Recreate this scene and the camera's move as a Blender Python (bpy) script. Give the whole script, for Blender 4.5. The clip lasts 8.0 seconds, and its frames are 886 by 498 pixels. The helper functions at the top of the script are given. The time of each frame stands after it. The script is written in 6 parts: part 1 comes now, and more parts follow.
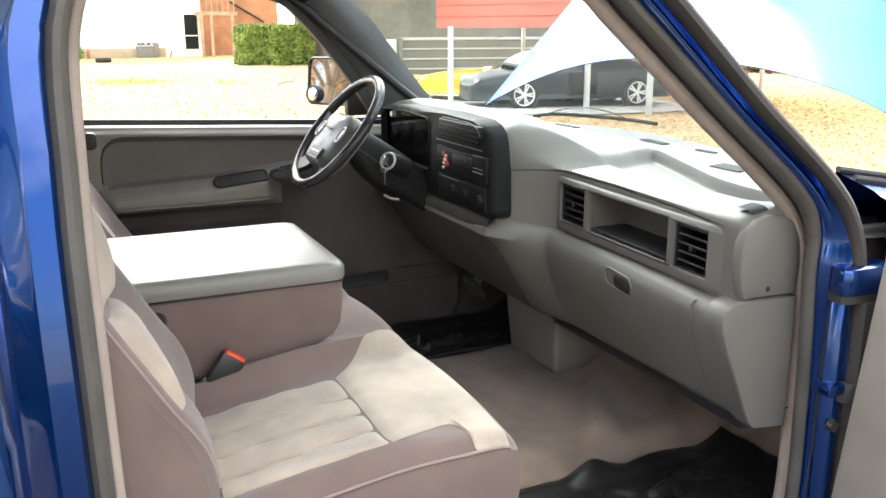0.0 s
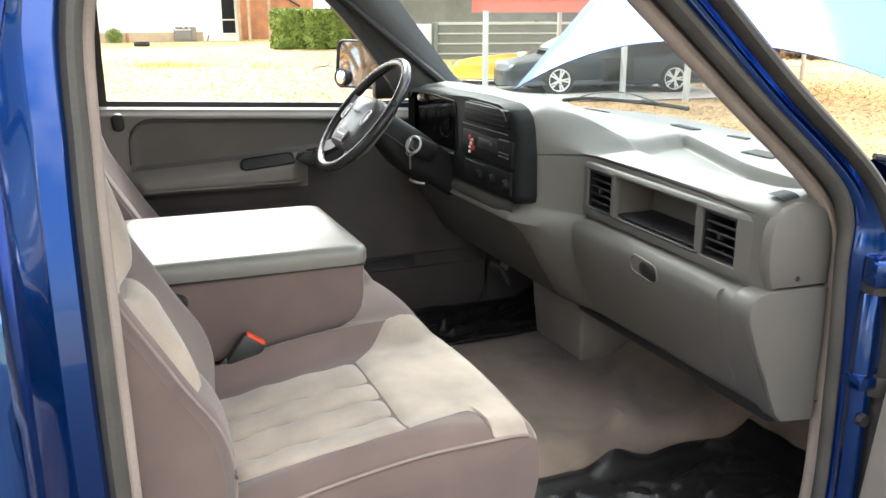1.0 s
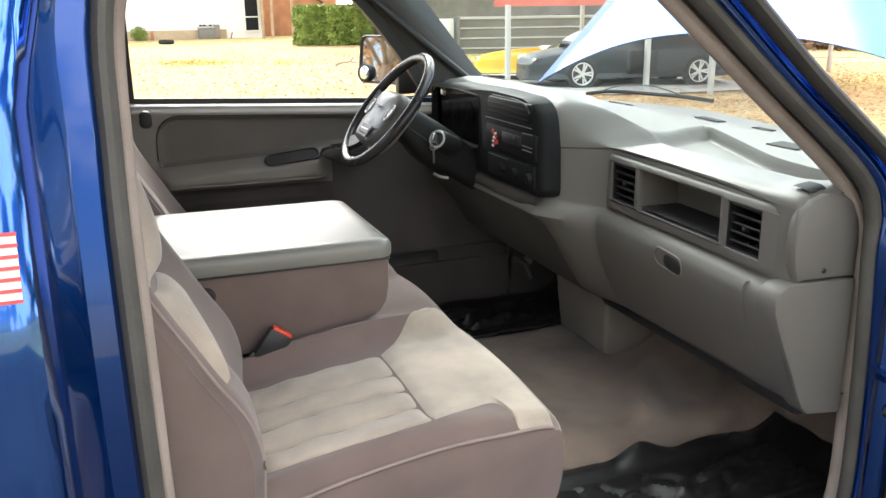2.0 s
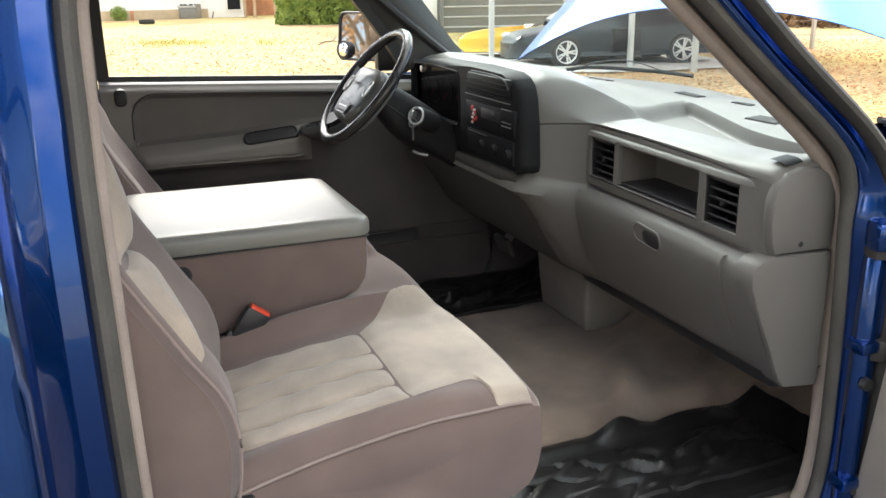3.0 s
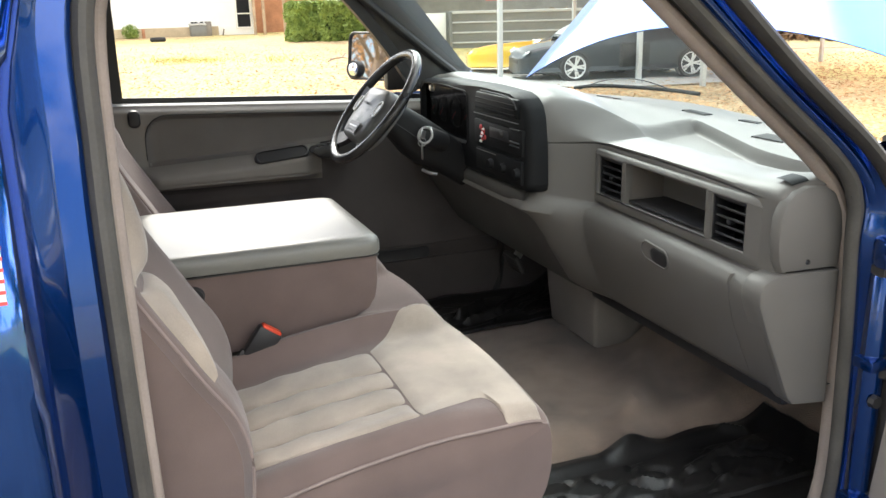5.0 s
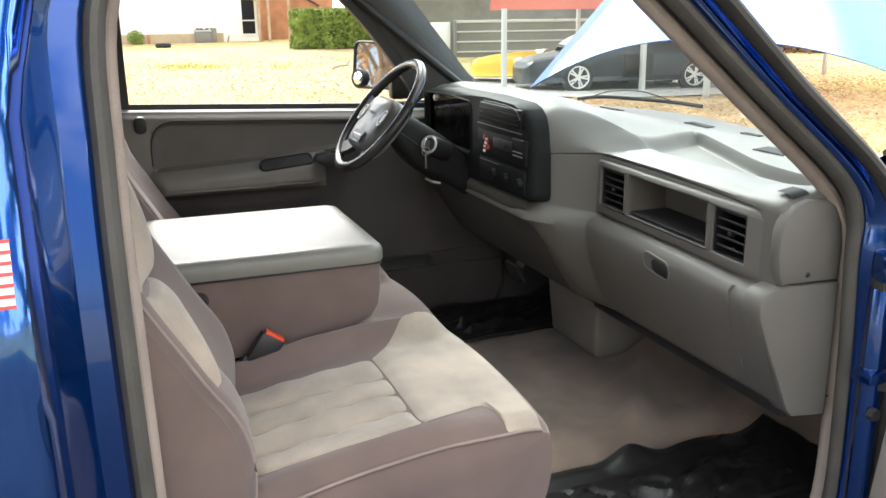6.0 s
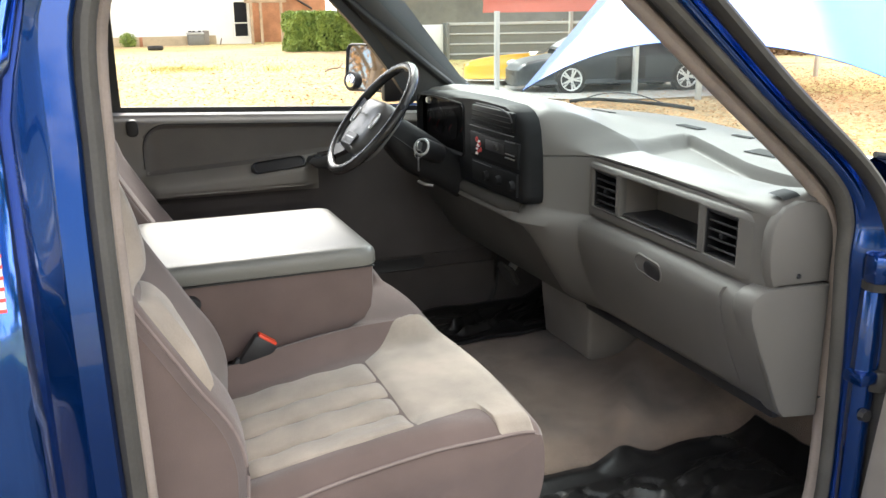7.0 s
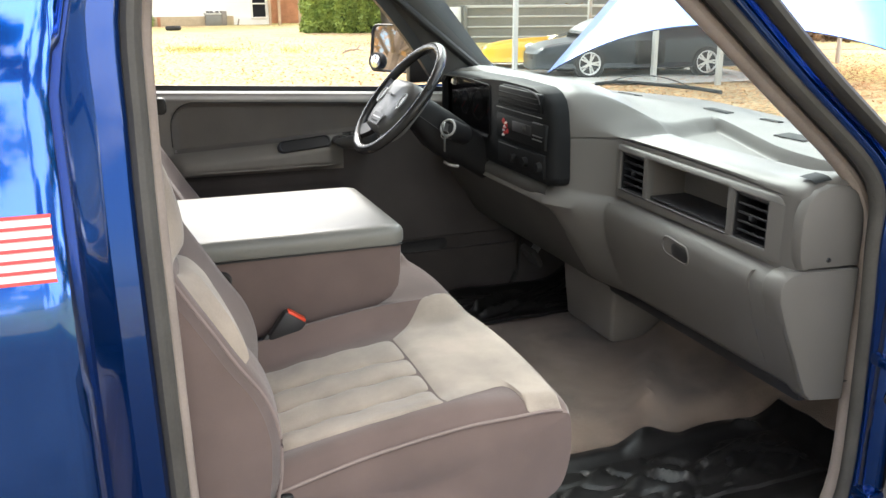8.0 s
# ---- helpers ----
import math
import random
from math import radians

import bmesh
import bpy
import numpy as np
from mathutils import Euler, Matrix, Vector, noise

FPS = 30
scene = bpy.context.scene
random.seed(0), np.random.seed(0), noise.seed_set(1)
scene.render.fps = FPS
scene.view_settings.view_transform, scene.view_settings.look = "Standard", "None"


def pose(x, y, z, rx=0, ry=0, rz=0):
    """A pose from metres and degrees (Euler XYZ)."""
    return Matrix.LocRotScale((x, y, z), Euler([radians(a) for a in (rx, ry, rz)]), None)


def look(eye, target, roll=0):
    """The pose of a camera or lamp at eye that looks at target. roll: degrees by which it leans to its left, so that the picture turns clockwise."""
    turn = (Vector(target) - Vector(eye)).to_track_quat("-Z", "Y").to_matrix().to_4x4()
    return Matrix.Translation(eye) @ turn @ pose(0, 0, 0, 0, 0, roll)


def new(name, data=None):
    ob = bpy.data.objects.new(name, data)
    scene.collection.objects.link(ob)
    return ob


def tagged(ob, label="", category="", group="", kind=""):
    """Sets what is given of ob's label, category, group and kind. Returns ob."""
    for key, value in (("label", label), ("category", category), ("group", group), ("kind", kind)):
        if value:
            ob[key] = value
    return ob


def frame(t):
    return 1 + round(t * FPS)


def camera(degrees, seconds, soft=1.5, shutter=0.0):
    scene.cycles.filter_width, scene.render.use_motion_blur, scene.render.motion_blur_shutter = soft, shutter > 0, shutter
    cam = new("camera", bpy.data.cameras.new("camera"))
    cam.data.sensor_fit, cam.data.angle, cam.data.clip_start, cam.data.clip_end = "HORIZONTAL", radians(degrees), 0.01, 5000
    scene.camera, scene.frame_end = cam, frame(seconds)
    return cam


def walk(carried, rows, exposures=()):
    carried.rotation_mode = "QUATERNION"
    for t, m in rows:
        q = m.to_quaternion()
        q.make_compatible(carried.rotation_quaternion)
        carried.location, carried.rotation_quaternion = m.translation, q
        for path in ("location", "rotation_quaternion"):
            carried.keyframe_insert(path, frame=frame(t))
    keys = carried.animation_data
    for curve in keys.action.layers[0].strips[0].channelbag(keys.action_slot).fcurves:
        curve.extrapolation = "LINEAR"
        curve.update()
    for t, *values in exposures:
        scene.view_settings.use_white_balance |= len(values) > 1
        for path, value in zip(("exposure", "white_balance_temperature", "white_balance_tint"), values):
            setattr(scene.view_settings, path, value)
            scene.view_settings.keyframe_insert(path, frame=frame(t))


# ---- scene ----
cam = camera(55.0, 8.0)
EXPOSURES = [(0, 1.15), (0.5, 1.15), (1, 1.03), (1.5, 0.90), (3, 0.65), (3.5, 0.68), (4.5, 0.74), (6, 0.78), (8, 0.78)]
PATH = [
    (0, (-0.9646, -1.9989, 1.6017), (-0.1649, -0.2370, 1.0956), -0.25),
    (0.5, (-0.9497, -1.9930, 1.5858), (-0.1933, -0.2289, 1.0237), -1.01),
    (1, (-0.9342, -1.9889, 1.5937), (-0.2097, -0.2041, 1.0556), -0.14),
    (1.5, (-0.9413, -1.9986, 1.6069), (-0.2643, -0.1852, 1.1035), -0.25),
    (2.8, (-0.9325, -1.9989, 1.5667), (-0.2461, -0.2314, 0.9307), -1.24),
    (3, (-0.9231, -1.9975, 1.5832), (-0.2245, -0.2200, 0.9894), -1.00),
    (3.5, (-0.9181, -2.0038, 1.5925), (-0.2133, -0.2196, 1.0268), -1.28),
    (4, (-0.9164, -2.0043, 1.5991), (-0.2315, -0.2097, 1.0420), -1.28),
    (4.5, (-0.9240, -2.0090, 1.5990), (-0.2359, -0.2137, 1.0479), -1.30),
    (4.7, (-0.9255, -2.0093, 1.5976), (-0.2430, -0.2159, 1.0339), -1.53),
    (6, (-0.9339, -2.0229, 1.6029), (-0.2542, -0.2217, 1.0609), -0.86),
    (6.5, (-0.9311, -2.0211, 1.6023), (-0.2375, -0.2344, 1.0306), -0.83),
    (7, (-0.9323, -2.0245, 1.6039), (-0.2377, -0.2276, 1.0667), -0.88),
    (7.5, (-0.9385, -2.0264, 1.6010), (-0.2612, -0.2268, 1.0508), -0.70),
    (8, (-0.9674, -2.0277, 1.5991), (-0.3078, -0.2288, 1.0255), -0.40),
]
walk(cam, [(t, look(eye, target, roll)) for t, eye, target, roll in PATH], EXPOSURES)

# ---- light ----
SUN_EL, SUN_AZ = radians(36), radians(9)
world = bpy.data.worlds.new("sky")
scene.world = world
world.use_nodes = True
wn, wl = world.node_tree.nodes, world.node_tree.links
bg = wn["Background"]
sky = wn.new("ShaderNodeTexSky")
sky.sky_type, sky.sun_disc = "NISHITA", False
sky.sun_elevation, sky.sun_rotation = SUN_EL, SUN_AZ
sky.dust_density, sky.air_density = 0.7, 1.0
tc = wn.new("ShaderNodeTexCoord")
cl = wn.new("ShaderNodeTexNoise")
cl.inputs["Scale"].default_value, cl.inputs["Detail"].default_value = 4.5, 7.0
cr = wn.new("ShaderNodeValToRGB")
cr.color_ramp.elements[0].position, cr.color_ramp.elements[1].position = 0.49, 0.55
cm = wn.new("ShaderNodeMix")
cm.data_type = "RGBA"
drift = wn.new("ShaderNodeMapping")
drift.inputs["Location"].default_value = (1.231, -4.096, 1.518)
wl.new(tc.outputs["Generated"], drift.inputs["Vector"])
wl.new(drift.outputs["Vector"], cl.inputs["Vector"])
wl.new(cl.outputs["Fac"], cr.inputs["Fac"])
wl.new(cr.outputs["Color"], cm.inputs["Factor"])
wl.new(sky.outputs["Color"], cm.inputs["A"])
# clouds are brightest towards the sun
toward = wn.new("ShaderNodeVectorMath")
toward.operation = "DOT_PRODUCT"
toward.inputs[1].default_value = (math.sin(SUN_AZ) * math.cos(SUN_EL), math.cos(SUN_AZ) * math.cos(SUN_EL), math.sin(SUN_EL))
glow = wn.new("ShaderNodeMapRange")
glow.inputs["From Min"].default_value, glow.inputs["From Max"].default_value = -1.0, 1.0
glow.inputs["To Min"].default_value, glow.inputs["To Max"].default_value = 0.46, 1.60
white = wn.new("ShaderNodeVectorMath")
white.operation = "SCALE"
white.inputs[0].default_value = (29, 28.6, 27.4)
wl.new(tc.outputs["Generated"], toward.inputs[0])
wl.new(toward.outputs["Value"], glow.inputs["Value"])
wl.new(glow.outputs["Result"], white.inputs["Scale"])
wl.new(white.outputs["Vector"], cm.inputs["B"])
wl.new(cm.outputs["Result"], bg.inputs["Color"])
bg.inputs["Strength"].default_value = 0.133
sun = new("sun", bpy.data.lights.new("sun", "SUN"))
sun.data.energy, sun.data.angle, sun.data.color = 3.0, radians(19), (1, 0.95, 0.87)
sun.matrix_world = Matrix.Rotation(-SUN_AZ, 4, "Z") @ Matrix.Rotation(SUN_EL - math.pi / 2, 4, "X")


# ---- materials ----
def mat(name, color, rough=0.6, metal=0.0, var=0.15, scale=6.0, fine=90.0, bump=0.15, color2=None, coat=0.0, sheen=0.0, dist=0.002, spec=0.5):
    """Two scales of variation: broad blotches by scale, fine grain by fine."""
    m = bpy.data.materials.new(name)
    m.use_nodes = True
    n, l = m.node_tree.nodes, m.node_tree.links
    p = n["Principled BSDF"]
    t = n.new("ShaderNodeTexCoord")
    a = n.new("ShaderNodeTexNoise")
    a.inputs["Scale"].default_value, a.inputs["Detail"].default_value = scale, 5
    b = n.new("ShaderNodeTexNoise")
    b.inputs["Scale"].default_value, b.inputs["Detail"].default_value = fine, 3
    l.new(t.outputs["Object"], a.inputs["Vector"])
    l.new(t.outputs["Object"], b.inputs["Vector"])
    s = n.new("ShaderNodeMath")
    s.operation, s.inputs[1].default_value = "MULTIPLY_ADD", 0.35
    l.new(b.outputs["Fac"], s.inputs[0])
    l.new(a.outputs["Fac"], s.inputs[2])
    r = n.new("ShaderNodeValToRGB")
    c2 = color2 or tuple(c * (1 - var) for c in color)
    c1 = tuple(min(1, c * (1 + var)) for c in color)
    r.color_ramp.elements[0].color, r.color_ramp.elements[1].color = (*c2, 1), (*c1, 1)
    r.color_ramp.elements[0].position, r.color_ramp.elements[1].position = 0.45, 0.9
    l.new(s.outputs[0], r.inputs["Fac"])
    l.new(r.outputs["Color"], p.inputs["Base Color"])
    p.inputs["Roughness"].default_value, p.inputs["Metallic"].default_value = rough, metal
    p.inputs["Coat Weight"].default_value = coat
    p.inputs["Specular IOR Level"].default_value = spec
    p.inputs["Coat Roughness"].default_value = 0.03
    p.inputs["Sheen Weight"].default_value = sheen
    if bump:
        u = n.new("ShaderNodeBump")
        u.inputs["Strength"].default_value, u.inputs["Distance"].default_value = bump, dist
        l.new(b.outputs["Fac"], u.inputs["Height"])
        l.new(u.outputs["Normal"], p.inputs["Normal"])
    return m


def glass(name, tint=(1, 1, 1), gloss=0.6, veil=0.0):
    """A thin pane: clear, with a mirror share that follows the angle and a painted pale haze."""
    m = bpy.data.materials.new(name)
    m.use_nodes = True
    n, l = m.node_tree.nodes, m.node_tree.links
    n.remove(n["Principled BSDF"])
    t, g, f, x = n.new("ShaderNodeBsdfTransparent"), n.new("ShaderNodeBsdfGlossy"), n.new("ShaderNodeLayerWeight"), n.new("ShaderNodeMixShader")
    p, q = n.new("ShaderNodeMath"), n.new("ShaderNodeMath")
    p.operation, p.inputs[1].default_value = "POWER", 4.0
    q.operation, q.inputs[1].default_value, q.inputs[2].default_value = "MULTIPLY_ADD", gloss, 0.03
    t.inputs["Color"].default_value = (*tint, 1)
    g.inputs["Roughness"].default_value = 0.02
    f.inputs["Blend"].default_value = 0.5
    l.new(f.outputs["Facing"], p.inputs[0])
    l.new(p.outputs[0], q.inputs[0])
    l.new(q.outputs[0], x.inputs[0])
    l.new(t.outputs[0], x.inputs[1])
    l.new(g.outputs[0], x.inputs[2])
    out = x
    # White diffuse share painted over the pane in place of reflected glare.
    if veil:
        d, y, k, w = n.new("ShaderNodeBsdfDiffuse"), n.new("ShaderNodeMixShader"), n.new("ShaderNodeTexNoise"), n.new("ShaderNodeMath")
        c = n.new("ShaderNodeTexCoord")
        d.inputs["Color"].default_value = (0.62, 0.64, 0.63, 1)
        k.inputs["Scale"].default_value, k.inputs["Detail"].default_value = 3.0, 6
        w.operation, w.inputs[1].default_value = "MULTIPLY", veil * 2
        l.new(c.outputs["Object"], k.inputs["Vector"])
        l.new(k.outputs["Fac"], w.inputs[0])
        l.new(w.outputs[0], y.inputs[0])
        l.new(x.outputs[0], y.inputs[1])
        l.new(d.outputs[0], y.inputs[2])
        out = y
    l.new(out.outputs[0], n["Material Output"].inputs["Surface"])
    return m


def paint(name, color, metal, rough, coat_ior):
    """Car paint: coloured flake under a clear coat."""
    m = mat(name, color, rough, metal, 0.04, 3, 900, 0.0, coat=1.0)
    m.node_tree.nodes["Principled BSDF"].inputs["Coat IOR"].default_value = coat_ior
    return m


def ground_mat():
    """Dry lawn: straw and leaf tan by patches, greener far patches, speckled with litter."""
    m = mat("dry_grass_and_leaves", (0.43, 0.32, 0.175), 1.0, 0, 0.25, 0.5, 9, 1.0, color2=(0.32, 0.225, 0.118), dist=0.05)
    n, l = m.node_tree.nodes, m.node_tree.links
    p = n["Principled BSDF"]
    base = p.inputs["Base Color"].links[0].from_socket
    t = n.new("ShaderNodeTexCoord")
    q = n.new("ShaderNodeTexNoise")
    q.inputs["Scale"].default_value, q.inputs["Detail"].default_value = 0.11, 4
    r = n.new("ShaderNodeValToRGB")
    r.color_ramp.elements[0].position, r.color_ramp.elements[1].position = 0.42, 0.62
    x = n.new("ShaderNodeMix")
    x.data_type = "RGBA"
    x.inputs["B"].default_value = (0.52, 0.46, 0.17, 1)
    s = n.new("ShaderNodeTexNoise")
    s.inputs["Scale"].default_value, s.inputs["Detail"].default_value = 10, 6
    sr = n.new("ShaderNodeValToRGB")
    sr.color_ramp.elements[0].position, sr.color_ramp.elements[1].position = 0.38, 0.50
    sr.color_ramp.elements[0].color = (0.45, 0.36, 0.28, 1)
    y = n.new("ShaderNodeMix")
    y.data_type, y.blend_type = "RGBA", "MULTIPLY"
    y.inputs["Factor"].default_value = 1
    for a in (q, s):
        l.new(t.outputs["Object"], a.inputs["Vector"])
    l.new(q.outputs["Fac"], r.inputs["Fac"])
    l.new(r.outputs["Color"], x.inputs["Factor"])
    l.new(base, x.inputs["A"])
    l.new(s.outputs["Fac"], sr.inputs["Fac"])
    l.new(x.outputs["Result"], y.inputs["A"])
    l.new(sr.outputs["Color"], y.inputs["B"])
    l.new(y.outputs["Result"], p.inputs["Base Color"])
    return m


BLUE = paint("blue_paint", (0.0003, 0.085, 0.40), 0.94, 0.12, 1.65)
# Darker copy of the body blue, carrying the doorway's shade in its colour.
BLUESHADE = paint("blue_paint_shaded", (0.0005, 0.038, 0.20), 0.80, 0.20, 1.42)
RUBBER = mat("black_rubber", (0.030, 0.028, 0.026), 0.6, 0, 0.2, 12, 200, 0.2)
STRIP = mat("grey_weatherstrip", (0.072, 0.067, 0.060), 0.6, 0, 0.2, 12, 200, 0.2)
TANTRIM = mat("taupe_door_seal", (0.33, 0.272, 0.238), 0.7, 0, 0.15, 10, 250, 0.3)
DASH = mat("grey_dash_vinyl", (0.127, 0.120, 0.111), 0.50, 0, 0.06, 5, 600, 0.25, dist=0.0006, spec=0.45)
DASHDK = mat("charcoal_plastic", (0.024, 0.0235, 0.0235), 0.5, 0, 0.15, 8, 500, 0.15, dist=0.0005)
BLACK = mat("black_plastic", (0.019, 0.019, 0.021), 0.45, 0, 0.2, 9, 300, 0.1)
LIDVINYL = mat("light_grey_vinyl", (0.20, 0.195, 0.176), 0.36, 0, 0.05, 6, 500, 0.3, dist=0.0006)
CLOTH = mat("taupe_seat_cloth", (0.148, 0.106, 0.095), 0.95, 0, 0.12, 9, 700, 0.5, sheen=0.25, dist=0.001)
CLOTHLT = mat("beige_velour", (0.42, 0.352, 0.29), 0.95, 0, 0.10, 8, 600, 0.5, sheen=0.3, color2=(0.265, 0.225, 0.19), dist=0.001)
PIPING = mat("seat_piping", (0.25, 0.195, 0.178), 0.9, 0, 0.1, 20, 300, 0.2)
CARPET = mat("taupe_carpet", (0.31, 0.228, 0.175), 1.0, 0, 0.12, 4, 420, 1.0, color2=(0.095, 0.073, 0.060), sheen=0.2, dist=0.004)
MAT = mat("black_rubber_mat", (0.013, 0.0125, 0.0125), 0.36, 0, 0.3, 5, 30, 0.2, dist=0.006)
DOORINS = mat("dark_door_insert", (0.135, 0.121, 0.109), 0.8, 0, 0.12, 6, 500, 0.3, dist=0.0008)
DOORCARD = mat("grey_door_vinyl", (0.205, 0.186, 0.166), 0.6, 0, 0.1, 5, 500, 0.25, dist=0.0006)
CHROME = mat("bright_metal", (0.75, 0.75, 0.76), 0.18, 1, 0.05, 10, 100, 0.0)
STEEL = mat("dull_steel", (0.38, 0.38, 0.38), 0.4, 1, 0.1, 10, 100, 0.1)
RED = mat("red_plastic", (0.75, 0.07, 0.025), 0.4, 0, 0.1, 20, 200, 0.0)
REDLT = mat("red_print", (0.55, 0.06, 0.06), 0.5, 0, 0.1, 20, 200, 0.0)
WHITE = mat("white_print", (0.8, 0.8, 0.79), 0.5, 0, 0.04, 20, 200, 0.0)
WHEELGREY = mat("grey_wheel_vinyl", (0.11, 0.109, 0.106), 0.34, 0, 0.08, 8, 500, 0.2, dist=0.0006)
WHEELRIM = mat("dark_leather_grain", (0.030, 0.029, 0.029), 0.26, 0, 0.15, 12, 500, 0.3, dist=0.0006)
GREYPL = mat("grey_plastic", (0.22, 0.197, 0.180), 0.55, 0, 0.1, 7, 500, 0.2, dist=0.0005)
LINER = mat("grey_headliner", (0.36, 0.34, 0.32), 1.0, 0, 0.08, 5, 500, 0.4)
GLASS = glass("window_glass", (0.93, 0.97, 0.95))
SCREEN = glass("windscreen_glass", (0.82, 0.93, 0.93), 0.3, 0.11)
MIRROR = mat("mirror_silver", (0.9, 0.9, 0.9), 0.02, 1, 0.0, 5, 5, 0.0)
GROUND = ground_mat()
HOUSEWHITE = mat("white_siding", (0.80, 0.79, 0.76), 0.7, 0, 0.04, 0.6, 8, 0.2)
BRICK = mat("rust_brick", (0.42, 0.20, 0.11), 0.9, 0, 0.25, 1.5, 12, 0.4)
TANWALL = mat("tan_block", (0.52, 0.42, 0.28), 0.9, 0, 0.15, 1.5, 12, 0.4)
WOOD = mat("weathered_wood", (0.42, 0.31, 0.21), 0.85, 0, 0.2, 3, 20, 0.3)
DARKWIN = mat("dark_window", (0.02, 0.022, 0.026), 0.15, 0, 0.1, 3, 20, 0.0, spec=0.2)
LEAF = mat("hedge_leaf", (0.24, 0.31, 0.065), 0.6, 0, 0.3, 3, 20, 0.0, color2=(0.11, 0.18, 0.036))
CARBLACK = mat("black_car_paint", (0.014, 0.022, 0.029), 0.3, 0, 0.1, 3, 50, 0.0, coat=0.0, spec=0.4)
CARYELLOW = mat("yellow_car_paint", (0.80, 0.48, 0.02), 0.3, 0, 0.05, 3, 50, 0.0, coat=0.8)
TYRE = mat("tyre_rubber", (0.02, 0.02, 0.02), 0.8, 0, 0.2, 10, 80, 0.2)
ALLOY = mat("bright_alloy", (0.72, 0.72, 0.72), 0.3, 0.6, 0.05, 10, 80, 0.0)
REDROOF = mat("red_metal_roof", (0.58, 0.135, 0.095), 0.55, 0.0, 0.08, 0.8, 8, 0.0)
GALV = mat("white_metal_post", (0.52, 0.52, 0.51), 0.5, 0.2, 0.06, 2, 20, 0.0)
SLATGREY = mat("grey_metal_sheet", (0.20, 0.20, 0.185), 0.5, 0.2, 0.12, 0.8, 8, 0.0)
GABLE = mat("grey_brown_sheet", (0.20, 0.18, 0.155), 0.8, 0, 0.3, 0.5, 4, 0.0)
BARK = mat("bare_bark", (0.17, 0.13, 0.10), 0.95, 0, 0.3, 3, 20, 0.5)
LITTER = mat("fallen_leaf", (0.52, 0.31, 0.15), 0.9, 0, 0.2, 2, 9, 0.0, color2=(0.30, 0.165, 0.075))
PILLARTRIM = mat("charcoal_pillar_trim", (0.085, 0.083, 0.08), 0.6, 0, 0.1, 5, 500, 0.2, dist=0.0005)
DARKGROUND = mat("dark_unseen_ground", (0.075, 0.069, 0.061), 0.95, 0, 0.25, 1.2, 40, 0.6, dist=0.01)
LAMPGLASS = mat("lamp_glass", (0.6, 0.62, 0.62), 0.1, 0.3, 0.1, 8, 40, 0.0, coat=1.0)
BANK = mat("brown_brush_bank", (0.22, 0.145, 0.08), 1.0, 0, 0.35, 1.2, 7, 0.8, color2=(0.12, 0.08, 0.045), dist=0.1)
CARPETSHADE = mat("charcoal_carpet_and_shade", (0.062, 0.054, 0.052), 0.95, 0, 0.15, 6, 400, 0.6, dist=0.002)
# Dash grey darkened: the shade below the steering column put into its colour.
DASHSHADE = mat("dash_vinyl_in_shade", (0.062, 0.059, 0.055), 0.65, 0, 0.12, 6, 500, 0.2, dist=0.0005)
MATTE = mat("matte_black_plastic", (0.009, 0.0095, 0.0105), 0.6, 0, 0.2, 9, 300, 0.1, spec=0.18)
SATIN = mat("satin_silver_ring", (0.55, 0.55, 0.55), 0.4, 0.3, 0.05, 10, 100, 0.0)
FAINT = mat("faint_grey_print", (0.11, 0.11, 0.11), 0.6, 0, 0.1, 20, 200, 0.0)
LENSCLEAR = glass("instrument_lens_glass", (0.5, 0.5, 0.52), 0.06)
COLUMN = mat("charcoal_column_plastic", (0.012, 0.012, 0.013), 0.6, 0, 0.12, 8, 500, 0.15, dist=0.0005, spec=0.25)
# Sill vinyl paled so that its colour carries the light of the sky.
SILLGLARE = mat("sky_lit_sill_vinyl", (0.50, 0.49, 0.47), 0.35, 0, 0.05, 6, 400, 0.1)
AMBER = mat("amber_plastic", (0.75, 0.28, 0.04), 0.3, 0, 0.05, 20, 200, 0.0)
VENTSLAT = mat("vent_slat_plastic", (0.012, 0.012, 0.014), 0.45, 0, 0.15, 9, 300, 0.1)
PINE = mat("dark_evergreen", (0.035, 0.055, 0.02), 0.7, 0, 0.3, 2, 20, 0.0)
GRASS = mat("uncut_grass", (0.44, 0.40, 0.12), 0.8, 0, 0.2, 2, 9, 0.0, color2=(0.30, 0.28, 0.07))
BRUSH = mat("brown_brush", (0.24, 0.145, 0.075), 0.95, 0, 0.3, 2, 9, 0.0, color2=(0.11, 0.07, 0.04))
CONCRETE = mat("pale_concrete", (0.45, 0.44, 0.41), 0.9, 0, 0.15, 1, 12, 0.3)


# ---- mesh helpers ----
ORIGIN = {}


def thing(name, loc=(0, 0, 0), **tags):
    ob = new(name)
    ob.location = loc
    ob.empty_display_size = 0.05
    ORIGIN[ob.name] = Vector(loc)
    return tagged(ob, **tags)


def mesh_of(bm, name, material, smooth=True):
    me = bpy.data.meshes.new(name)
    bm.normal_update()
    bm.to_mesh(me)
    bm.free()
    me.materials.append(material)
    if smooth:
        me.polygons.foreach_set("use_smooth", [True] * len(me.polygons))
        me.set_sharp_from_angle(angle=radians(38))
    return me


def part(name, bm, material, parent, label="", smooth=True):
    """One mesh object under a thing or a part; the bmesh is in world coordinates."""
    me = mesh_of(bm, name, material, smooth)
    o = ORIGIN[parent.name]
    me.transform(Matrix.Translation(-o))
    ob = new(name, me)
    ob.parent = parent
    ORIGIN[ob.name] = o
    return tagged(ob, label=label)


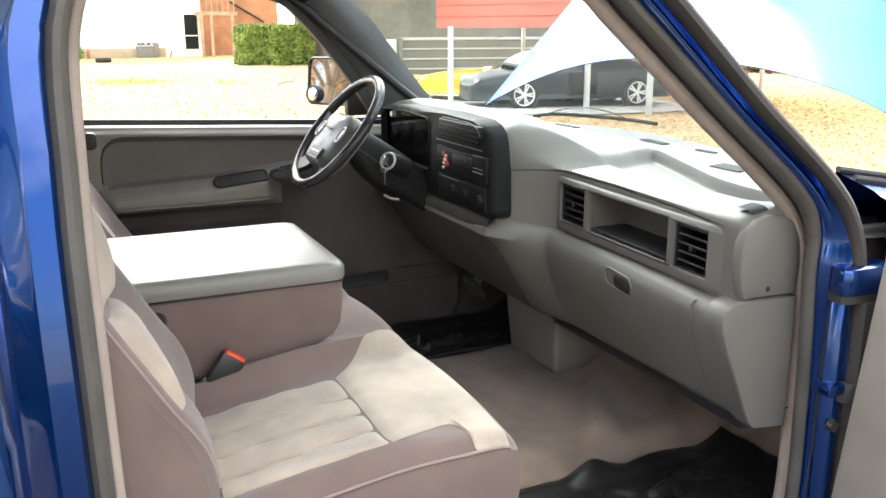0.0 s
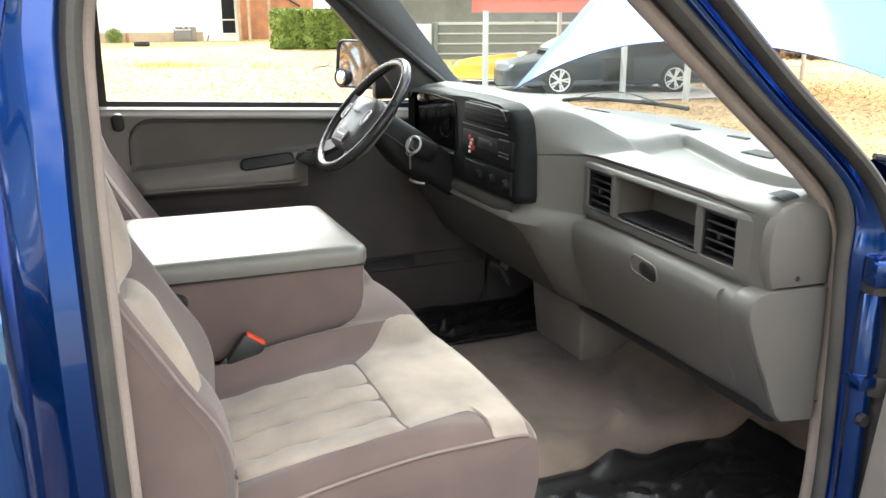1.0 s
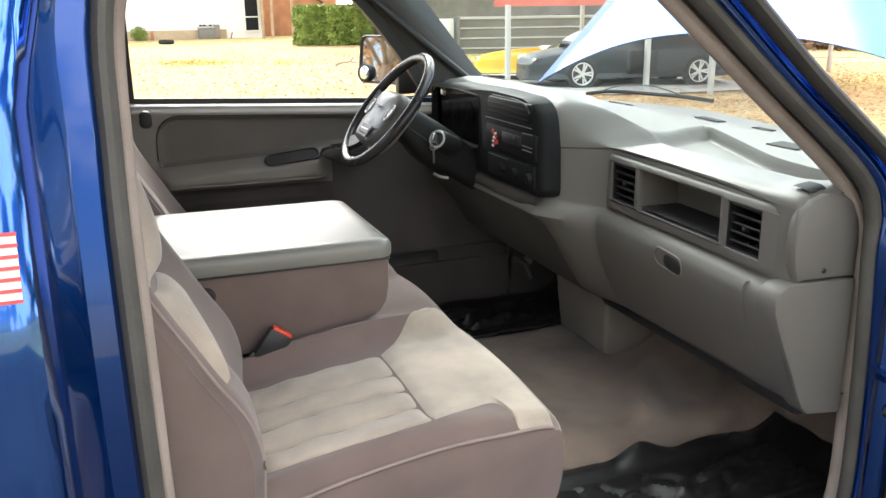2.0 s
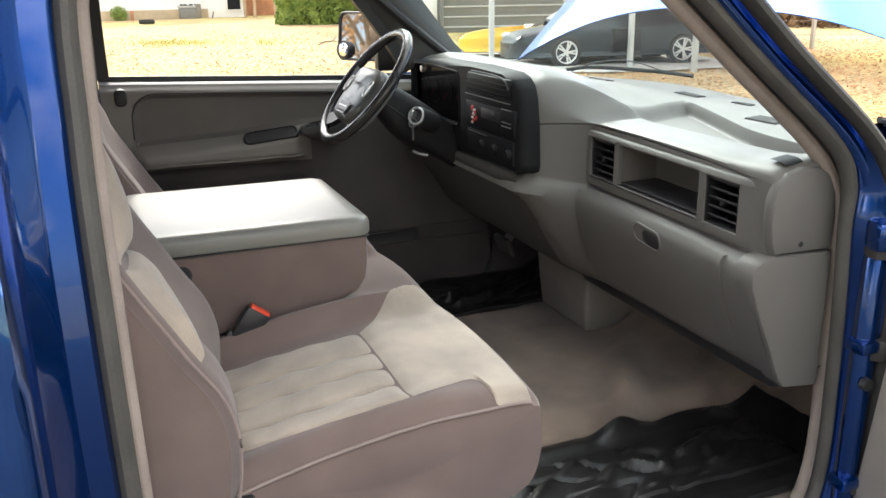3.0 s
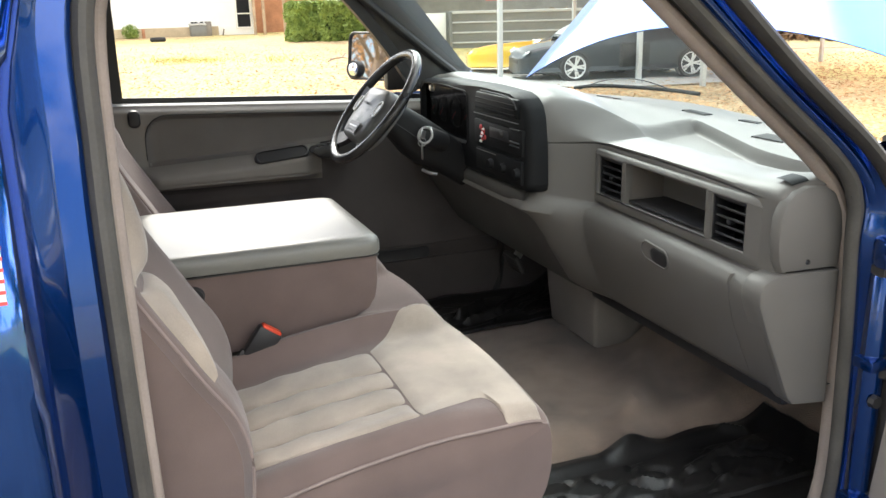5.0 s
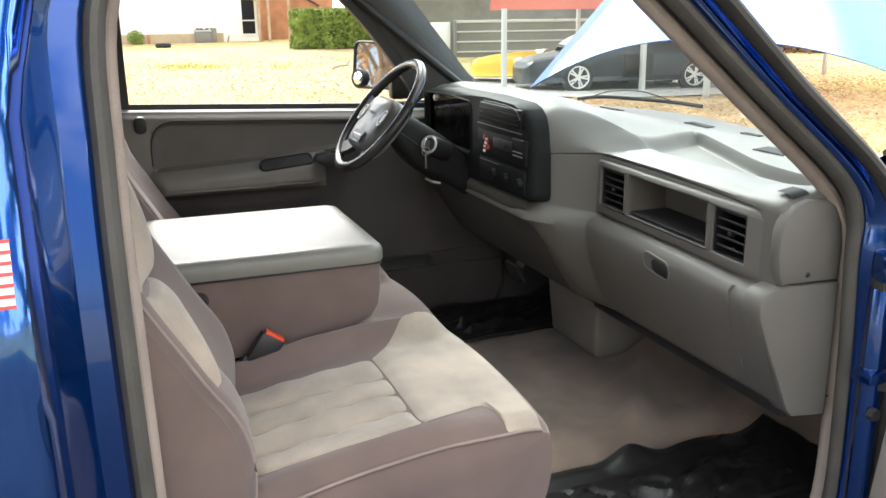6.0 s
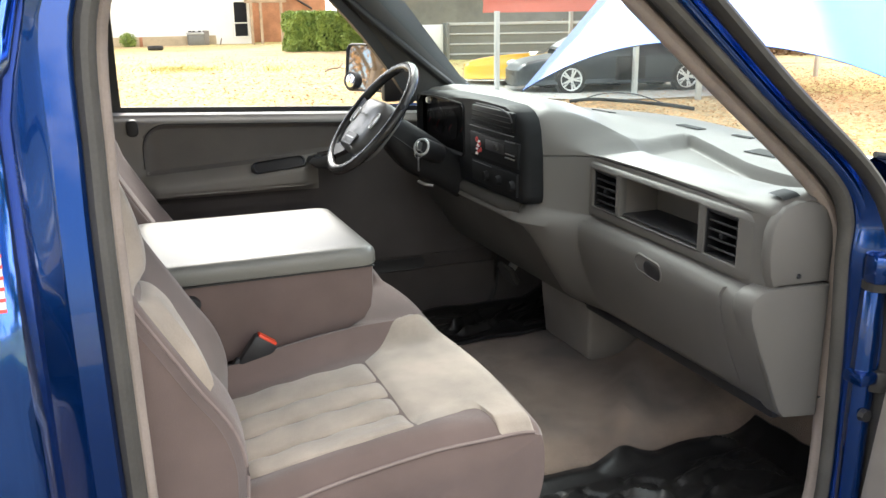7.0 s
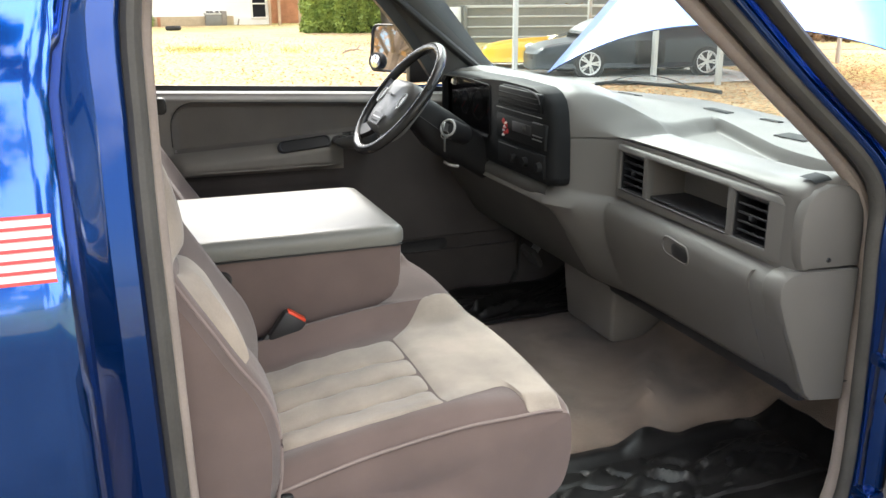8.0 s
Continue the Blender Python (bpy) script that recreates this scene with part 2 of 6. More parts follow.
def solo(name, bm, material, smooth=True, **tags):
    """A thing or piece of the setting that is one mesh."""
    return tagged(new(name, mesh_of(bm, name, material, smooth)), **tags)


def box(x0, x1, y0, y1, z0, z1, bevel=0.0, seg=2, m=None):
    bm = bmesh.new()
    bmesh.ops.create_cube(bm, size=1)
    bmesh.ops.transform(bm, matrix=Matrix.Translation(((x0 + x1) / 2, (y0 + y1) / 2, (z0 + z1) / 2)) @ Matrix.Diagonal((abs(x1 - x0), abs(y1 - y0), abs(z1 - z0), 1)), verts=bm.verts)
    if bevel:
        bmesh.ops.bevel(bm, geom=bm.edges[:], offset=bevel, segments=seg, profile=0.5, affect="EDGES")
    if m:
        bmesh.ops.transform(bm, matrix=m, verts=bm.verts)
    return bm


def join(*bms):
    out = bmesh.new()
    for b in bms:
        me = bpy.data.meshes.new("tmp")
        b.to_mesh(me)
        b.free()
        out.from_mesh(me)
        bpy.data.meshes.remove(me)
    return out


def grid(rows, close_u=False, close_v=False, caps=False):
    """A quad sheet from rows of points."""
    bm = bmesh.new()
    vs = [[bm.verts.new(p) for p in row] for row in rows]
    nu, nv = len(vs), len(vs[0])
    for i in range(nu if close_u else nu - 1):
        for j in range(nv if close_v else nv - 1):
            q = [vs[i][j], vs[(i + 1) % nu][j], vs[(i + 1) % nu][(j + 1) % nv], vs[i][(j + 1) % nv]]
            if len({v for v in q}) == 4:
                bm.faces.new(q)
    if caps:
        bm.faces.new(list(reversed(vs[0])))
        bm.faces.new(vs[-1])
    bmesh.ops.remove_doubles(bm, verts=bm.verts, dist=1e-5)
    bmesh.ops.recalc_face_normals(bm, faces=bm.faces)
    return bm


def spline(pts, n=8, closed=False):
    """Catmull-Rom through the points."""
    p = [Vector(q) for q in pts]
    k = len(p)
    out = []
    for i in range(k if closed else k - 1):
        a = p[(i - 1) % k] if closed or i else p[0]
        b, c = p[i], p[(i + 1) % k]
        d = p[(i + 2) % k] if closed or i < k - 2 else p[-1]
        for s in range(n):
            t = s / n
            out.append(0.5 * (2 * b + (c - a) * t + (2 * a - 5 * b + 4 * c - d) * t * t + (3 * b - a - 3 * c + d) * t ** 3))
    if not closed:
        out.append(p[-1])
    return out


def sweep(path, section, up=(0, 0, 1), closed=False, caps=True):
    """A 2D section (side, up) carried along a path."""
    rows, n = [], len(path)
    for i, p in enumerate(path):
        p = Vector(p)
        a = Vector(path[(i - 1) % n] if closed or i else path[0])
        b = Vector(path[(i + 1) % n] if closed or i < n - 1 else path[-1])
        d = (b - a).normalized()
        s = d.cross(Vector(up))
        s = s.normalized() if s.length > 1e-4 else Vector((1, 0, 0))
        u = s.cross(d).normalized()
        rows.append([p + s * x + u * y for x, y in section])
    return grid(rows, close_u=closed, close_v=True, caps=caps and not closed)


def ring(r, n=10, sx=1.0, sy=1.0):
    return [(r * sx * math.cos(2 * math.pi * i / n), r * sy * math.sin(2 * math.pi * i / n)) for i in range(n)]


def tube(path, r, n=8, up=(0, 0, 1), closed=False):
    return sweep(path, ring(r, n), up, closed)


def lathe(profile, n=24, m=None):
    """Profile of (radius, height) turned about z."""
    rows = [[Vector((r * math.cos(2 * math.pi * i / n), r * math.sin(2 * math.pi * i / n), h)) for r, h in profile] for i in range(n)]
    bm = grid(rows, close_u=True)
    if m:
        bmesh.ops.transform(bm, matrix=m, verts=bm.verts)
    return bm


def prism(outline, axis, a, b, bevel=0.0):
    """An outline of (u, v) carried along an axis from a to b."""
    def at(u, v, w):
        return {"x": (w, u, v), "y": (u, w, v), "z": (u, v, w)}[axis]
    bm = bmesh.new()
    lo = [bm.verts.new(at(u, v, a)) for u, v in outline]
    hi = [bm.verts.new(at(u, v, b)) for u, v in outline]
    k = len(lo)
    bm.faces.new(lo)
    bm.faces.new(hi)
    for i in range(k):
        bm.faces.new((lo[i], lo[(i + 1) % k], hi[(i + 1) % k], hi[i]))
    bmesh.ops.recalc_face_normals(bm, faces=bm.faces)
    if bevel:
        es = [e for e in bm.edges if any(len(f.verts) == k for f in e.link_faces)]
        bmesh.ops.bevel(bm, geom=es, offset=bevel, segments=2, profile=0.5, affect="EDGES")
    return bm


def smooth01(t):
    t = max(0.0, min(1.0, t))
    return t * t * (3 - 2 * t)


def lerp(a, b, t):
    return a + (b - a) * t


def curve_at(pts, s):
    """Piecewise smooth value: pts of (s, value)."""
    if s <= pts[0][0]:
        return pts[0][1]
    for (a, u), (b, v) in zip(pts, pts[1:]):
        if s <= b:
            return lerp(u, v, smooth01((s - a) / (b - a)))
    return pts[-1][1]


def straight_at(pts, s):
    """Value at s along straight pieces."""
    for (a, u), (b, v) in zip(pts, pts[1:]):
        if s <= b:
            return lerp(u, v, max(0.0, (s - a) / (b - a)))
    return pts[-1][1]


def rrect(w, h, r, n=5):
    """Rounded rectangle outline centred on 0."""
    out = []
    for cx, cy, a0 in ((w / 2 - r, h / 2 - r, 0), (-w / 2 + r, h / 2 - r, 90), (-w / 2 + r, -h / 2 + r, 180), (w / 2 - r, -h / 2 + r, 270)):
        for i in range(n + 1):
            a = radians(a0 + 90 * i / n)
            out.append((cx + r * math.cos(a), cy + r * math.sin(a)))
    return out


# ---- ground ----
def ground_z(x, y):
    return -0.40 * smooth01((x - 3) / 7) * (1 - smooth01((y - 20) / 12)) + 0.02 * noise.noise(Vector((x * 0.35, y * 0.35, 0)))


def build_ground():
    xs = sorted({-400, -200, -100, -50} | {round(-30 + 0.75 * i, 2) for i in range(95)} | {50, 70, 100, 200, 400, 900})
    ys = sorted({-400, -200, -100, -50} | {round(-20 + 0.75 * i, 2) for i in range(105)} | {70, 100, 200, 400, 900})
    return solo("ground", grid([[Vector((x, y, ground_z(x, y))) for y in ys] for x in xs]), GROUND, label="dry grass lawn strewn with fallen tan leaves", category="ground", kind="structure")


build_ground()


# ---- pickup truck body ----
truck = thing("pickup_truck", (0, 0, 0), label="bright blue pickup truck with hood raised and door open", category="pickup truck")


def lean_in(z):
    """Tumblehome of the rear pillar above the belt line."""
    return 0.16 * max(0.0, z - 1.18)


def opening(off, y_low, y_top, lo=None, bo=None):
    """Outline of the door opening, grown by off (by lo along the hinge side, by bo along the rear); leans inward above the belt."""
    lo = off if lo is None else lo
    bo = off if bo is None else bo
    pts = [(-0.928 - bo, 0.46 - off), (-0.928 - bo, 0.75), (-0.932 - bo, 1.1), (-0.932 - bo, 1.4), (-0.915 - bo, 1.62 + off * 0.4), (-0.84, 1.715 + off),
           (-0.6, 1.735 + off), (-0.34, 1.725 + off), (-0.2 + off * 0.5, 1.66 + off * 0.9), (-0.126 + off * 0.85, 1.60 + off * 0.75), (0.08 + off * 0.75, 1.434 + off * 0.65),
           (0.262 + off * 0.8, 1.287 + off * 0.6), (0.325 + (off + lo) / 2, 1.215 + off * 0.3), (0.352 + lo, 1.13), (0.366 + lo, 0.9), (0.366 + lo, 0.6), (0.30 + lo, 0.47 - off * 0.5), (0.2, 0.45 - off), (-0.4, 0.45 - off)]
    return spline([(x, lerp(y_low, y_top, smooth01((z - 1.05) / 0.35)) + lean_in(z) * smooth01((-0.70 - x) / 0.15), z) for x, z in pts], 6, closed=True)


def mirrored(path):
    return [Vector((p.x, -p.y, p.z)) for p in path]


for side in (1, -1):
    flip = (lambda p: p) if side == 1 else mirrored
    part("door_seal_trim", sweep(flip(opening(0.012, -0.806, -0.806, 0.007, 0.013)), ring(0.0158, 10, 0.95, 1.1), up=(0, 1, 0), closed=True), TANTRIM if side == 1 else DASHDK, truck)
    part("door_weatherstrip", sweep(flip(opening(0.027, -0.853, -0.850, -0.015, 0.026)), ring(0.0155, 10, 0.95, 1.1), up=(0, 1, 0), closed=True), STRIP, truck, "dark rubber door weatherstrip")
    # painted jamb, from the weatherstrip out to the body side
    jamb = [opening(0.016, -0.80, -0.79, 0.036, 0.014), opening(0.022, -0.835, -0.83, 0.004, 0.022), opening(0.036, -0.862, -0.860, -0.016, 0.039), opening(0.040, -0.876, -0.866, -0.018, 0.045), opening(0.050, -0.878, -0.867, -0.017, 0.076), opening(0.053, -0.884, -0.872, -0.014, 0.081), opening(0.060, -0.914, -0.885, 0.0, 0.103), opening(0.066, -0.930, -0.890, 0.012, 0.110)]
    rows = [flip(q) for q in jamb]
    part("seal_channel", grid(rows[:3], close_v=True), RUBBER, truck)
    part("door_jamb", grid(rows[2:], close_v=True), BLUESHADE, truck, "glossy blue painted door jamb")


def side_y(z):
    """Half width of the body side at a height."""
    return curve_at([(0.35, 0.93), (0.6, 0.985), (1.0, 1.01), (1.22, 1.0), (1.45, 0.945), (1.75, 0.845), (1.8, 0.80)], z)


def build_cab_shell():
    zs = [0.42 + i * (1.74 - 0.42) / 26 for i in range(27)]
    for s in (-1, 1):
        # side panel behind the door, its front edge rolled into the jamb
        rows = []
        for z in zs:
            w = side_y(z)
            yj = lerp(0.940, 0.898, smooth01((z - 1.05) / 0.35)) - lean_in(z)
            e = -1.040 if z < 1.5 else lerp(-1.040, -0.99, (z - 1.5) / 0.24)
            rows.append([Vector((x, s * y, z)) for x, y in ((e + 0.0, yj - 0.01), (e - 0.004, lerp(yj, w, 0.5)), (e - 0.014, w - 0.010), (e - 0.026, w - 0.003), (e - 0.045, w), (e - 0.1, w + 0.001), (e - 0.2, w + 0.001), (-1.27, w), (-1.29, w - 0.02), (-1.29, w - 0.1))])
        part("cab_side_panel", grid(rows), BLUE, truck, "glossy blue cab side panel mirroring clouds")
    # rear wall with its window opening
    for y0, y1, z0, z1 in ((-0.92, 0.92, 0.45, 1.28), (-0.9, -0.66, 1.28, 1.66), (0.66, 0.9, 1.28, 1.66), (-0.86, 0.86, 1.66, 1.76)):
        part("rear_wall", box(-1.27, -1.24, y0, y1, z0, z1, 0.004), GREYPL, truck, "grey trimmed rear cab wall")
    part("rear_window", box(-1.26, -1.252, -0.66, 0.66, 1.28, 1.66), GLASS, truck).visible_shadow = False
    # roof skin and windscreen header
    rows = []
    for i in range(13):
        x = lerp(-1.28, -0.20, i / 12)
        row = []
        for j in range(15):
            v = -1 + 2 * j / 14
            row.append(Vector((x - 0.0 + (0.10 * (1 - v * v) if i > 9 else 0) * (i - 9) / 3, v * 0.84, 1.80 - 0.05 * abs(v) ** 3 - (0.05 if i == 12 else 0.0) - 0.03 * (abs(i - 6) / 6) ** 3)))
        rows.append(row)
    part("roof", grid(rows), BLUE, truck)


build_cab_shell()


def screen_x(y, z):
    """The raked, bowed windscreen."""
    base = 0.72 - 0.40 * (abs(y) / 0.85) ** 2.2
    top = 0.02 - 0.17 * (abs(y) / 0.85) ** 2.2
    return lerp(base, top, (z - 1.27) / 0.44)


def build_front():
    rows = [[Vector((screen_x(y, z), y * lerp(1, 0.93, (z - 1.27) / 0.44), z)) for y in [-0.84 + 1.68 * j / 24 for j in range(25)]] for z in (1.235, 1.33, 1.45, 1.6, 1.71)]
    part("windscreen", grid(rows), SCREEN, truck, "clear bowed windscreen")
    # front pillars: painted outside, black moulding, dark inner trim
    for s in (-1, 1):
        edge = [p for p in opening(0.064, -0.93, -0.890, 0.03) if p.z > 1.12 and p.x > -0.32]
        edge = edge if edge[0].z > edge[-1].z else list(reversed(edge))
        path = [Vector((p.x - 0.012, s * (abs(p.y) - 0.04), p.z - 0.012)) for p in edge]
        part("front_pillar", sweep(path, ring(0.018, 10), up=(0, 1, 0)), BLUESHADE, truck)
        part("pillar_moulding", sweep([Vector((p.x, s * abs(p.y), p.z)) for p in edge], ring(0.0145, 10, 1.0, 1.15), up=(0, 1, 0)), RUBBER, truck, "black rubber pillar moulding")
        k, r = (0.0, 0.05) if s > 0 else (0.055, 0.03)
        path = [(0.36 + k, s * 0.80, 1.24), (0.24 + k, s * 0.80, 1.355), (0.06 + k, s * 0.79, 1.50), (-0.07 + k, s * 0.775, 1.61), (-0.19 + k, s * 0.76, 1.70)]
        if s < 0:
            part("inner_pillar_trim", sweep(spline(path, 5), ring(r, 12, 1.0, 0.9), up=(0, 1, 0)), PILLARTRIM, truck, "smooth charcoal pillar trim")
            continue
        lo = spline([(0.075, 1.30, 0), (0.016, 1.394, 0), (-0.022, 1.453, 0), (-0.172, 1.623, 0), (-0.24, 1.70, 0)], 5)
        hi = spline([(0.345, 1.27, 0), (0.262, 1.367, 0), (0.205, 1.437, 0), (0.05, 1.62, 0), (-0.02, 1.70, 0)], 5)
        rows = [[Vector((lerp(a[0], q[0], k / 10), 0.862 - 0.035 * math.sin(math.pi * k / 10) - 0.03 * (k / 10) - 0.05 * smooth01((lerp(a[1], q[1], k / 10) - 1.4) / 0.4), lerp(a[1], q[1], k / 10))) for k in range(11)] for a, q in zip(lo, hi)]
        back = [[p + Vector((0, 0.05, 0)) for p in r] for r in rows]
        part("inner_pillar_trim", join(grid(rows), grid(back), grid([[r[0] for r in rows], [r[0] for r in back]]), grid([[r[-1] for r in rows], [r[-1] for r in back]])), PILLARTRIM, truck, "smooth charcoal pillar trim")
    # cowl under the windscreen
    rows = []
    for j in range(25):
        y = -0.86 + 1.72 * j / 24
        b = screen_x(y, 1.25)
        rows.append([Vector((b - 0.02, y, 1.235)), Vector((b + 0.05, y, 1.225)), Vector((b + 0.12, y, 1.195)), Vector((b + 0.2, y, 1.19)), Vector((b + 0.22, y, 1.10)), Vector((b + 0.22, y, 0.75))])
    part("cowl", grid(rows), DASHDK, truck, "dark ribbed cowl below the windscreen")
    # front wings
    for s in (-1, 1):
        rows = []
        for i in range(16):
            x = 0.52 + 1.25 * i / 15
            w = 0.985 - 0.06 * smooth01((x - 1.1) / 0.7)
            drop = (0.10 if s > 0 else 0.0) + 0.17 * (min(x, 0.95) - 0.48) + 0.16 * max(0.0, x - 0.95)
            rows.append([Vector((x, s * (w - 0.275), 1.12 - drop)), Vector((x, s * (w - 0.27), 1.300 - drop)), Vector((x, s * (w - 0.255), 1.310 - drop)), Vector((x, s * (w - 0.16), 1.285 - drop)), Vector((x, s * (w - 0.06), 1.235 - drop * 0.8)), Vector((x, s * (w - 0.015), 1.18 - drop * 0.6)), Vector((x, s * w, 1.11 - drop * 0.4)), Vector((x, s * (w + 0.015), 0.95)), Vector((x, s * (w + 0.01), 0.75)), Vector((x, s * w, 0.55))])
        wing = part("front_wing", grid(rows), BLUE, truck, "glossy blue front wing")
        for k in (0, 1):
            part("edge_seal", tube([Vector((r[2].x, r[2].y + s * (0.003 if k == 0 else 0.045), r[2].z + (0.006 if k == 0 else -0.006))) for r in rows], 0.007, 6), RUBBER, wing)
    # raised hood
    def rear(y):
        return 0.68 - 0.25 * (y + 0.1) ** 2
    def hood(u, y, d=0.0):
        x = lerp(rear(y), 1.62 - 0.10 * y * y, u)
        bow = 1 - (abs(y) / 0.81) ** 2.6 if y > 0 else 1 - 0.42 * (abs(y) / 0.81) ** 2.2
        z = 1.510 - 0.194 * (1 - bow) + 1.017 * (x - rear(y)) + 0.03 * math.sin(math.pi * u) * (1 - (y / 0.82) ** 4)
        return Vector((x + d * 0.7, y, z - d * 0.7))
    ys = [-0.80 + 1.6 * j / 32 for j in range(33)]
    us = [i / 24 for i in range(25)]
    top = [[hood(u, y) for y in ys] for u in us]
    low = [[hood(u, y, 0.005) for y in ys] for u in us]
    part("hood", join(grid(top), grid(low), grid([top[0], low[0]]), grid([top[-1], low[-1]]), grid([[r[0] for r in top], [r[0] for r in low]]), grid([[r[-1] for r in top], [r[-1] for r in low]])), BLUE, truck, "raised glossy blue hood mirroring bright clouds")
    # wipers
    def wiper(y0, y1):
        arm = spline([(screen_x(y0, 1.25) + 0.04, y0, 1.262), (screen_x(lerp(y0, y1, 0.4), 1.27) + 0.02, lerp(y0, y1, 0.4), 1.292), (screen_x(y1, 1.28) + 0.012, y1, 1.283)], 6)
        w = part("wiper", sweep(arm, ring(0.007, 6, 1.4, 1.0)), BLACK, truck)
        part("blade", sweep([p + Vector((-0.006, 0, -0.014)) for p in arm[4:]], ring(0.006, 6, 1, 1.6)), RUBBER, w)
    wiper(-0.22, -0.66)
    def on_screen(y, z, off):
        return Vector((screen_x(y, z) + off, y, z))
    blade = spline([on_screen(0.544, 1.304, 0.010), on_screen(0.442, 1.318, 0.010), on_screen(0.288, 1.321, 0.010), on_screen(0.144, 1.323, 0.010), on_screen(0.028, 1.322, 0.010)], 6)
    arm = spline([on_screen(0.545, 1.298, 0.022), on_screen(0.417, 1.335, 0.022), on_screen(0.308, 1.349, 0.022), on_screen(0.232, 1.346, 0.022), on_screen(0.16, 1.326, 0.016)], 6)
    w = part("wiper", sweep(arm, ring(0.0020, 6, 1.3, 1.0)), BLACK, truck, "thin wiper arm with a long blade")
    part("blade", sweep(blade, ring(0.0042, 6, 1, 1.5)), RUBBER, w)
    # floor sills and chassis
    for s in (-1, 1):
        part("door_sill", box(-1.0, 0.4, s * 0.79, s * 0.955, 0.40, 0.47, 0.012), BLUE, truck)
    part("floor_pan", box(-1.26, 0.95, -0.80, 0.80, 0.40, 0.44), DASHDK, truck)
    part("firewall", box(0.86, 0.90, -0.84, 0.84, 0.44, 1.19), DASHDK, truck)
    for s, x in ((-1, 0.392), (1, 0.36)):
        part("kick_panel", box(x, 0.88, s * 0.79, s * 0.815, 0.44, 1.20, 0.004), CARPETSHADE, truck, "dark carpeted footwell side panel")
    part("cab_headliner", box(-1.24, -0.12, -0.77, 0.77, 1.715, 1.735, 0.005), LINER, truck)


build_front()


def road_wheel(parent, x, y, z, r, w, side, spokes=5, name="wheel"):
    m = Matrix.Translation((x, y, z)) @ Matrix.Rotation(radians(90) * side, 4, "X")
    tyre = part(name, lathe([(r * 0.66, -w * 0.5), (r * 0.9, -w * 0.5), (r, -w * 0.36), (r, w * 0.36), (r * 0.9, w * 0.5), (r * 0.66, w * 0.5), (r * 0.62, w * 0.3), (r * 0.62, -w * 0.5), (r * 0.66, -w * 0.5)], 28, m), TYRE, parent)
    rim = [lathe([(r * 0.66, w * 0.5), (r * 0.63, w * 0.46), (r * 0.60, w * 0.2), (r * 0.58, w * 0.2), (r * 0.6, w * 0.47), (r * 0.66, w * 0.52)], 28, m), lathe([(0.001, w * 0.44), (r * 0.14, w * 0.44), (r * 0.16, w * 0.34), (0.001, w * 0.3)], 16, m)]
    for k in range(spokes):
        rim.append(box(-r * 0.075, r * 0.075, r * 0.1, r * 0.62, w * 0.30, w * 0.42, 0.008, 1, m @ Matrix.Rotation(2 * math.pi * k / spokes + 0.3, 4, "Z")))
    part("rim", join(*rim), ALLOY, tyre)
    part("brake_drum", lathe([(0.001, w * 0.1), (r * 0.45, w * 0.1), (r * 0.45, -w * 0.2)], 20, m), BLACK, tyre)


for x in (1.45, -1.95):
    for s in (-1, 1):
        road_wheel(truck, x, s * 0.86, 0.38, 0.38, 0.25, -s)
part("cargo_bed", join(box(-3.3, -1.34, -1.0, -0.93, 0.5, 1.25, 0.02), box(-3.3, -1.34, 0.93, 1.0, 0.5, 1.25, 0.02), box(-3.3, -1.34, -0.93, 0.93, 0.79, 0.85), box(-3.34, -3.28, -0.98, 0.98, 0.5, 1.25, 0.02), box(-1.36, -1.32, -0.95, 0.95, 0.6, 1.24, 0.01)), BLUE, truck)
part("radiator_panel", join(box(1.68, 1.76, -0.74, 0.74, 0.55, 1.05, 0.02), box(1.74, 1.84, -0.93, 0.93, 0.48, 0.68, 0.04)), STEEL, truck)
part("engine", join(box(0.98, 1.5, -0.32, 0.32, 0.55, 0.95, 0.06, 3), lathe([(0.001, 0.14), (0.2, 0.14), (0.22, 0.0), (0.2, -0.02)], 24, Matrix.Translation((1.22, 0, 0.96)))), BLACK, truck)
part("chassis_frame", join(box(-3.2, 2.0, -0.45, -0.37, 0.36, 0.46), box(-3.2, 2.0, 0.37, 0.45, 0.36, 0.46), box(1.4, 1.5, -0.8, 0.8, 0.34, 0.42), box(-2.0, -1.9, -0.8, 0.8, 0.34, 0.42)), BLACK, truck)


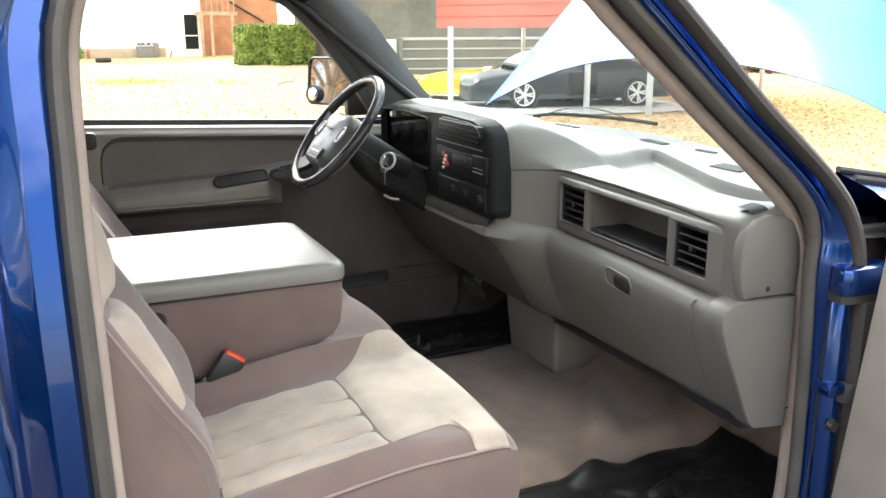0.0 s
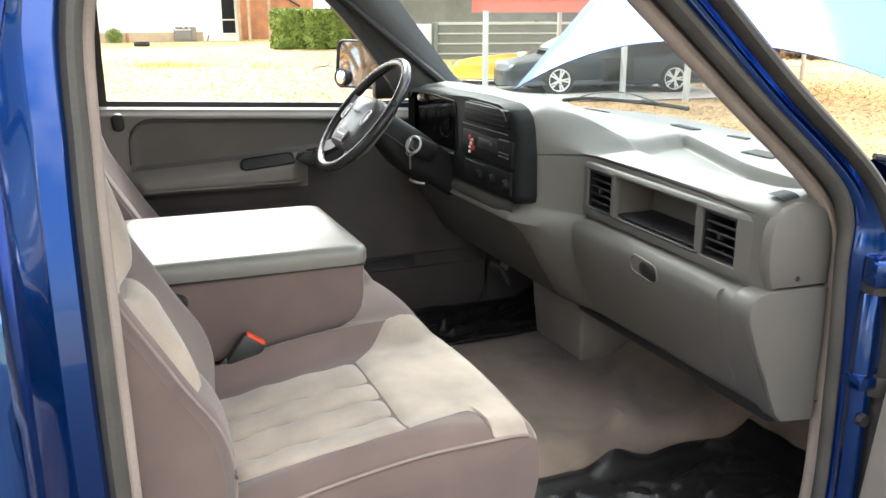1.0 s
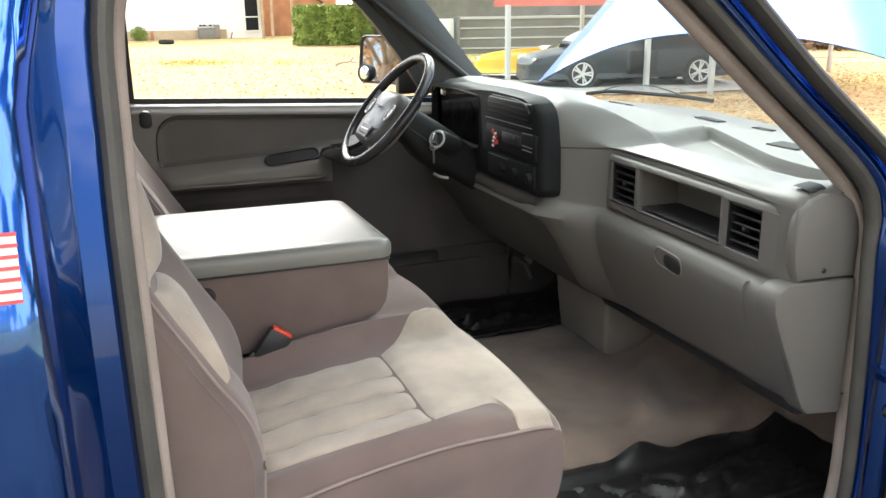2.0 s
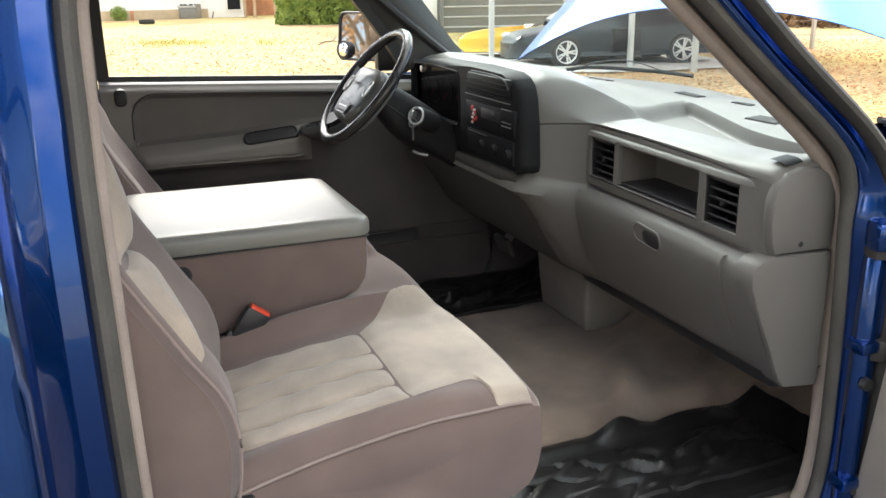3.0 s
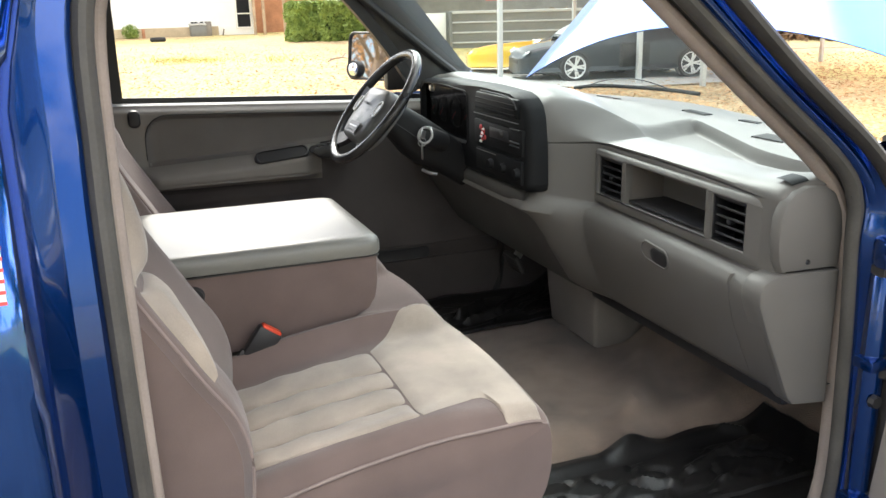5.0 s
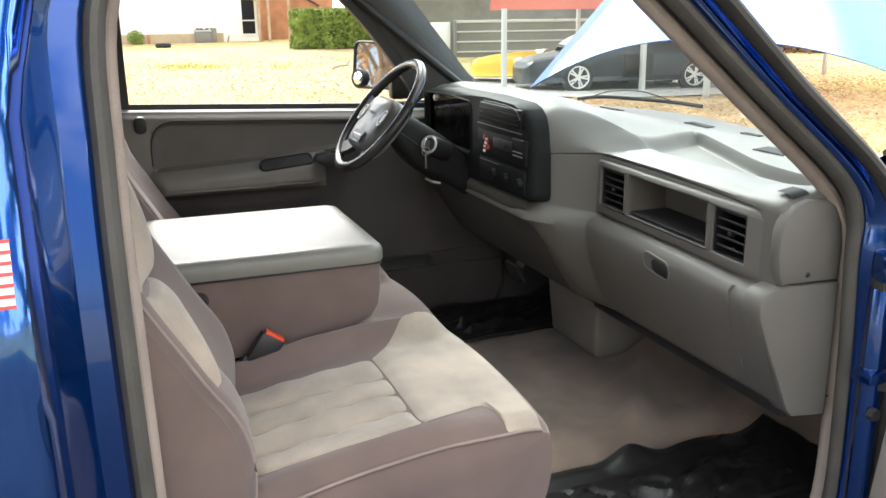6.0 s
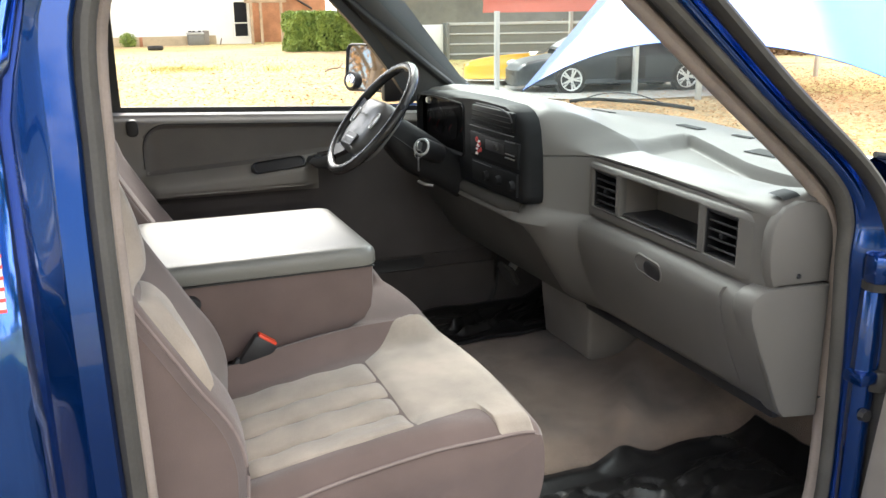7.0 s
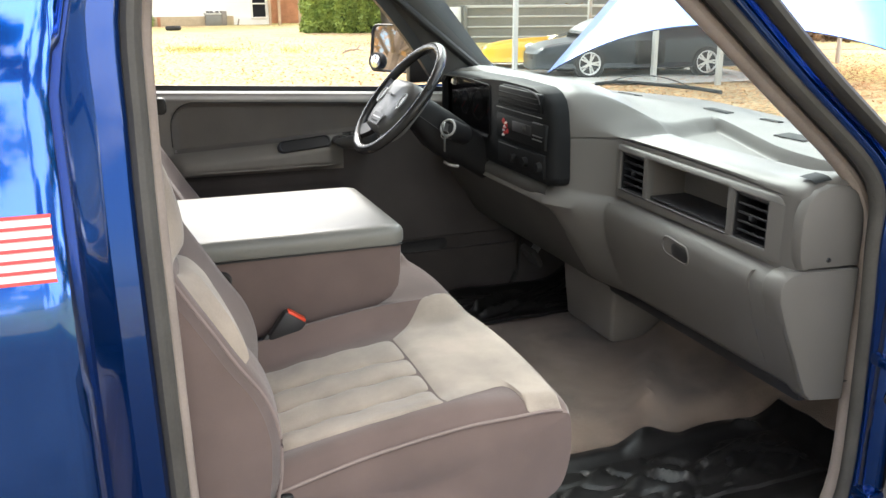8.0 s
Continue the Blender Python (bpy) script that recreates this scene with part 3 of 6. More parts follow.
def build_hinge_pillar():
    p = part("hinge_pillar", prism([(0.356, -0.880), (0.337, -0.898), (0.331, -0.914), (0.336, -0.926), (0.348, -0.932), (0.362, -0.932), (0.370, -0.927), (0.373, -0.885)], "z", 0.44, 1.10, 0.008), BLUESHADE, truck)
    # Black block standing for the shadow between pillar and open door.
    part("gap_shade", box(0.3745, 0.40, -0.955, -0.89, 0.46, 1.10, 0.005), RUBBER, p)
    cap = part("pillar_cap", prism([(0.334, -0.900), (0.322, -0.920), (0.324, -0.940), (0.340, -0.950), (0.445, -0.956), (0.455, -0.935), (0.445, -0.895), (0.360, -0.886)], "z", 1.112, 1.168, 0.010), BLUESHADE, p, "rounded blue ledge over the door hinges")
    part("cap_seam", prism([(0.336, -0.900), (0.328, -0.920), (0.330, -0.934), (0.344, -0.944), (0.44, -0.950), (0.445, -0.90)], "z", 1.098, 1.114), RUBBER, cap)
    for z in (0.925, 0.635):
        part("hinge_leaf", box(0.318, 0.362, -0.944, -0.898, z - 0.012, z + 0.012, 0.006), BLUESHADE, p)
        part("hinge_arm", prism([(0.35, -0.93), (0.36, -0.945), (0.43, -0.985), (0.44, -0.97), (0.38, -0.925)], "z", z - 0.03, z + 0.012, 0.004), RUBBER, p)
    part("bolt", lathe([(0.001, 0.012), (0.012, 0.012), (0.014, 0)], 8, Matrix.Translation((0.345, -0.931, 0.850)) @ Matrix.Rotation(radians(90), 4, "X")), BLACK, p)


build_hinge_pillar()


def build_flag():
    def sheet(x0, x1, z0, z1, lift):
        return grid([[Vector((x, -side_y(z) - lift, z)) for z in [lerp(z0, z1, k / 8) for k in range(9)]] for x in (x0, (x0 + x1) / 2, x1)])
    f = part("flag_decal", sheet(-1.20, -1.066, 1.284, 1.356, 0.003), WHITE, truck, "striped red and white flag sticker")
    for k in range(7):
        z = 1.284 + 0.072 * k / 6
        part("stripe", sheet(-1.20, -1.065, z - 0.002, z + 0.002, 0.0045), REDLT, f)


build_flag()


# ---- cabin floor ----
def floor_z(x, y):
    """Footwells either side of a broad low hump, rising to the toe board."""
    w = lerp(0.37, 0.40, smooth01((x + 0.2) / 0.7))
    hump = 1 - smooth01((abs(y - 0.01) - w + 0.05) / 0.09)
    start = lerp(0.46, 0.42, hump)
    ridge = 0.04 * math.exp(-((x - 0.286 - 0.78 * (y + 0.246)) / 0.05) ** 2) * smooth01((0.30 - abs(y + 0.20)) / 0.12)
    return lerp(0.525, 0.565, hump) + 0.46 * smooth01((x - start) / 0.52) + ridge


def build_floor():
    rows = []
    for i in range(61):
        x = -1.2 + 2.05 * i / 60
        rows.append([Vector((x, y, floor_z(x, y) + 0.006 * noise.noise(Vector((x * 7, y * 7, 1))) + 0.002 * noise.noise(Vector((x * 40, y * 40, 1))))) for y in [-0.80 + 1.6 * j / 80 for j in range(81)]])
    solo("floor", grid(rows), CARPET, label="taupe cut-pile carpet over the cab floor", category="carpet", kind="structure")


build_floor()


# ---- dashboard ----
dash = thing("dashboard", (0.4, 0, 0.85), label="grey moulded dashboard across the cab", category="dashboard")


def tray_wall(y):
    """Far wall of the shallow tray in the top pad."""
    return 0.523 + 0.345 * (y + 0.133) - 0.5 * max(0.0, y + 0.17) ** 1.5 + 0.5 * max(0.0, -0.48 - y) ** 1.6


def dash_top(x, y):
    """Height of the top pad: instrument hood on the driver side melting into a flat pad with a shallow tray."""
    q = smooth01((x - 0.18) / 0.26)
    start, end = lerp(-0.42, -0.15, q), lerp(0.08, 0.22, q)
    d = smooth01((y - start) / (end - start))
    hood_z = 1.372 - 0.10 * smooth01((x - 0.14) / 0.46) - 0.02 * smooth01((y - 0.62) / 0.2)
    z = lerp(1.264, hood_z, d) + 0.012 * smooth01((x - 0.33) / 0.22)
    ahead = tray_wall(y) - x
    left = -0.122 + 0.22 * (min(x, 0.46) - 0.38) - y
    tray = smooth01(ahead / 0.012) * smooth01(left / 0.045) * smooth01((x - 0.265) / 0.12) * smooth01((y + 0.78) / 0.09)
    return lerp(z, 1.233 + 0.010 * smooth01((x - 0.33) / 0.22), tray)


def dash_profile(y):
    """Section of the dashboard at y: windscreen edge, top, crease, face, bulge, underside."""
    d = smooth01((y + 0.185) / 0.15)          # 0 passenger side, 1 behind the instruments
    r = max(0.0, min(1.0, (-0.783 - y) / 0.030))
    e = 1 - math.sqrt(max(0.0, 1 - r * r))    # rounds off towards the end
    xw = screen_x(y, 1.25) - 0.03
    xc = lerp(0.200, 0.075, d) + 0.02 * e
    drop = 0.014 * e
    rise = straight_at([(-0.82, -0.016), (-0.75, -0.011), (-0.6, 0.0), (-0.4, 0.008), (-0.17, 0.011), (0.0, 0.002), (0.9, 0.0)], y)
    rec = 0.10 if -0.735 < y < -0.175 else 0.0
    x1 = xc + lerp(0.10, 0.075, d) + 0.05 * math.exp(-((y + 0.14) / 0.06) ** 2)
    out = [(xw, 1.235)]
    wall = max(x1 + 0.05, min(xw - 0.04, tray_wall(y)))
    cuts = [lerp(xw - 0.012, wall + 0.004, k / 24) for k in range(24)] + [lerp(wall + 0.004, wall - 0.020, k / 10) for k in range(10)] + [lerp(wall - 0.020, x1, k / 36) for k in range(37)]
    for k, x in enumerate(cuts):
        out.append((x, dash_top(x, y) - drop - (0.008 if k == 0 else 0)))
    t = dash_top(x1, y) - drop
    zc = 1.237 - drop * 0.6 + rise
    out += [(x1 - (x1 - xc + 0.001) * math.sin(u * math.pi / 20) ** 0.95, zc + (t - zc) * math.cos(u * math.pi / 20) ** 0.85) for u in range(1, 10)]
    out += [(xc, zc - 0.001), (xc + 0.006, zc - 0.0035), (xc + 0.001, zc - 0.006),
            (xc, 1.224 - drop * 0.5), (xc, 1.216 - drop * 0.3), (xc + rec, 1.2155 - drop * 0.3), (xc + rec, 1.155), (xc + rec, lerp(1.0925, 1.12, d)), (xc, lerp(1.092, 1.112, d)), (xc, lerp(1.084 + 0.6 * rise, 1.108, d)), (xc - 0.006, lerp(1.080 + 0.6 * rise, 1.10, d)), (xc - 0.018, lerp(1.077 + 0.6 * rise, 1.09, d)), (xc - 0.030, lerp(1.066 + 0.6 * rise, 1.082, d)), (xc - 0.036, lerp(1.05, 1.065, d)),
            (lerp(0.165, 0.070, d), lerp(1.02, 1.045, d)), (lerp(0.180, 0.10, d), lerp(0.965, 1.0, d)), (lerp(0.208, 0.155, d), lerp(0.90, 0.92, d)), (lerp(0.238, 0.205, d), lerp(0.835, 0.84, d)), (lerp(0.256, 0.235, d), 0.818), (lerp(0.28, 0.26, d), 0.815), (0.5, 0.86), (0.85, 0.93)]
    return out


def build_dash():
    ys = sorted({round(-0.80 + 0.01 * i, 3) for i in range(161)} | {-0.736, -0.734, -0.176, -0.174, -0.79, -0.795, -0.805, -0.809, -0.812, -0.813})
    rows = [[Vector((x, y, z)) for x, z in dash_profile(y)] for y in ys]
    bm = grid(rows)
    part("dash_shell", bm, DASH, dash, "grey grained vinyl dash shell")
    # end panel towards the door opening
    up = [(0.205, 1.0885), (0.196, 1.11), (0.190, 1.15), (0.192, 1.195), (0.203, 1.225), (0.222, 1.243), (0.25, 1.252), (0.29, 1.250), (0.322, 1.235), (0.340, 1.20), (0.346, 1.15), (0.344, 1.0845)]
    part("end_cap", prism(up, "y", -0.8205, -0.79, 0.009), DASH, dash)
    low = [(0.200, 1.0865), (0.178, 1.082), (0.163, 1.072), (0.155, 1.055), (0.157, 1.03), (0.182, 0.965), (0.212, 0.90), (0.234, 0.847), (0.246, 0.822), (0.262, 0.806), (0.335, 0.797), (0.346, 0.797), (0.346, 1.080)]
    part("end_panel", prism(low, "y", -0.8225, -0.765, 0.008), DASH, dash)
    part("screw", lathe([(0.001, 0.003), (0.004, 0.003), (0.0055, 0)], 10, Matrix.Translation((0.263, -0.8205, 1.105)) @ Matrix.Rotation(radians(90), 4, "X")), BLACK, dash)


build_dash()


def holed_plate(y0, y1, z0, z1, holes, x0, x1):
    """A plate in the y-z plane with rectangular holes, each cell a box joined up."""
    ys = sorted({y0, y1} | {h[0] for h in holes} | {h[1] for h in holes})
    zs = sorted({z0, z1} | {h[2] for h in holes} | {h[3] for h in holes})
    bm = bmesh.new()
    v = {}
    for a in (0, 1):
        for y in ys:
            for z in zs:
                v[a, y, z] = bm.verts.new(((x0, x1)[a], y, z))
    full = {}
    for i in range(len(ys) - 1):
        for k in range(len(zs) - 1):
            cy, cz = (ys[i] + ys[i + 1]) / 2, (zs[k] + zs[k + 1]) / 2
            full[i, k] = not any(h[0] < cy < h[1] and h[2] < cz < h[3] for h in holes)
    for (i, k), f in full.items():
        if not f:
            continue
        c = [(ys[i], zs[k]), (ys[i + 1], zs[k]), (ys[i + 1], zs[k + 1]), (ys[i], zs[k + 1])]
        for a in (0, 1):
            bm.faces.new([v[a, p, q] for p, q in c])
        for n, (di, dk) in enumerate(((0, -1), (1, 0), (0, 1), (-1, 0))):
            if not full.get((i + di, k + dk), False):
                p, q = c[n], c[(n + 1) % 4]
                bm.faces.new([v[0, p[0], p[1]], v[0, q[0], q[1]], v[1, q[0], q[1]], v[1, p[0], p[1]]])
    bmesh.ops.recalc_face_normals(bm, faces=bm.faces)
    es = [e for e in bm.edges if e.calc_face_angle(0) > 0.5]
    bmesh.ops.bevel(bm, geom=es, offset=0.004, segments=2, profile=0.5, affect="EDGES")
    return bm


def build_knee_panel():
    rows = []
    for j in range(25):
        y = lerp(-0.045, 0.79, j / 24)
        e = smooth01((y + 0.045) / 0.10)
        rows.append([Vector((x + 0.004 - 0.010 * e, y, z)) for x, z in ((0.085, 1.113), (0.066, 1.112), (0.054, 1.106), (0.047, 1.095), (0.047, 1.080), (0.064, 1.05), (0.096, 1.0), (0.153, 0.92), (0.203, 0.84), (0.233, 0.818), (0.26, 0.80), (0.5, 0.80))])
    part("knee_panel", grid(rows), DASHSHADE, dash, "knee panel below the steering column, darkened for shade")


build_knee_panel()
# Black slab in place of the unlit space below the glove box.
part("under_dash_shade", box(0.275, 0.62, -0.775, -0.02, 0.778, 0.812, 0.01), BLACK, dash, "black slab standing for the shade under the glove box")


def build_vents():
    v1, pocket, v2 = (-0.286, -0.184, 1.110, 1.205), (-0.602, -0.305, 1.109, 1.207), (-0.724, -0.624, 1.108, 1.205)

    def lean(bm):
        """The whole row climbs towards the middle of the cab."""
        for q in bm.verts:
            q.co.z += 0.020 * (q.co.y + 0.72)
        return bm
    plate = holed_plate(-0.768, -0.165, 1.086, 1.222, (v1, pocket, v2), 0.190, 0.214)
    for q in plate.verts:
        # the ends of the surround are rolled back
        q.co.x += 0.012 * smooth01((-0.742 - q.co.y) / 0.026) + 0.006 * smooth01((q.co.z - 1.214) / 0.008)
    p = part("vent_panel", lean(plate), DASH, dash, "grey surround with two vents and a cubby")
    for y0, y1, z0, z1 in (v1, v2):
        part("vent_housing", lean(join(box(0.1945, 0.27, y0 - 0.002, y0 + 0.004, z0, z1), box(0.1945, 0.27, y1 - 0.004, y1 + 0.002, z0, z1), box(0.1945, 0.27, y0, y1, z0 - 0.002, z0 + 0.004), box(0.1945, 0.27, y0, y1, z1 - 0.004, z1 + 0.002), box(0.27, 0.275, y0, y1, z0, z1))), BLACK, p)
        for k in range(5):
            z = lerp(z0, z1, (k + 0.6) / 5.2)
            part("slat", lean(box(0.196, 0.236, y0 + 0.005, y1 - 0.005, z - 0.0026, z + 0.0026, 0.0016, 1, Matrix.Translation((0.213, 0, z)) @ Matrix.Rotation(radians(24), 4, "Y") @ Matrix.Translation((-0.213, 0, -z)))), VENTSLAT, p)
        for q in (0.25, 0.5, 0.75):
            part("vane", lean(box(0.232, 0.262, lerp(y0, y1, q) - 0.001, lerp(y0, y1, q) + 0.001, z0 + 0.004, z1 - 0.004)), BLACK, p)
        part("vent_thumb_tab", lean(box(0.192, 0.206, (y0 + y1) / 2 - 0.005, (y0 + y1) / 2 + 0.005, (z0 + z1) / 2 - 0.005, (z0 + z1) / 2 + 0.005, 0.002)), VENTSLAT, p)
    y0, y1, z0, z1 = pocket
    part("cubby", lean(join(box(0.21, 0.31, y0 - 0.003, y0, z0, z1), box(0.21, 0.31, y1, y1 + 0.003, z0, z1), box(0.21, 0.31, y0, y1, z0 - 0.003, z0), box(0.21, 0.31, y0, y1, z1, z1 + 0.003), box(0.305, 0.31, y0, y1, z0, z1))), DOORINS, p)
    part("cubby_mat", lean(box(0.198, 0.304, y0 + 0.004, y1 - 0.004, z0 + 0.004, z0 + 0.010, 0.003)), BLACK, p)


build_vents()


def build_instruments():
    # black bezel wrapping the gauges and the centre stack
    outline = [(-0.070, 1.112), (-0.081, 1.119), (-0.085, 1.134), (-0.080, 1.24), (-0.068, 1.305), (-0.055, 1.333), (-0.030, 1.351), (0.01, 1.362), (0.2, 1.368), (0.5, 1.362), (0.70, 1.350), (0.735, 1.32), (0.74, 1.2), (0.72, 1.115), (0.5, 1.106), (0.2, 1.108), (0.0, 1.112)]
    cy, cz = 0.515, 1.262

    def cast(poly, a):
        """Where the ray at angle a from the middle of the gauges leaves a closed outline."""
        dy, dz = math.cos(a), math.sin(a)
        for (y0, z0), (y1, z1) in zip(poly, poly[1:] + poly[:1]):
            ey, ez = y1 - y0, z1 - z0
            det = dz * ey - dy * ez
            if abs(det) < 1e-9:
                continue
            t = ((z0 - cz) * ey - (y0 - cy) * ez) / det
            u = (dy * (z0 - cz) - dz * (y0 - cy)) / det
            if t > 0 and -1e-6 <= u <= 1 + 1e-6:
                return cy + t * dy, cz + t * dz
        return cy, cz
    hole = [(cy + a, cz + b) for a, b in rrect(0.39, 0.152, 0.022, 5)]
    turns = sorted({2 * math.pi * k / 120 for k in range(120)} | {math.atan2(q[1] - cz, q[0] - cy) % (2 * math.pi) for q in outline + hole})
    turns = [a for k, a in enumerate(turns) if k == 0 or a - turns[k - 1] > 1e-4]

    def loop(poly, x, grow):
        out = []
        for a in turns:
            y, z = cast(poly, a)
            r = math.hypot(y - cy, z - cz)
            out.append(Vector((x, cy + (y - cy) * (1 + grow / r), cz + (z - cz) * (1 + grow / r))))
        return out
    face = grid([loop(outline, 0.100, 0.002), loop(outline, 0.072, 0.0), loop(outline, 0.060, -0.003), loop(outline, 0.051, -0.009), loop(outline, 0.045, -0.019), loop(hole, 0.044, 0.012), loop(hole, 0.046, 0.004), loop(hole, 0.052, 0.0), loop(hole, 0.0735, -0.004)], close_v=True)
    bez = part("instrument_bezel", face, MATTE, dash, "black instrument and radio surround")
    # gauges at the back of the recess, under a sloping lens
    part("instrument_panel", box(0.0715, 0.0745, 0.318, 0.712, 1.184, 1.34), BLACK, bez)
    for y, r in ((0.66, 0.030), (0.58, 0.042), (0.47, 0.048), (0.38, 0.030)):
        m = Matrix.Translation((0.0712, y, 1.262)) @ Matrix.Rotation(radians(-90), 4, "Y")
        g = part("gauge", lathe([(0.001, 0.001), (r - 0.004, 0.001), (r - 0.003, 0.004), (r, 0.004), (r, 0.0)], 24, m), DASHDK, bez)
        part("needle", box(-0.001, 0.001, -0.004, r * 0.75, 0.003, 0.0045, 0, 1, m @ Matrix.Rotation(radians(40), 4, "Z")), REDLT, g)
    part("cluster_lens", box(0.0595, 0.0605, 0.322, 0.708, 1.188, 1.336), LENSCLEAR, bez, "clear instrument lens")
    part("trim_knob", lathe([(0.001, 0.010), (0.009, 0.010), (0.012, 0)], 12, Matrix.Translation((0.052, 0.625, 1.326)) @ Matrix.Rotation(radians(-90), 4, "Y")), STEEL, bez)
    part("cluster_edge", tube([p + Vector((-0.001, 0, 0)) for p in loop(hole, 0.044, 0.008)], 0.0026, 6, (1, 0, 0), True), MATTE, bez)
    # centre stack
    part("centre_vent", box(0.036, 0.05, -0.030, 0.24, 1.297, 1.349, 0.006), MATTE, bez)
    part("vent_edge", tube(spline([(0.035, 0.20, 1.354), (0.035, 0.05, 1.353), (0.035, -0.010, 1.344), (0.035, -0.030, 1.324)], 5), 0.0025, 6), DASHDK, bez)
    for k in range(3):
        part("slat", box(0.032, 0.044, -0.022, 0.23, 1.306 + k * 0.013, 1.3085 + k * 0.013), MATTE, bez)
    part("vent_lower_edge", box(0.033, 0.037, -0.042, 0.245, 1.2875, 1.290, 0.001), FAINT, bez)
    part("radio", box(0.037, 0.05, -0.06, 0.25, 1.205, 1.272, 0.003), MATTE, bez)
    part("radio_display", box(0.0355, 0.038, 0.02, 0.14, 1.232, 1.26, 0.001), BLACK, bez)
    part("radio_knob", lathe([(0.001, 0.010), (0.008, 0.010), (0.010, 0)], 14, Matrix.Translation((0.037, 0.06, 1.248)) @ Matrix.Rotation(radians(-90), 4, "Y")), DASHDK, bez)
    for z in (1.272, 1.238, 1.228):
        part("radio_button", box(0.034, 0.038, -0.045, 0.01, z - 0.0015, z + 0.0015, 0.0005), STEEL if z == 1.228 else FAINT, bez)
    part("climate_panel", box(0.037, 0.05, -0.055, 0.24, 1.130, 1.192, 0.003), MATTE, bez)
    part("climate_edge", box(0.035, 0.038, 0.10, 0.23, 1.186, 1.188, 0.0005), FAINT, bez)
    for y in (-0.035, 0.05, 0.13):
        part("climate_knob", lathe([(0.001, 0.012), (0.012, 0.012), (0.015, 0.0)], 16, Matrix.Translation((0.037, y, 1.158)) @ Matrix.Rotation(radians(-90), 4, "Y")), MATTE, bez)
    blob = [(0.197, 1.252, 0.009), (0.180, 1.243, 0.010), (0.192, 1.233, 0.007), (0.170, 1.226, 0.008), (0.186, 1.220, 0.006)]
    part("red_mark", join(*[lathe([(0.001, 0.004), (r * 0.7, 0.003), (r, 0.0)], 9, Matrix.Translation((0.0355, y, z)) @ Matrix.Rotation(radians(-90), 4, "Y")) for y, z, r in blob]), REDLT, bez, "small red and white mark")
    part("white_mark", join(*[lathe([(0.001, 0.006), (r * 0.7, 0.005), (r, 0.0)], 8, Matrix.Translation((0.0345, y, z)) @ Matrix.Rotation(radians(-90), 4, "Y")) for y, z, r in ((0.181, 1.238, 0.006), (0.190, 1.227, 0.004), (0.176, 1.249, 0.004), (0.192, 1.214, 0.005))]), WHITE, bez)


build_instruments()


def build_glovebox():
    face = [(0.170, 1.073), (0.162, 1.064), (0.159, 1.05), (0.161, 1.02), (0.176, 0.965), (0.203, 0.90), (0.232, 0.842)]
    ys = [lerp(-0.724, -0.17, j / 24) for j in range(25)]

    def rise(y):
        return 0.6 * straight_at([(-0.75, -0.011), (-0.6, 0.0), (-0.4, 0.008), (-0.17, 0.011)], y)
    top = [[Vector((x - 0.002 + (0.005 * smooth01((1.05 - z) / 0.03) if y < -0.70 else 0.0), y, z + rise(y) * smooth01((z - 1.0) / 0.07))) for x, z in face] for y in ys]
    edge = [[p + Vector((0.012, 0, 0)) for p in r] for r in (top[0], top[-1])]
    g = part("glove_box_door", join(grid(top), grid([top[0], edge[0]]), grid([top[-1], edge[1]])), DASH, dash, "grey glove box door with a finger pull")

    def oval(cy, cz, w, h, x, turn=-0.10):
        return [Vector((x + 0.12 * max(0.0, 1.045 - cz - b), cy + a, cz + b + turn * -a)) for a, b in rrect(w, h, h * 0.48, 6)]
    c = (-0.482, 1.042)
    lip = grid([oval(*c, 0.106, 0.046, 0.1585), oval(*c, 0.104, 0.044, 0.1550), oval(*c, 0.098, 0.038, 0.1545), oval(*c, 0.094, 0.034, 0.1570)], close_v=True)
    part("finger_pull", lip, DASH, g)
    part("pull_floor", grid([oval(*c, 0.096, 0.036, 0.1565), oval(*c, 0.04, 0.012, 0.1568)], close_v=True, caps=True), DASH, g)
    h = (-0.498, 1.039)
    part("pull_recess", grid([oval(*h, 0.064, 0.034, 0.1560), oval(*h, 0.060, 0.030, 0.1552), oval(*h, 0.03, 0.014, 0.1552)], close_v=True, caps=True), BLACK, g)


build_glovebox()


def build_dash_top():
    for x, y, w, l in ((0.545, 0.348, 0.03, 0.10), (0.597, -0.030, 0.030, 0.10), (0.607, -0.235, 0.018, 0.07), (0.486, -0.459, 0.045, 0.10)):
        rows = [[Vector((x + u * w, y + v * l, dash_top(x + u * w, y + v * l) + h)) for v, h in ((-0.5, 0), (-0.48, 0.0025), (0, 0.0025), (0.48, 0.0025), (0.5, 0))] for u in (-0.5, -0.45, 0, 0.45, 0.5)]
        part("defrost_slot", grid(rows), MATTE, dash)
    def pad_end(x, y):
        r = max(0.0, min(1.0, (-0.783 - y) / 0.030))
        return dash_top(x, y) - 0.026 * (1 - math.sqrt(max(0.0, 1 - r * r))) - 0.012 * (max(0.0, 0.3 - x) / 0.1) ** 2 + 0.003
    part("defrost_slot", grid([[Vector((x, y, pad_end(x, y))) for x in (0.225, 0.235, 0.245, 0.255, 0.265)] for y in (-0.803, -0.797, -0.79, -0.78, -0.77, -0.76)]), MATTE, dash)


build_dash_top()


# ---- steering wheel and column ----
WC = Vector((-0.215, 0.40, 1.306))
WU = Vector((0.247, 0.0, 0.297)).normalized()
WN = Vector((-0.77, 0.0, 0.64)).normalized()
WS = Vector((0, -1, 0))


def wpt(a, b, c=0.0):
    """A point in the wheel's plane: a to the right, b up, c towards the driver."""
    return WC + WS * a + WU * b + WN * c


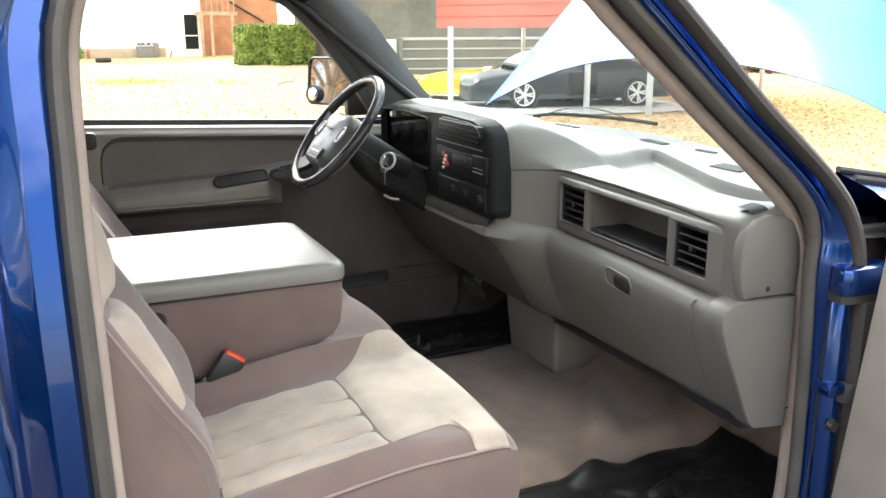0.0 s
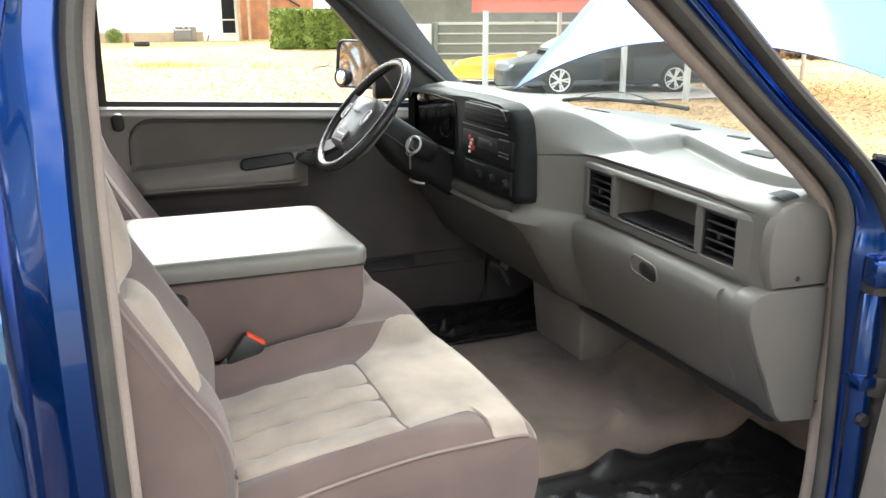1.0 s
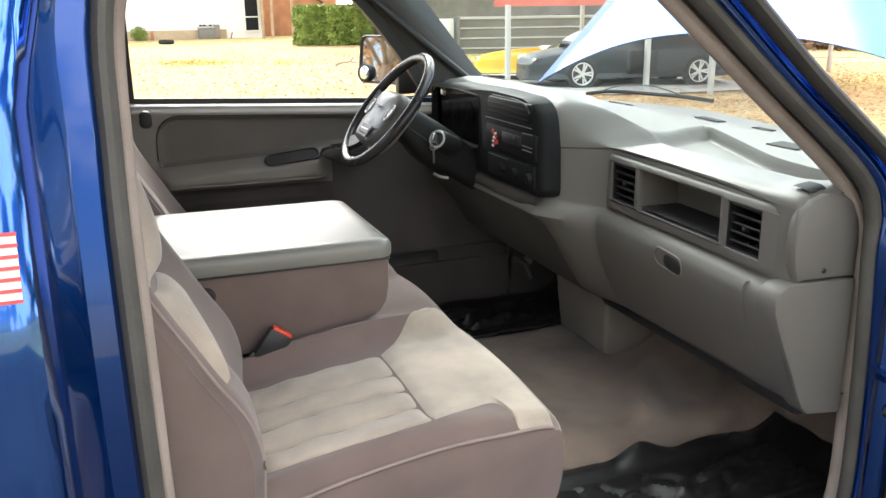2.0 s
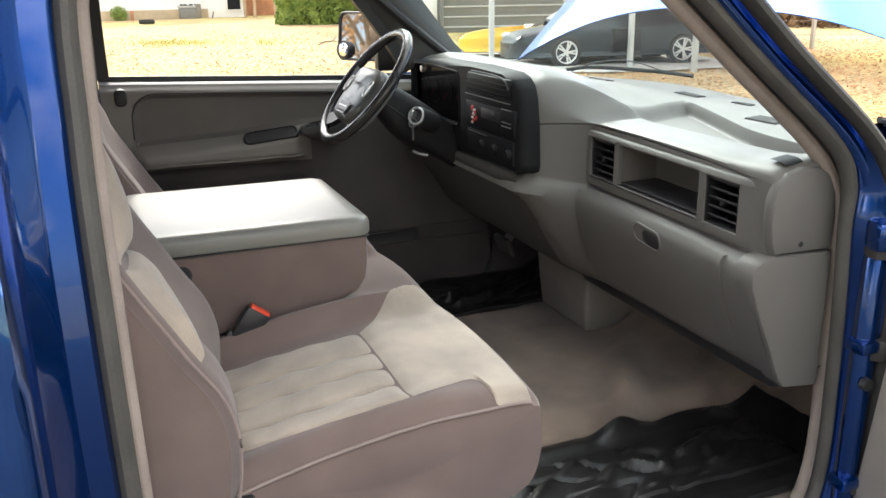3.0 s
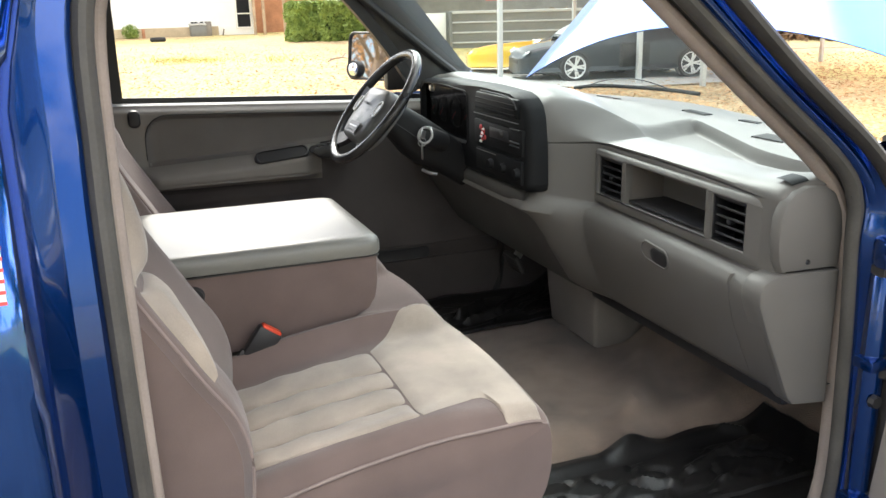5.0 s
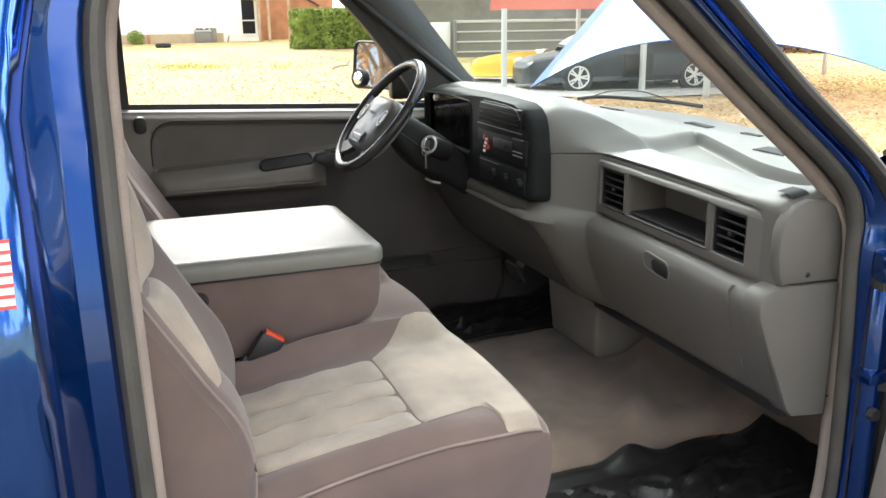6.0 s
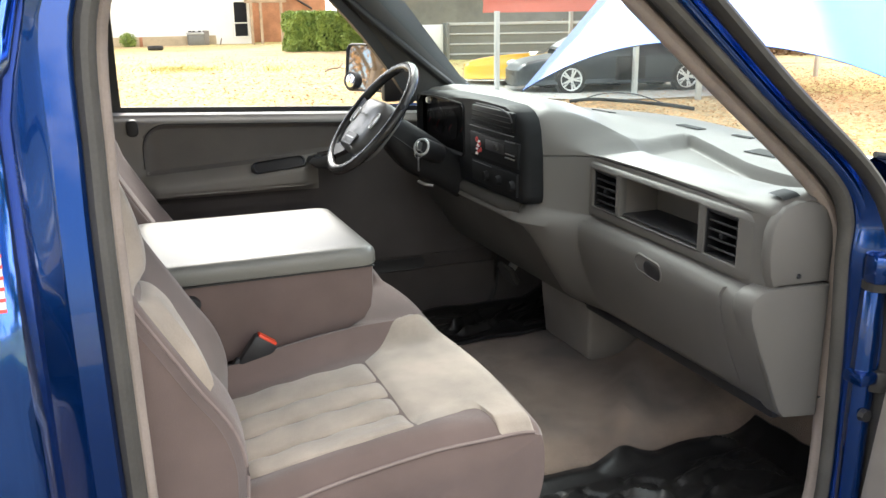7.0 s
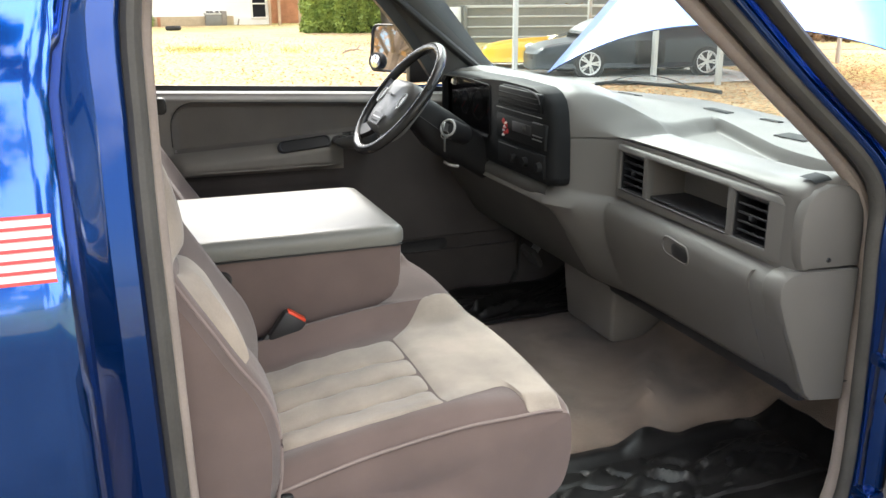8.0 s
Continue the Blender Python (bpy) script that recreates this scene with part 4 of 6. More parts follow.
def build_wheel():
    w = thing("steering_wheel", tuple(WC), label="dark grey steering wheel with padded airbag hub", category="steering wheel")
    R = 0.186
    part("rim", sweep([wpt(R * math.cos(a), R * math.sin(a)) for a in [2 * math.pi * i / 56 for i in range(56)]], ring(0.0145, 12), up=tuple(WN), closed=True), WHEELRIM, w, "dark glossy grained rim")
    # airbag cover: wide and flat at the top, narrowing to the chin
    def hub_ring(g, c):
        out = []
        for x, y in rrect(0.23, 0.175, 0.05, 6):
            taper = 1.0 - 0.20 * smooth01((-y - 0.01) / 0.09)
            out.append(wpt(x * taper * g, (y - 0.030) * g - 0.03 * (1 - g), c + 0.010 * (1 - (x / 0.115) ** 2) * smooth01(c / 0.01)))
        return out
    c = part("airbag_cover", grid([hub_ring(1.0, -0.045), hub_ring(1.02, -0.020), hub_ring(1.0, -0.002), hub_ring(0.95, 0.008), hub_ring(0.85, 0.014), hub_ring(0.6, 0.018), hub_ring(0.3, 0.019)], close_v=True, caps=True), WHEELGREY, w, "smooth grey airbag cover")
    for a in (-0.088, 0.105):
        b = -0.012
        o = part("horn_button", lathe([(0.001, 0.004), (0.015, 0.004), (0.019, 0.0)], 18, Matrix.Translation(wpt(a, b, 0.0155)) @ WN.to_track_quat("Z", "Y").to_matrix().to_4x4()), WHEELGREY, c)
        part("button_ring", tube([wpt(a + 0.017 * math.cos(t), b + 0.025 * math.sin(t), 0.0195) for t in [2 * math.pi * q / 22 for q in range(22)]], 0.0022, 6, tuple(WN), True), SATIN, o)
    hub_m = Matrix((tuple(WS) + (0,), tuple(WU) + (0,), tuple(WN) + (0,), (0, 0, 0, 1))).transposed()
    part("label_block", box(-0.046, 0.046, -0.020, 0.018, 0, 0.002, 0.0008, 1, Matrix.Translation(wpt(0.02, -0.086, 0.0235)) @ hub_m), BLACK, c, "dark label block")
    part("label_bar", box(-0.036, 0.036, -0.003, 0.001, 0, 0.001, 0, 1, Matrix.Translation(wpt(0.02, -0.082, 0.0259)) @ hub_m), SATIN, c)
    for k in range(4):
        part("label_dot", box(-0.004, 0.004, -0.003, 0.003, 0, 0.001, 0, 1, Matrix.Translation(wpt(-0.008 + 0.018 * k, -0.096, 0.0259)) @ hub_m), FAINT, c)
    part("badge_bar", box(-0.022, 0.022, -0.003, 0.003, 0, 0.001, 0, 1, Matrix.Translation(wpt(0.0, -0.005, 0.0295)) @ hub_m), DASHDK, c)
    for a0, a1, y0, y1 in ((-0.10, -0.18, 0.0, 0.03), (0.10, 0.18, 0.0, 0.03), (-0.06, -0.115, -0.09, -0.145), (0.06, 0.115, -0.09, -0.145)):
        part("spoke", sweep([wpt(a0, y0, -0.016), wpt((a0 + a1) / 2, (y0 + y1) / 2, -0.012), wpt(a1, y1, 0)], [(-0.026, -0.008), (0.026, -0.008), (0.026, 0.008), (-0.026, 0.008)], up=tuple(WN)), BLACK, w)


build_wheel()


def build_column():
    c = thing("steering_column", tuple(WC), label="black steering column shroud with ignition lock", category="steering column")
    ax = Vector((0.77, 0.0, -0.58)).normalized()
    upv = Vector((0.58, 0.0, 0.77)).normalized()
    rows = []
    for dist, w, h, low in ((0.035, 0.075, 0.075, 0.0), (0.045, 0.09, 0.09, 0.0), (0.09, 0.105, 0.105, 0.0), (0.15, 0.118, 0.125, 0.006), (0.20, 0.120, 0.128, 0.006), (0.25, 0.114, 0.116, 0.0), (0.36, 0.11, 0.10, 0.0)):
        rows.append([WC + ax * dist + WS * u + upv * (q - low) for u, q in rrect(w, h, 0.034, 5)])
    part("shroud", grid(rows, close_v=True, caps=True), COLUMN, c, "charcoal moulded column shroud")
    part("shroud_seam", tube([WC + ax * q + WS * (lerp(0.048, 0.0665, smooth01((q - 0.04) / 0.12))) + upv * -0.01 for q in (0.05, 0.09, 0.13, 0.17, 0.22)], 0.0015, 5), BLACK, c)
    # Steel tube in place of the highlight along the shroud's lower edge.
    part("shroud_glint", tube(spline([(-0.092, 0.345, 1.116), (-0.078, 0.330, 1.108), (-0.055, 0.318, 1.104)], 4), 0.005), STEEL, c)
    k = Vector((-0.09, 0.30, 1.222))
    d = Vector((-0.75, -0.55, 0.35)).normalized()
    m = Matrix.Translation(k) @ d.to_track_quat("Z", "Y").to_matrix().to_4x4()
    lock = part("ignition_lock", lathe([(0.001, 0.012), (0.011, 0.012), (0.013, 0.006), (0.021, 0.006), (0.023, 0.010), (0.028, 0.009), (0.030, 0.0), (0.030, -0.08)], 20, m), BLACK, c, "bright ignition lock ring")
    part("lock_bezel", tube([m @ Vector((0.0235 * math.cos(t), 0.0235 * math.sin(t), 0.0105)) for t in [2 * math.pi * i / 24 for i in range(24)]], 0.0036, 8, tuple(d), True), SATIN, lock, "bright silver ring")
    part("lock_face", lathe([(0.001, 0.0135), (0.016, 0.0115), (0.018, 0.009)], 18, m), BLACK, lock)
    part("key", join(box(-0.003, 0.003, -0.012, 0.012, 0.012, 0.036, 0.002, 1, m), box(-0.001, 0.001, -0.004, 0.004, 0.0, 0.015, 0, 1, m)), STEEL, lock)
    part("key_ring", tube([k + d * 0.03 + Vector((0.0, -0.002, -0.012 - 0.012 + 0.012 * math.cos(t))) + Vector((0.012 * math.sin(t), 0, 0)) for t in [2 * math.pi * i / 16 for i in range(16)]], 0.0012, 6, (0, 1, 0), True), STEEL, lock)
    part("key_tag", box(-0.002, 0.002, -0.005, 0.005, -0.05, 0, 0.002, 1, Matrix.Translation(k + d * 0.03 + Vector((0, 0, -0.025)))), STEEL, lock)
    part("shift_lever", tube(spline([WC + Vector((0.07, -0.06, 0.0)), WC + Vector((0.06, -0.12, 0.03)), WC + Vector((0.03, -0.2, 0.05))], 6), 0.008), BLACK, c)


build_column()


# ---- seats ----
CX = [(-0.80, 0.80), (-0.78, 0.806), (-0.64, 0.838), (-0.475, 0.860), (-0.36, 0.864), (-0.29, 0.866), (-0.255, 0.858), (-0.235, 0.835), (-0.228, 0.79), (-0.232, 0.73), (-0.252, 0.68), (-0.30, 0.655), (-0.36, 0.646), (-0.5, 0.643), (-0.8, 0.63)]


def along(pts, s):
    """A point at the share s of a polyline, smoothed."""
    k = s * (len(pts) - 1)
    i = min(int(k), len(pts) - 2)
    t = k - i
    a, b, c, d = (Vector((*pts[max(0, min(len(pts) - 1, i + o))], 0)) for o in (-1, 0, 1, 2))
    return 0.5 * (2 * b + (c - a) * t + (2 * a - 5 * b + 4 * c - d) * t * t + (3 * b - a - 3 * c + d) * t ** 3)


def cushion_point(s, v, y0, y1, lift=0.0, bolster=0.016):
    """s runs from the back over the nose to the underside, v across from 0 to 1."""
    p = along(CX, s)
    y = lerp(y0, y1, v)
    edge = min(v, 1 - v) * (y1 - y0)
    roll = 1 - smooth01(edge / 0.03)
    top = 1 - smooth01((s - 0.42) / 0.1)
    # the bolster beside the door runs out early, the inner one stays high to the nose
    swell, fade = (1.0, 1 - smooth01((s - 0.2) / 0.16)) if v < 0.5 else (3.3, 1 - smooth01((s - 0.31) / 0.11))
    z = p.y - 0.018 * roll * top + (bolster * swell * math.exp(-((edge - 0.045) / 0.035) ** 2) * fade + 0.010 * math.sin(math.pi * v)) * top + lift * top
    x = p.x - 0.010 * roll * (1 - top) + 0.010 * math.sin(math.pi * v) * smooth01((s - 0.3) / 0.15) * (1 - smooth01((s - 0.75) / 0.2)) + lift * (1 - top)
    return Vector((x, y, z))


RIB_EDGES = [[(0.0, -0.63), (0.08, -0.657), (0.133, -0.686), (0.176, -0.697), (0.213, -0.694)], [(0.0, -0.585), (0.083, -0.600), (0.15, -0.614), (0.213, -0.616)],
             [(0.0, -0.502), (0.086, -0.518), (0.15, -0.529), (0.213, -0.542)], [(0.0, -0.418), (0.081, -0.436), (0.148, -0.449), (0.213, -0.464)], [(0.0, -0.30), (0.078, -0.322), (0.147, -0.341), (0.213, -0.352)]]


def build_cushion(parent, y0, y1, detail):
    n, m = 60, 36
    vs = [0, 0.006, 0.02, 0.04] + [0.07 + 0.86 * i / m for i in range(m + 1)] + [0.96, 0.98, 0.994, 1]
    rows = [[cushion_point(i / n, v, y0, y1) for v in vs] for i in range(n + 1)]
    cu = part("seat_cushion", side_filled(rows, y0, y1), CLOTH, parent, "taupe cloth cushion with rounded bolsters")
    if not detail:
        return cu

    def on(s, y, lift):
        return cushion_point(s, (y - y0) / (y1 - y0), y0, y1, lift)
    # ribbed insert: four padded channels between sewn seams, rounded off where they meet the front panel
    rows = []
    for i in range(41):
        s = lerp(0.0, 0.215, i / 40)
        row = []
        for k in range(4):
            a, b = straight_at(RIB_EDGES[k], s), straight_at(RIB_EDGES[k + 1], s)
            for j in range(17 if k == 3 else 16):
                t = j / 16
                puff = math.sin(math.pi * t) ** 0.38 if 0 < t < 1 else 0.0
                end = math.sqrt(max(0.0, 1 - max(0.0, (s - 0.195) / 0.0202) ** 2))
                row.append(on(s, lerp(a, b, t), -0.004 + (0.0155 * puff + 0.0015 * math.sin(s * 160 + k * 2.1)) * end))
        rows.append(row)
    part("ribbed_insert", grid(rows), CLOTHLT, cu, "beige velour insert with stitched channels")
    for e in RIB_EDGES[1:4]:
        part("seam", tube([on(q, straight_at(e, q), -0.0015) for q in [0.205 * i / 24 for i in range(25)]], 0.0018, 5), PIPING, cu)
    # pale front panel, wrapping over the nose
    near = [(0.2155, -0.694), (0.255, -0.668), (0.285, -0.655), (0.299, -0.657), (0.307, -0.670), (0.311, -0.705), (0.314, -0.741), (0.42, -0.742)]
    far = [(0.2155, -0.350), (0.232, -0.318), (0.249, -0.293), (0.272, -0.262), (0.295, -0.240), (0.33, -0.226), (0.42, -0.216)]
    cuts = sorted([lerp(0.2155, 0.42, i / 44) for i in range(45)] + [0.303, 0.305, 0.308, 0.3095, 0.3125, 0.3135])
    rows = []
    for i, s in enumerate(cuts):
        a, b = straight_at(near, s), straight_at(far, s)
        row = []
        for j in range(41):
            e = smooth01(min(j, 40 - j) / 2) * smooth01(min(i, len(cuts) - 1 - i) / 2)
            row.append(on(s, lerp(a, b, j / 40), 0.0012 + 0.005 * e))
        rows.append(row)
    part("front_panel", grid(rows), CLOTHLT, cu, "pale brushed velour panel at the cushion front")
    pip = [cushion_point(lerp(0.02, 0.415, i / 30), 0.0, y0, y1) + Vector((0, -0.001, 0.004)) for i in range(31)]
    part("piping", tube(pip, 0.0032, 6), PIPING, cu)
    return cu


def side_filled(rows, y0, y1):
    """Cushion skin with both flanks closed."""
    bm = grid(rows)
    flank = []
    for col, y in ((0, y0), (-1, y1)):
        ring_ = [r[col] for r in rows]
        ring_.append(ring_[0])
        cen = Vector((-0.52, y, 0.74))
        flank.append(grid([[lerp_v(p, cen, k / 5) + Vector((0, (-1 if col == 0 else 1) * 0.012 * math.sin(math.pi * min(1, k / 5)), 0)) for p in ring_] for k in range(6)]))
    out = join(bm, *flank)
    bmesh.ops.remove_doubles(out, verts=out.verts, dist=1e-4)
    bmesh.ops.recalc_face_normals(out, faces=out.faces)
    return out


def lerp_v(a, b, t):
    return a + (b - a) * t


BACK = [(-0.90, 0.62), (-0.845, 0.66), (-0.808, 0.73), (-0.790, 0.80), (-0.783, 0.85), (-0.783, 0.91), (-0.802, 0.975), (-0.842, 1.04), (-0.876, 1.10), (-0.905, 1.15), (-0.932, 1.20), (-0.968, 1.28), (-0.995, 1.36), (-1.01, 1.42), (-1.04, 1.45), (-1.08, 1.43), (-1.09, 1.36), (-1.04, 1.15), (-0.99, 0.95), (-0.97, 0.72), (-0.94, 0.62)]


def build_back(parent, y0, y1, cloth, detail):
    n = 68
    vs = [0, 0.008, 0.03, 0.06, 0.1, 0.15, 0.2, 0.26, 0.34, 0.42, 0.5, 0.58, 0.66, 0.74, 0.8, 0.85, 0.9, 0.94, 0.97, 0.992, 1]
    rows = []
    for i in range(n + 1):
        s = i / n
        p = along(BACK, s)
        row = []
        for v in vs:
            edge = min(v, 1 - v) * abs(y1 - y0)
            roll = 1 - smooth01(edge / 0.035)
            front = 1 - smooth01((s - 0.55) / 0.12)
            off = curve_at([(0, -0.022), (0.045, 0.0), (0.24, 0.006), (0.5, -0.022), (0.66, 0.0), (0.85, 0.022), (0.96, 0.004), (1, -0.022)], v) * front
            row.append(Vector((p.x + off, lerp(y0, y1, v), p.y + off * 0.35 + (0.03 * math.sin(math.pi * v) if 0.5 < s < 0.8 else 0.0) - 0.02 * roll * (1 if 0.5 < s < 0.75 else 0))))
        rows.append(row)
    bm = grid(rows)
    fl = []
    for col, sg in ((0, -1), (-1, 1)):
        rr = [r[col] for r in rows]
        fl.append(grid([[lerp_v(p, Vector((along(BACK, 0.0).x - 0.1 - 0.25 * (p.z - 0.85), p.y, lerp(p.z, 1.1, 0.12))), k / 5) + Vector((0, sg * 0.02 * math.sin(math.pi * 0.5 * k / 5), 0)) for p in rr] for k in range(6)]))
    out = join(bm, *fl)
    bmesh.ops.remove_doubles(out, verts=out.verts, dist=1e-4)
    bmesh.ops.recalc_face_normals(out, faces=out.faces)
    b = part("seat_back", out, cloth, parent, "reclined cloth seat back")
    if not detail:
        pip = [Vector((p.x + 0.002, y0 + 0.012, p.y + 0.004)) for p in (along(BACK, lerp(0.12, 0.66, i / 40)) for i in range(41))]
        part("piping", tube(pip, 0.0035, 6), PIPING, b)
    if detail:
        pip = [Vector((p.x - 0.006, y0 - 0.004, p.y)) for p in (along(BACK, lerp(0.12, 0.66, i / 40)) for i in range(41))]
        part("piping", tube(pip, 0.003, 6), PIPING, b)
        rows = []
        for i in range(76):
            s = lerp(0.332, 0.66, i / 75)
            p = along(BACK, s)
            gap = -0.030 * math.exp(-((p.y - 1.190) / 0.010) ** 2)
            pad = 0.020 * math.sqrt(max(0.0, 1 - ((p.y - 1.105) / 0.082) ** 2)) + 0.048 * math.sqrt(max(0.0, 1 - ((p.y - 1.32) / 0.125) ** 2))
            wide = straight_at([(0.332, 0.075), (0.345, 0.09), (0.36, 0.115), (0.40, 0.18), (0.43, 0.25), (0.46, 0.40), (0.66, 0.60)], s)
            row = []
            for j in range(33):
                v = lerp(0.062, wide, j / 32)
                off = curve_at([(0, -0.022), (0.045, 0.0), (0.24, 0.006), (0.5, -0.022), (0.66, 0.0)], v)
                k = 0.003 + (pad + gap) * smooth01(min(j, 32 - j) / 9) - 0.006 * (1 - smooth01(min(j, 32 - j, i) / 2))
                row.append(Vector((p.x + off + k, lerp(y0, y1, v), p.y + (off + k) * 0.4)))
            rows.append(row)
        part("back_insert", grid(rows), CLOTHLT, b, "beige velour back insert")
    return b


def build_seats():
    s = thing("passenger_seat", (-0.52, -0.47, 0.56), label="taupe and beige cloth passenger seat with ribbed insert", category="car seat")
    build_cushion(s, -0.745, -0.205, True)
    build_back(s, -0.752, -0.225, CLOTH, True)
    # Black block standing for shade in the gap between back and cushion.
    part("seat_gap_shade", box(-0.80, -0.772, -0.756, -0.735, 0.768, 0.788, 0.006), BLACK, s)
    part("seat_base", box(-0.90, -0.37, -0.725, -0.22, 0.475, 0.66, 0.015), DASHDK, s)
    part("seat_latch", tube(spline([(-0.50, -0.752, 0.63), (-0.48, -0.765, 0.65), (-0.45, -0.752, 0.635)], 5), 0.006), BLACK, s)
    part("adjuster_knob", lathe([(0.001, 0.016), (0.020, 0.016), (0.026, 0.010), (0.028, 0.0)], 18, Matrix.Translation((-0.64, -0.757, 0.655)) @ Matrix.Rotation(radians(90), 4, "X")), BLACK, s)
    part("slide_lever", box(-0.56, -0.46, -0.765, -0.745, 0.625, 0.65, 0.006), BLACK, s)
    d = thing("driver_seat", (-0.52, 0.49, 0.56), label="taupe cloth driver seat behind the console", category="car seat")
    build_cushion(d, 0.25, 0.745, False)
    build_back(d, 0.25, 0.745, CLOTH, False)
    part("seat_base", box(-0.88, -0.34, 0.28, 0.70, 0.475, 0.66, 0.015), DASHDK, d)
    c = thing("centre_seat", (-0.52, 0.02, 0.56), label="taupe cloth middle cushion under the armrest console", category="car seat")
    build_cushion(c, -0.20, 0.245, False)
    part("seat_base", box(-0.85, -0.36, -0.18, 0.22, 0.62, 0.67, 0.01), DASHDK, c)


build_seats()


def build_console():
    c = thing("armrest_console", (-0.62, 0.02, 0.86), label="fold-down centre armrest console, cloth box with pale vinyl lid", category="armrest")
    # cloth box, its front lower edge curved
    prof = [(-0.90, 0.86), (-0.78, 0.853), (-0.66, 0.866), (-0.56, 0.878), (-0.47, 0.894), (-0.428, 0.915), (-0.410, 0.942), (-0.404, 0.98), (-0.403, 1.043), (-0.90, 1.043)]
    part("console_box", prism(prof, "y", -0.212, 0.245, 0.012), CLOTH, c, "taupe cloth box sides")
    part("lid_gap", box(-0.90, -0.4015, -0.2135, 0.2465, 1.041, 1.0445, 0.001), DASHDK, c)
    # lid with soft edges
    rows = []
    for z, inset in ((1.044, 0.010), (1.047, 0.002), (1.052, 0.0), (1.074, 0.0), (1.081, 0.003), (1.086, 0.009), (1.0885, 0.018), (1.0895, 0.04)):
        rows.append([Vector((-0.655 + a, 0.02 + b, z + 0.012 * (-a) * 0.5)) for a, b in rrect(0.525 - 2 * inset, 0.475 - 2 * inset, max(0.012, 0.035 - inset * 0.5), 5)])
    part("lid", grid(rows, close_v=True, caps=True), LIDVINYL, c, "pale grey grained vinyl lid")
    part("lid_hinge_knob", lathe([(0.001, 0.012), (0.018, 0.012), (0.022, 0.0)], 16, Matrix.Translation((-0.815, -0.212, 1.003)) @ Matrix.Rotation(radians(90), 4, "X")), DASHDK, c)


build_console()


def build_buckle():
    b = thing("seat_belt_buckle", (-0.72, -0.235, 0.845), label="black seat belt buckle with red release button", category="seat belt")
    m = Matrix.Translation((-0.686, -0.248, 0.888)) @ Matrix.Rotation(radians(36), 4, "Y")
    part("buckle_body", box(-0.028, 0.028, -0.013, 0.013, -0.040, 0.035, 0.006, 2, m), BLACK, b)
    part("boot", box(-0.035, 0.02, -0.009, 0.009, -0.085, -0.03, 0.006, 2, m), DASHDK, b)
    part("release_button", box(-0.022, 0.024, -0.011, 0.011, 0.03, 0.040, 0.003, 2, m), RED, b, "orange-red release button")
    part("strap", box(-0.02, 0.02, -0.003, 0.003, -0.12, -0.05, 0.001, 1, m), DASHDK, b)
    part("latch_tongue", box(-0.77, -0.73, -0.250, -0.246, 0.845, 0.865, 0.001), STEEL, b)


build_buckle()


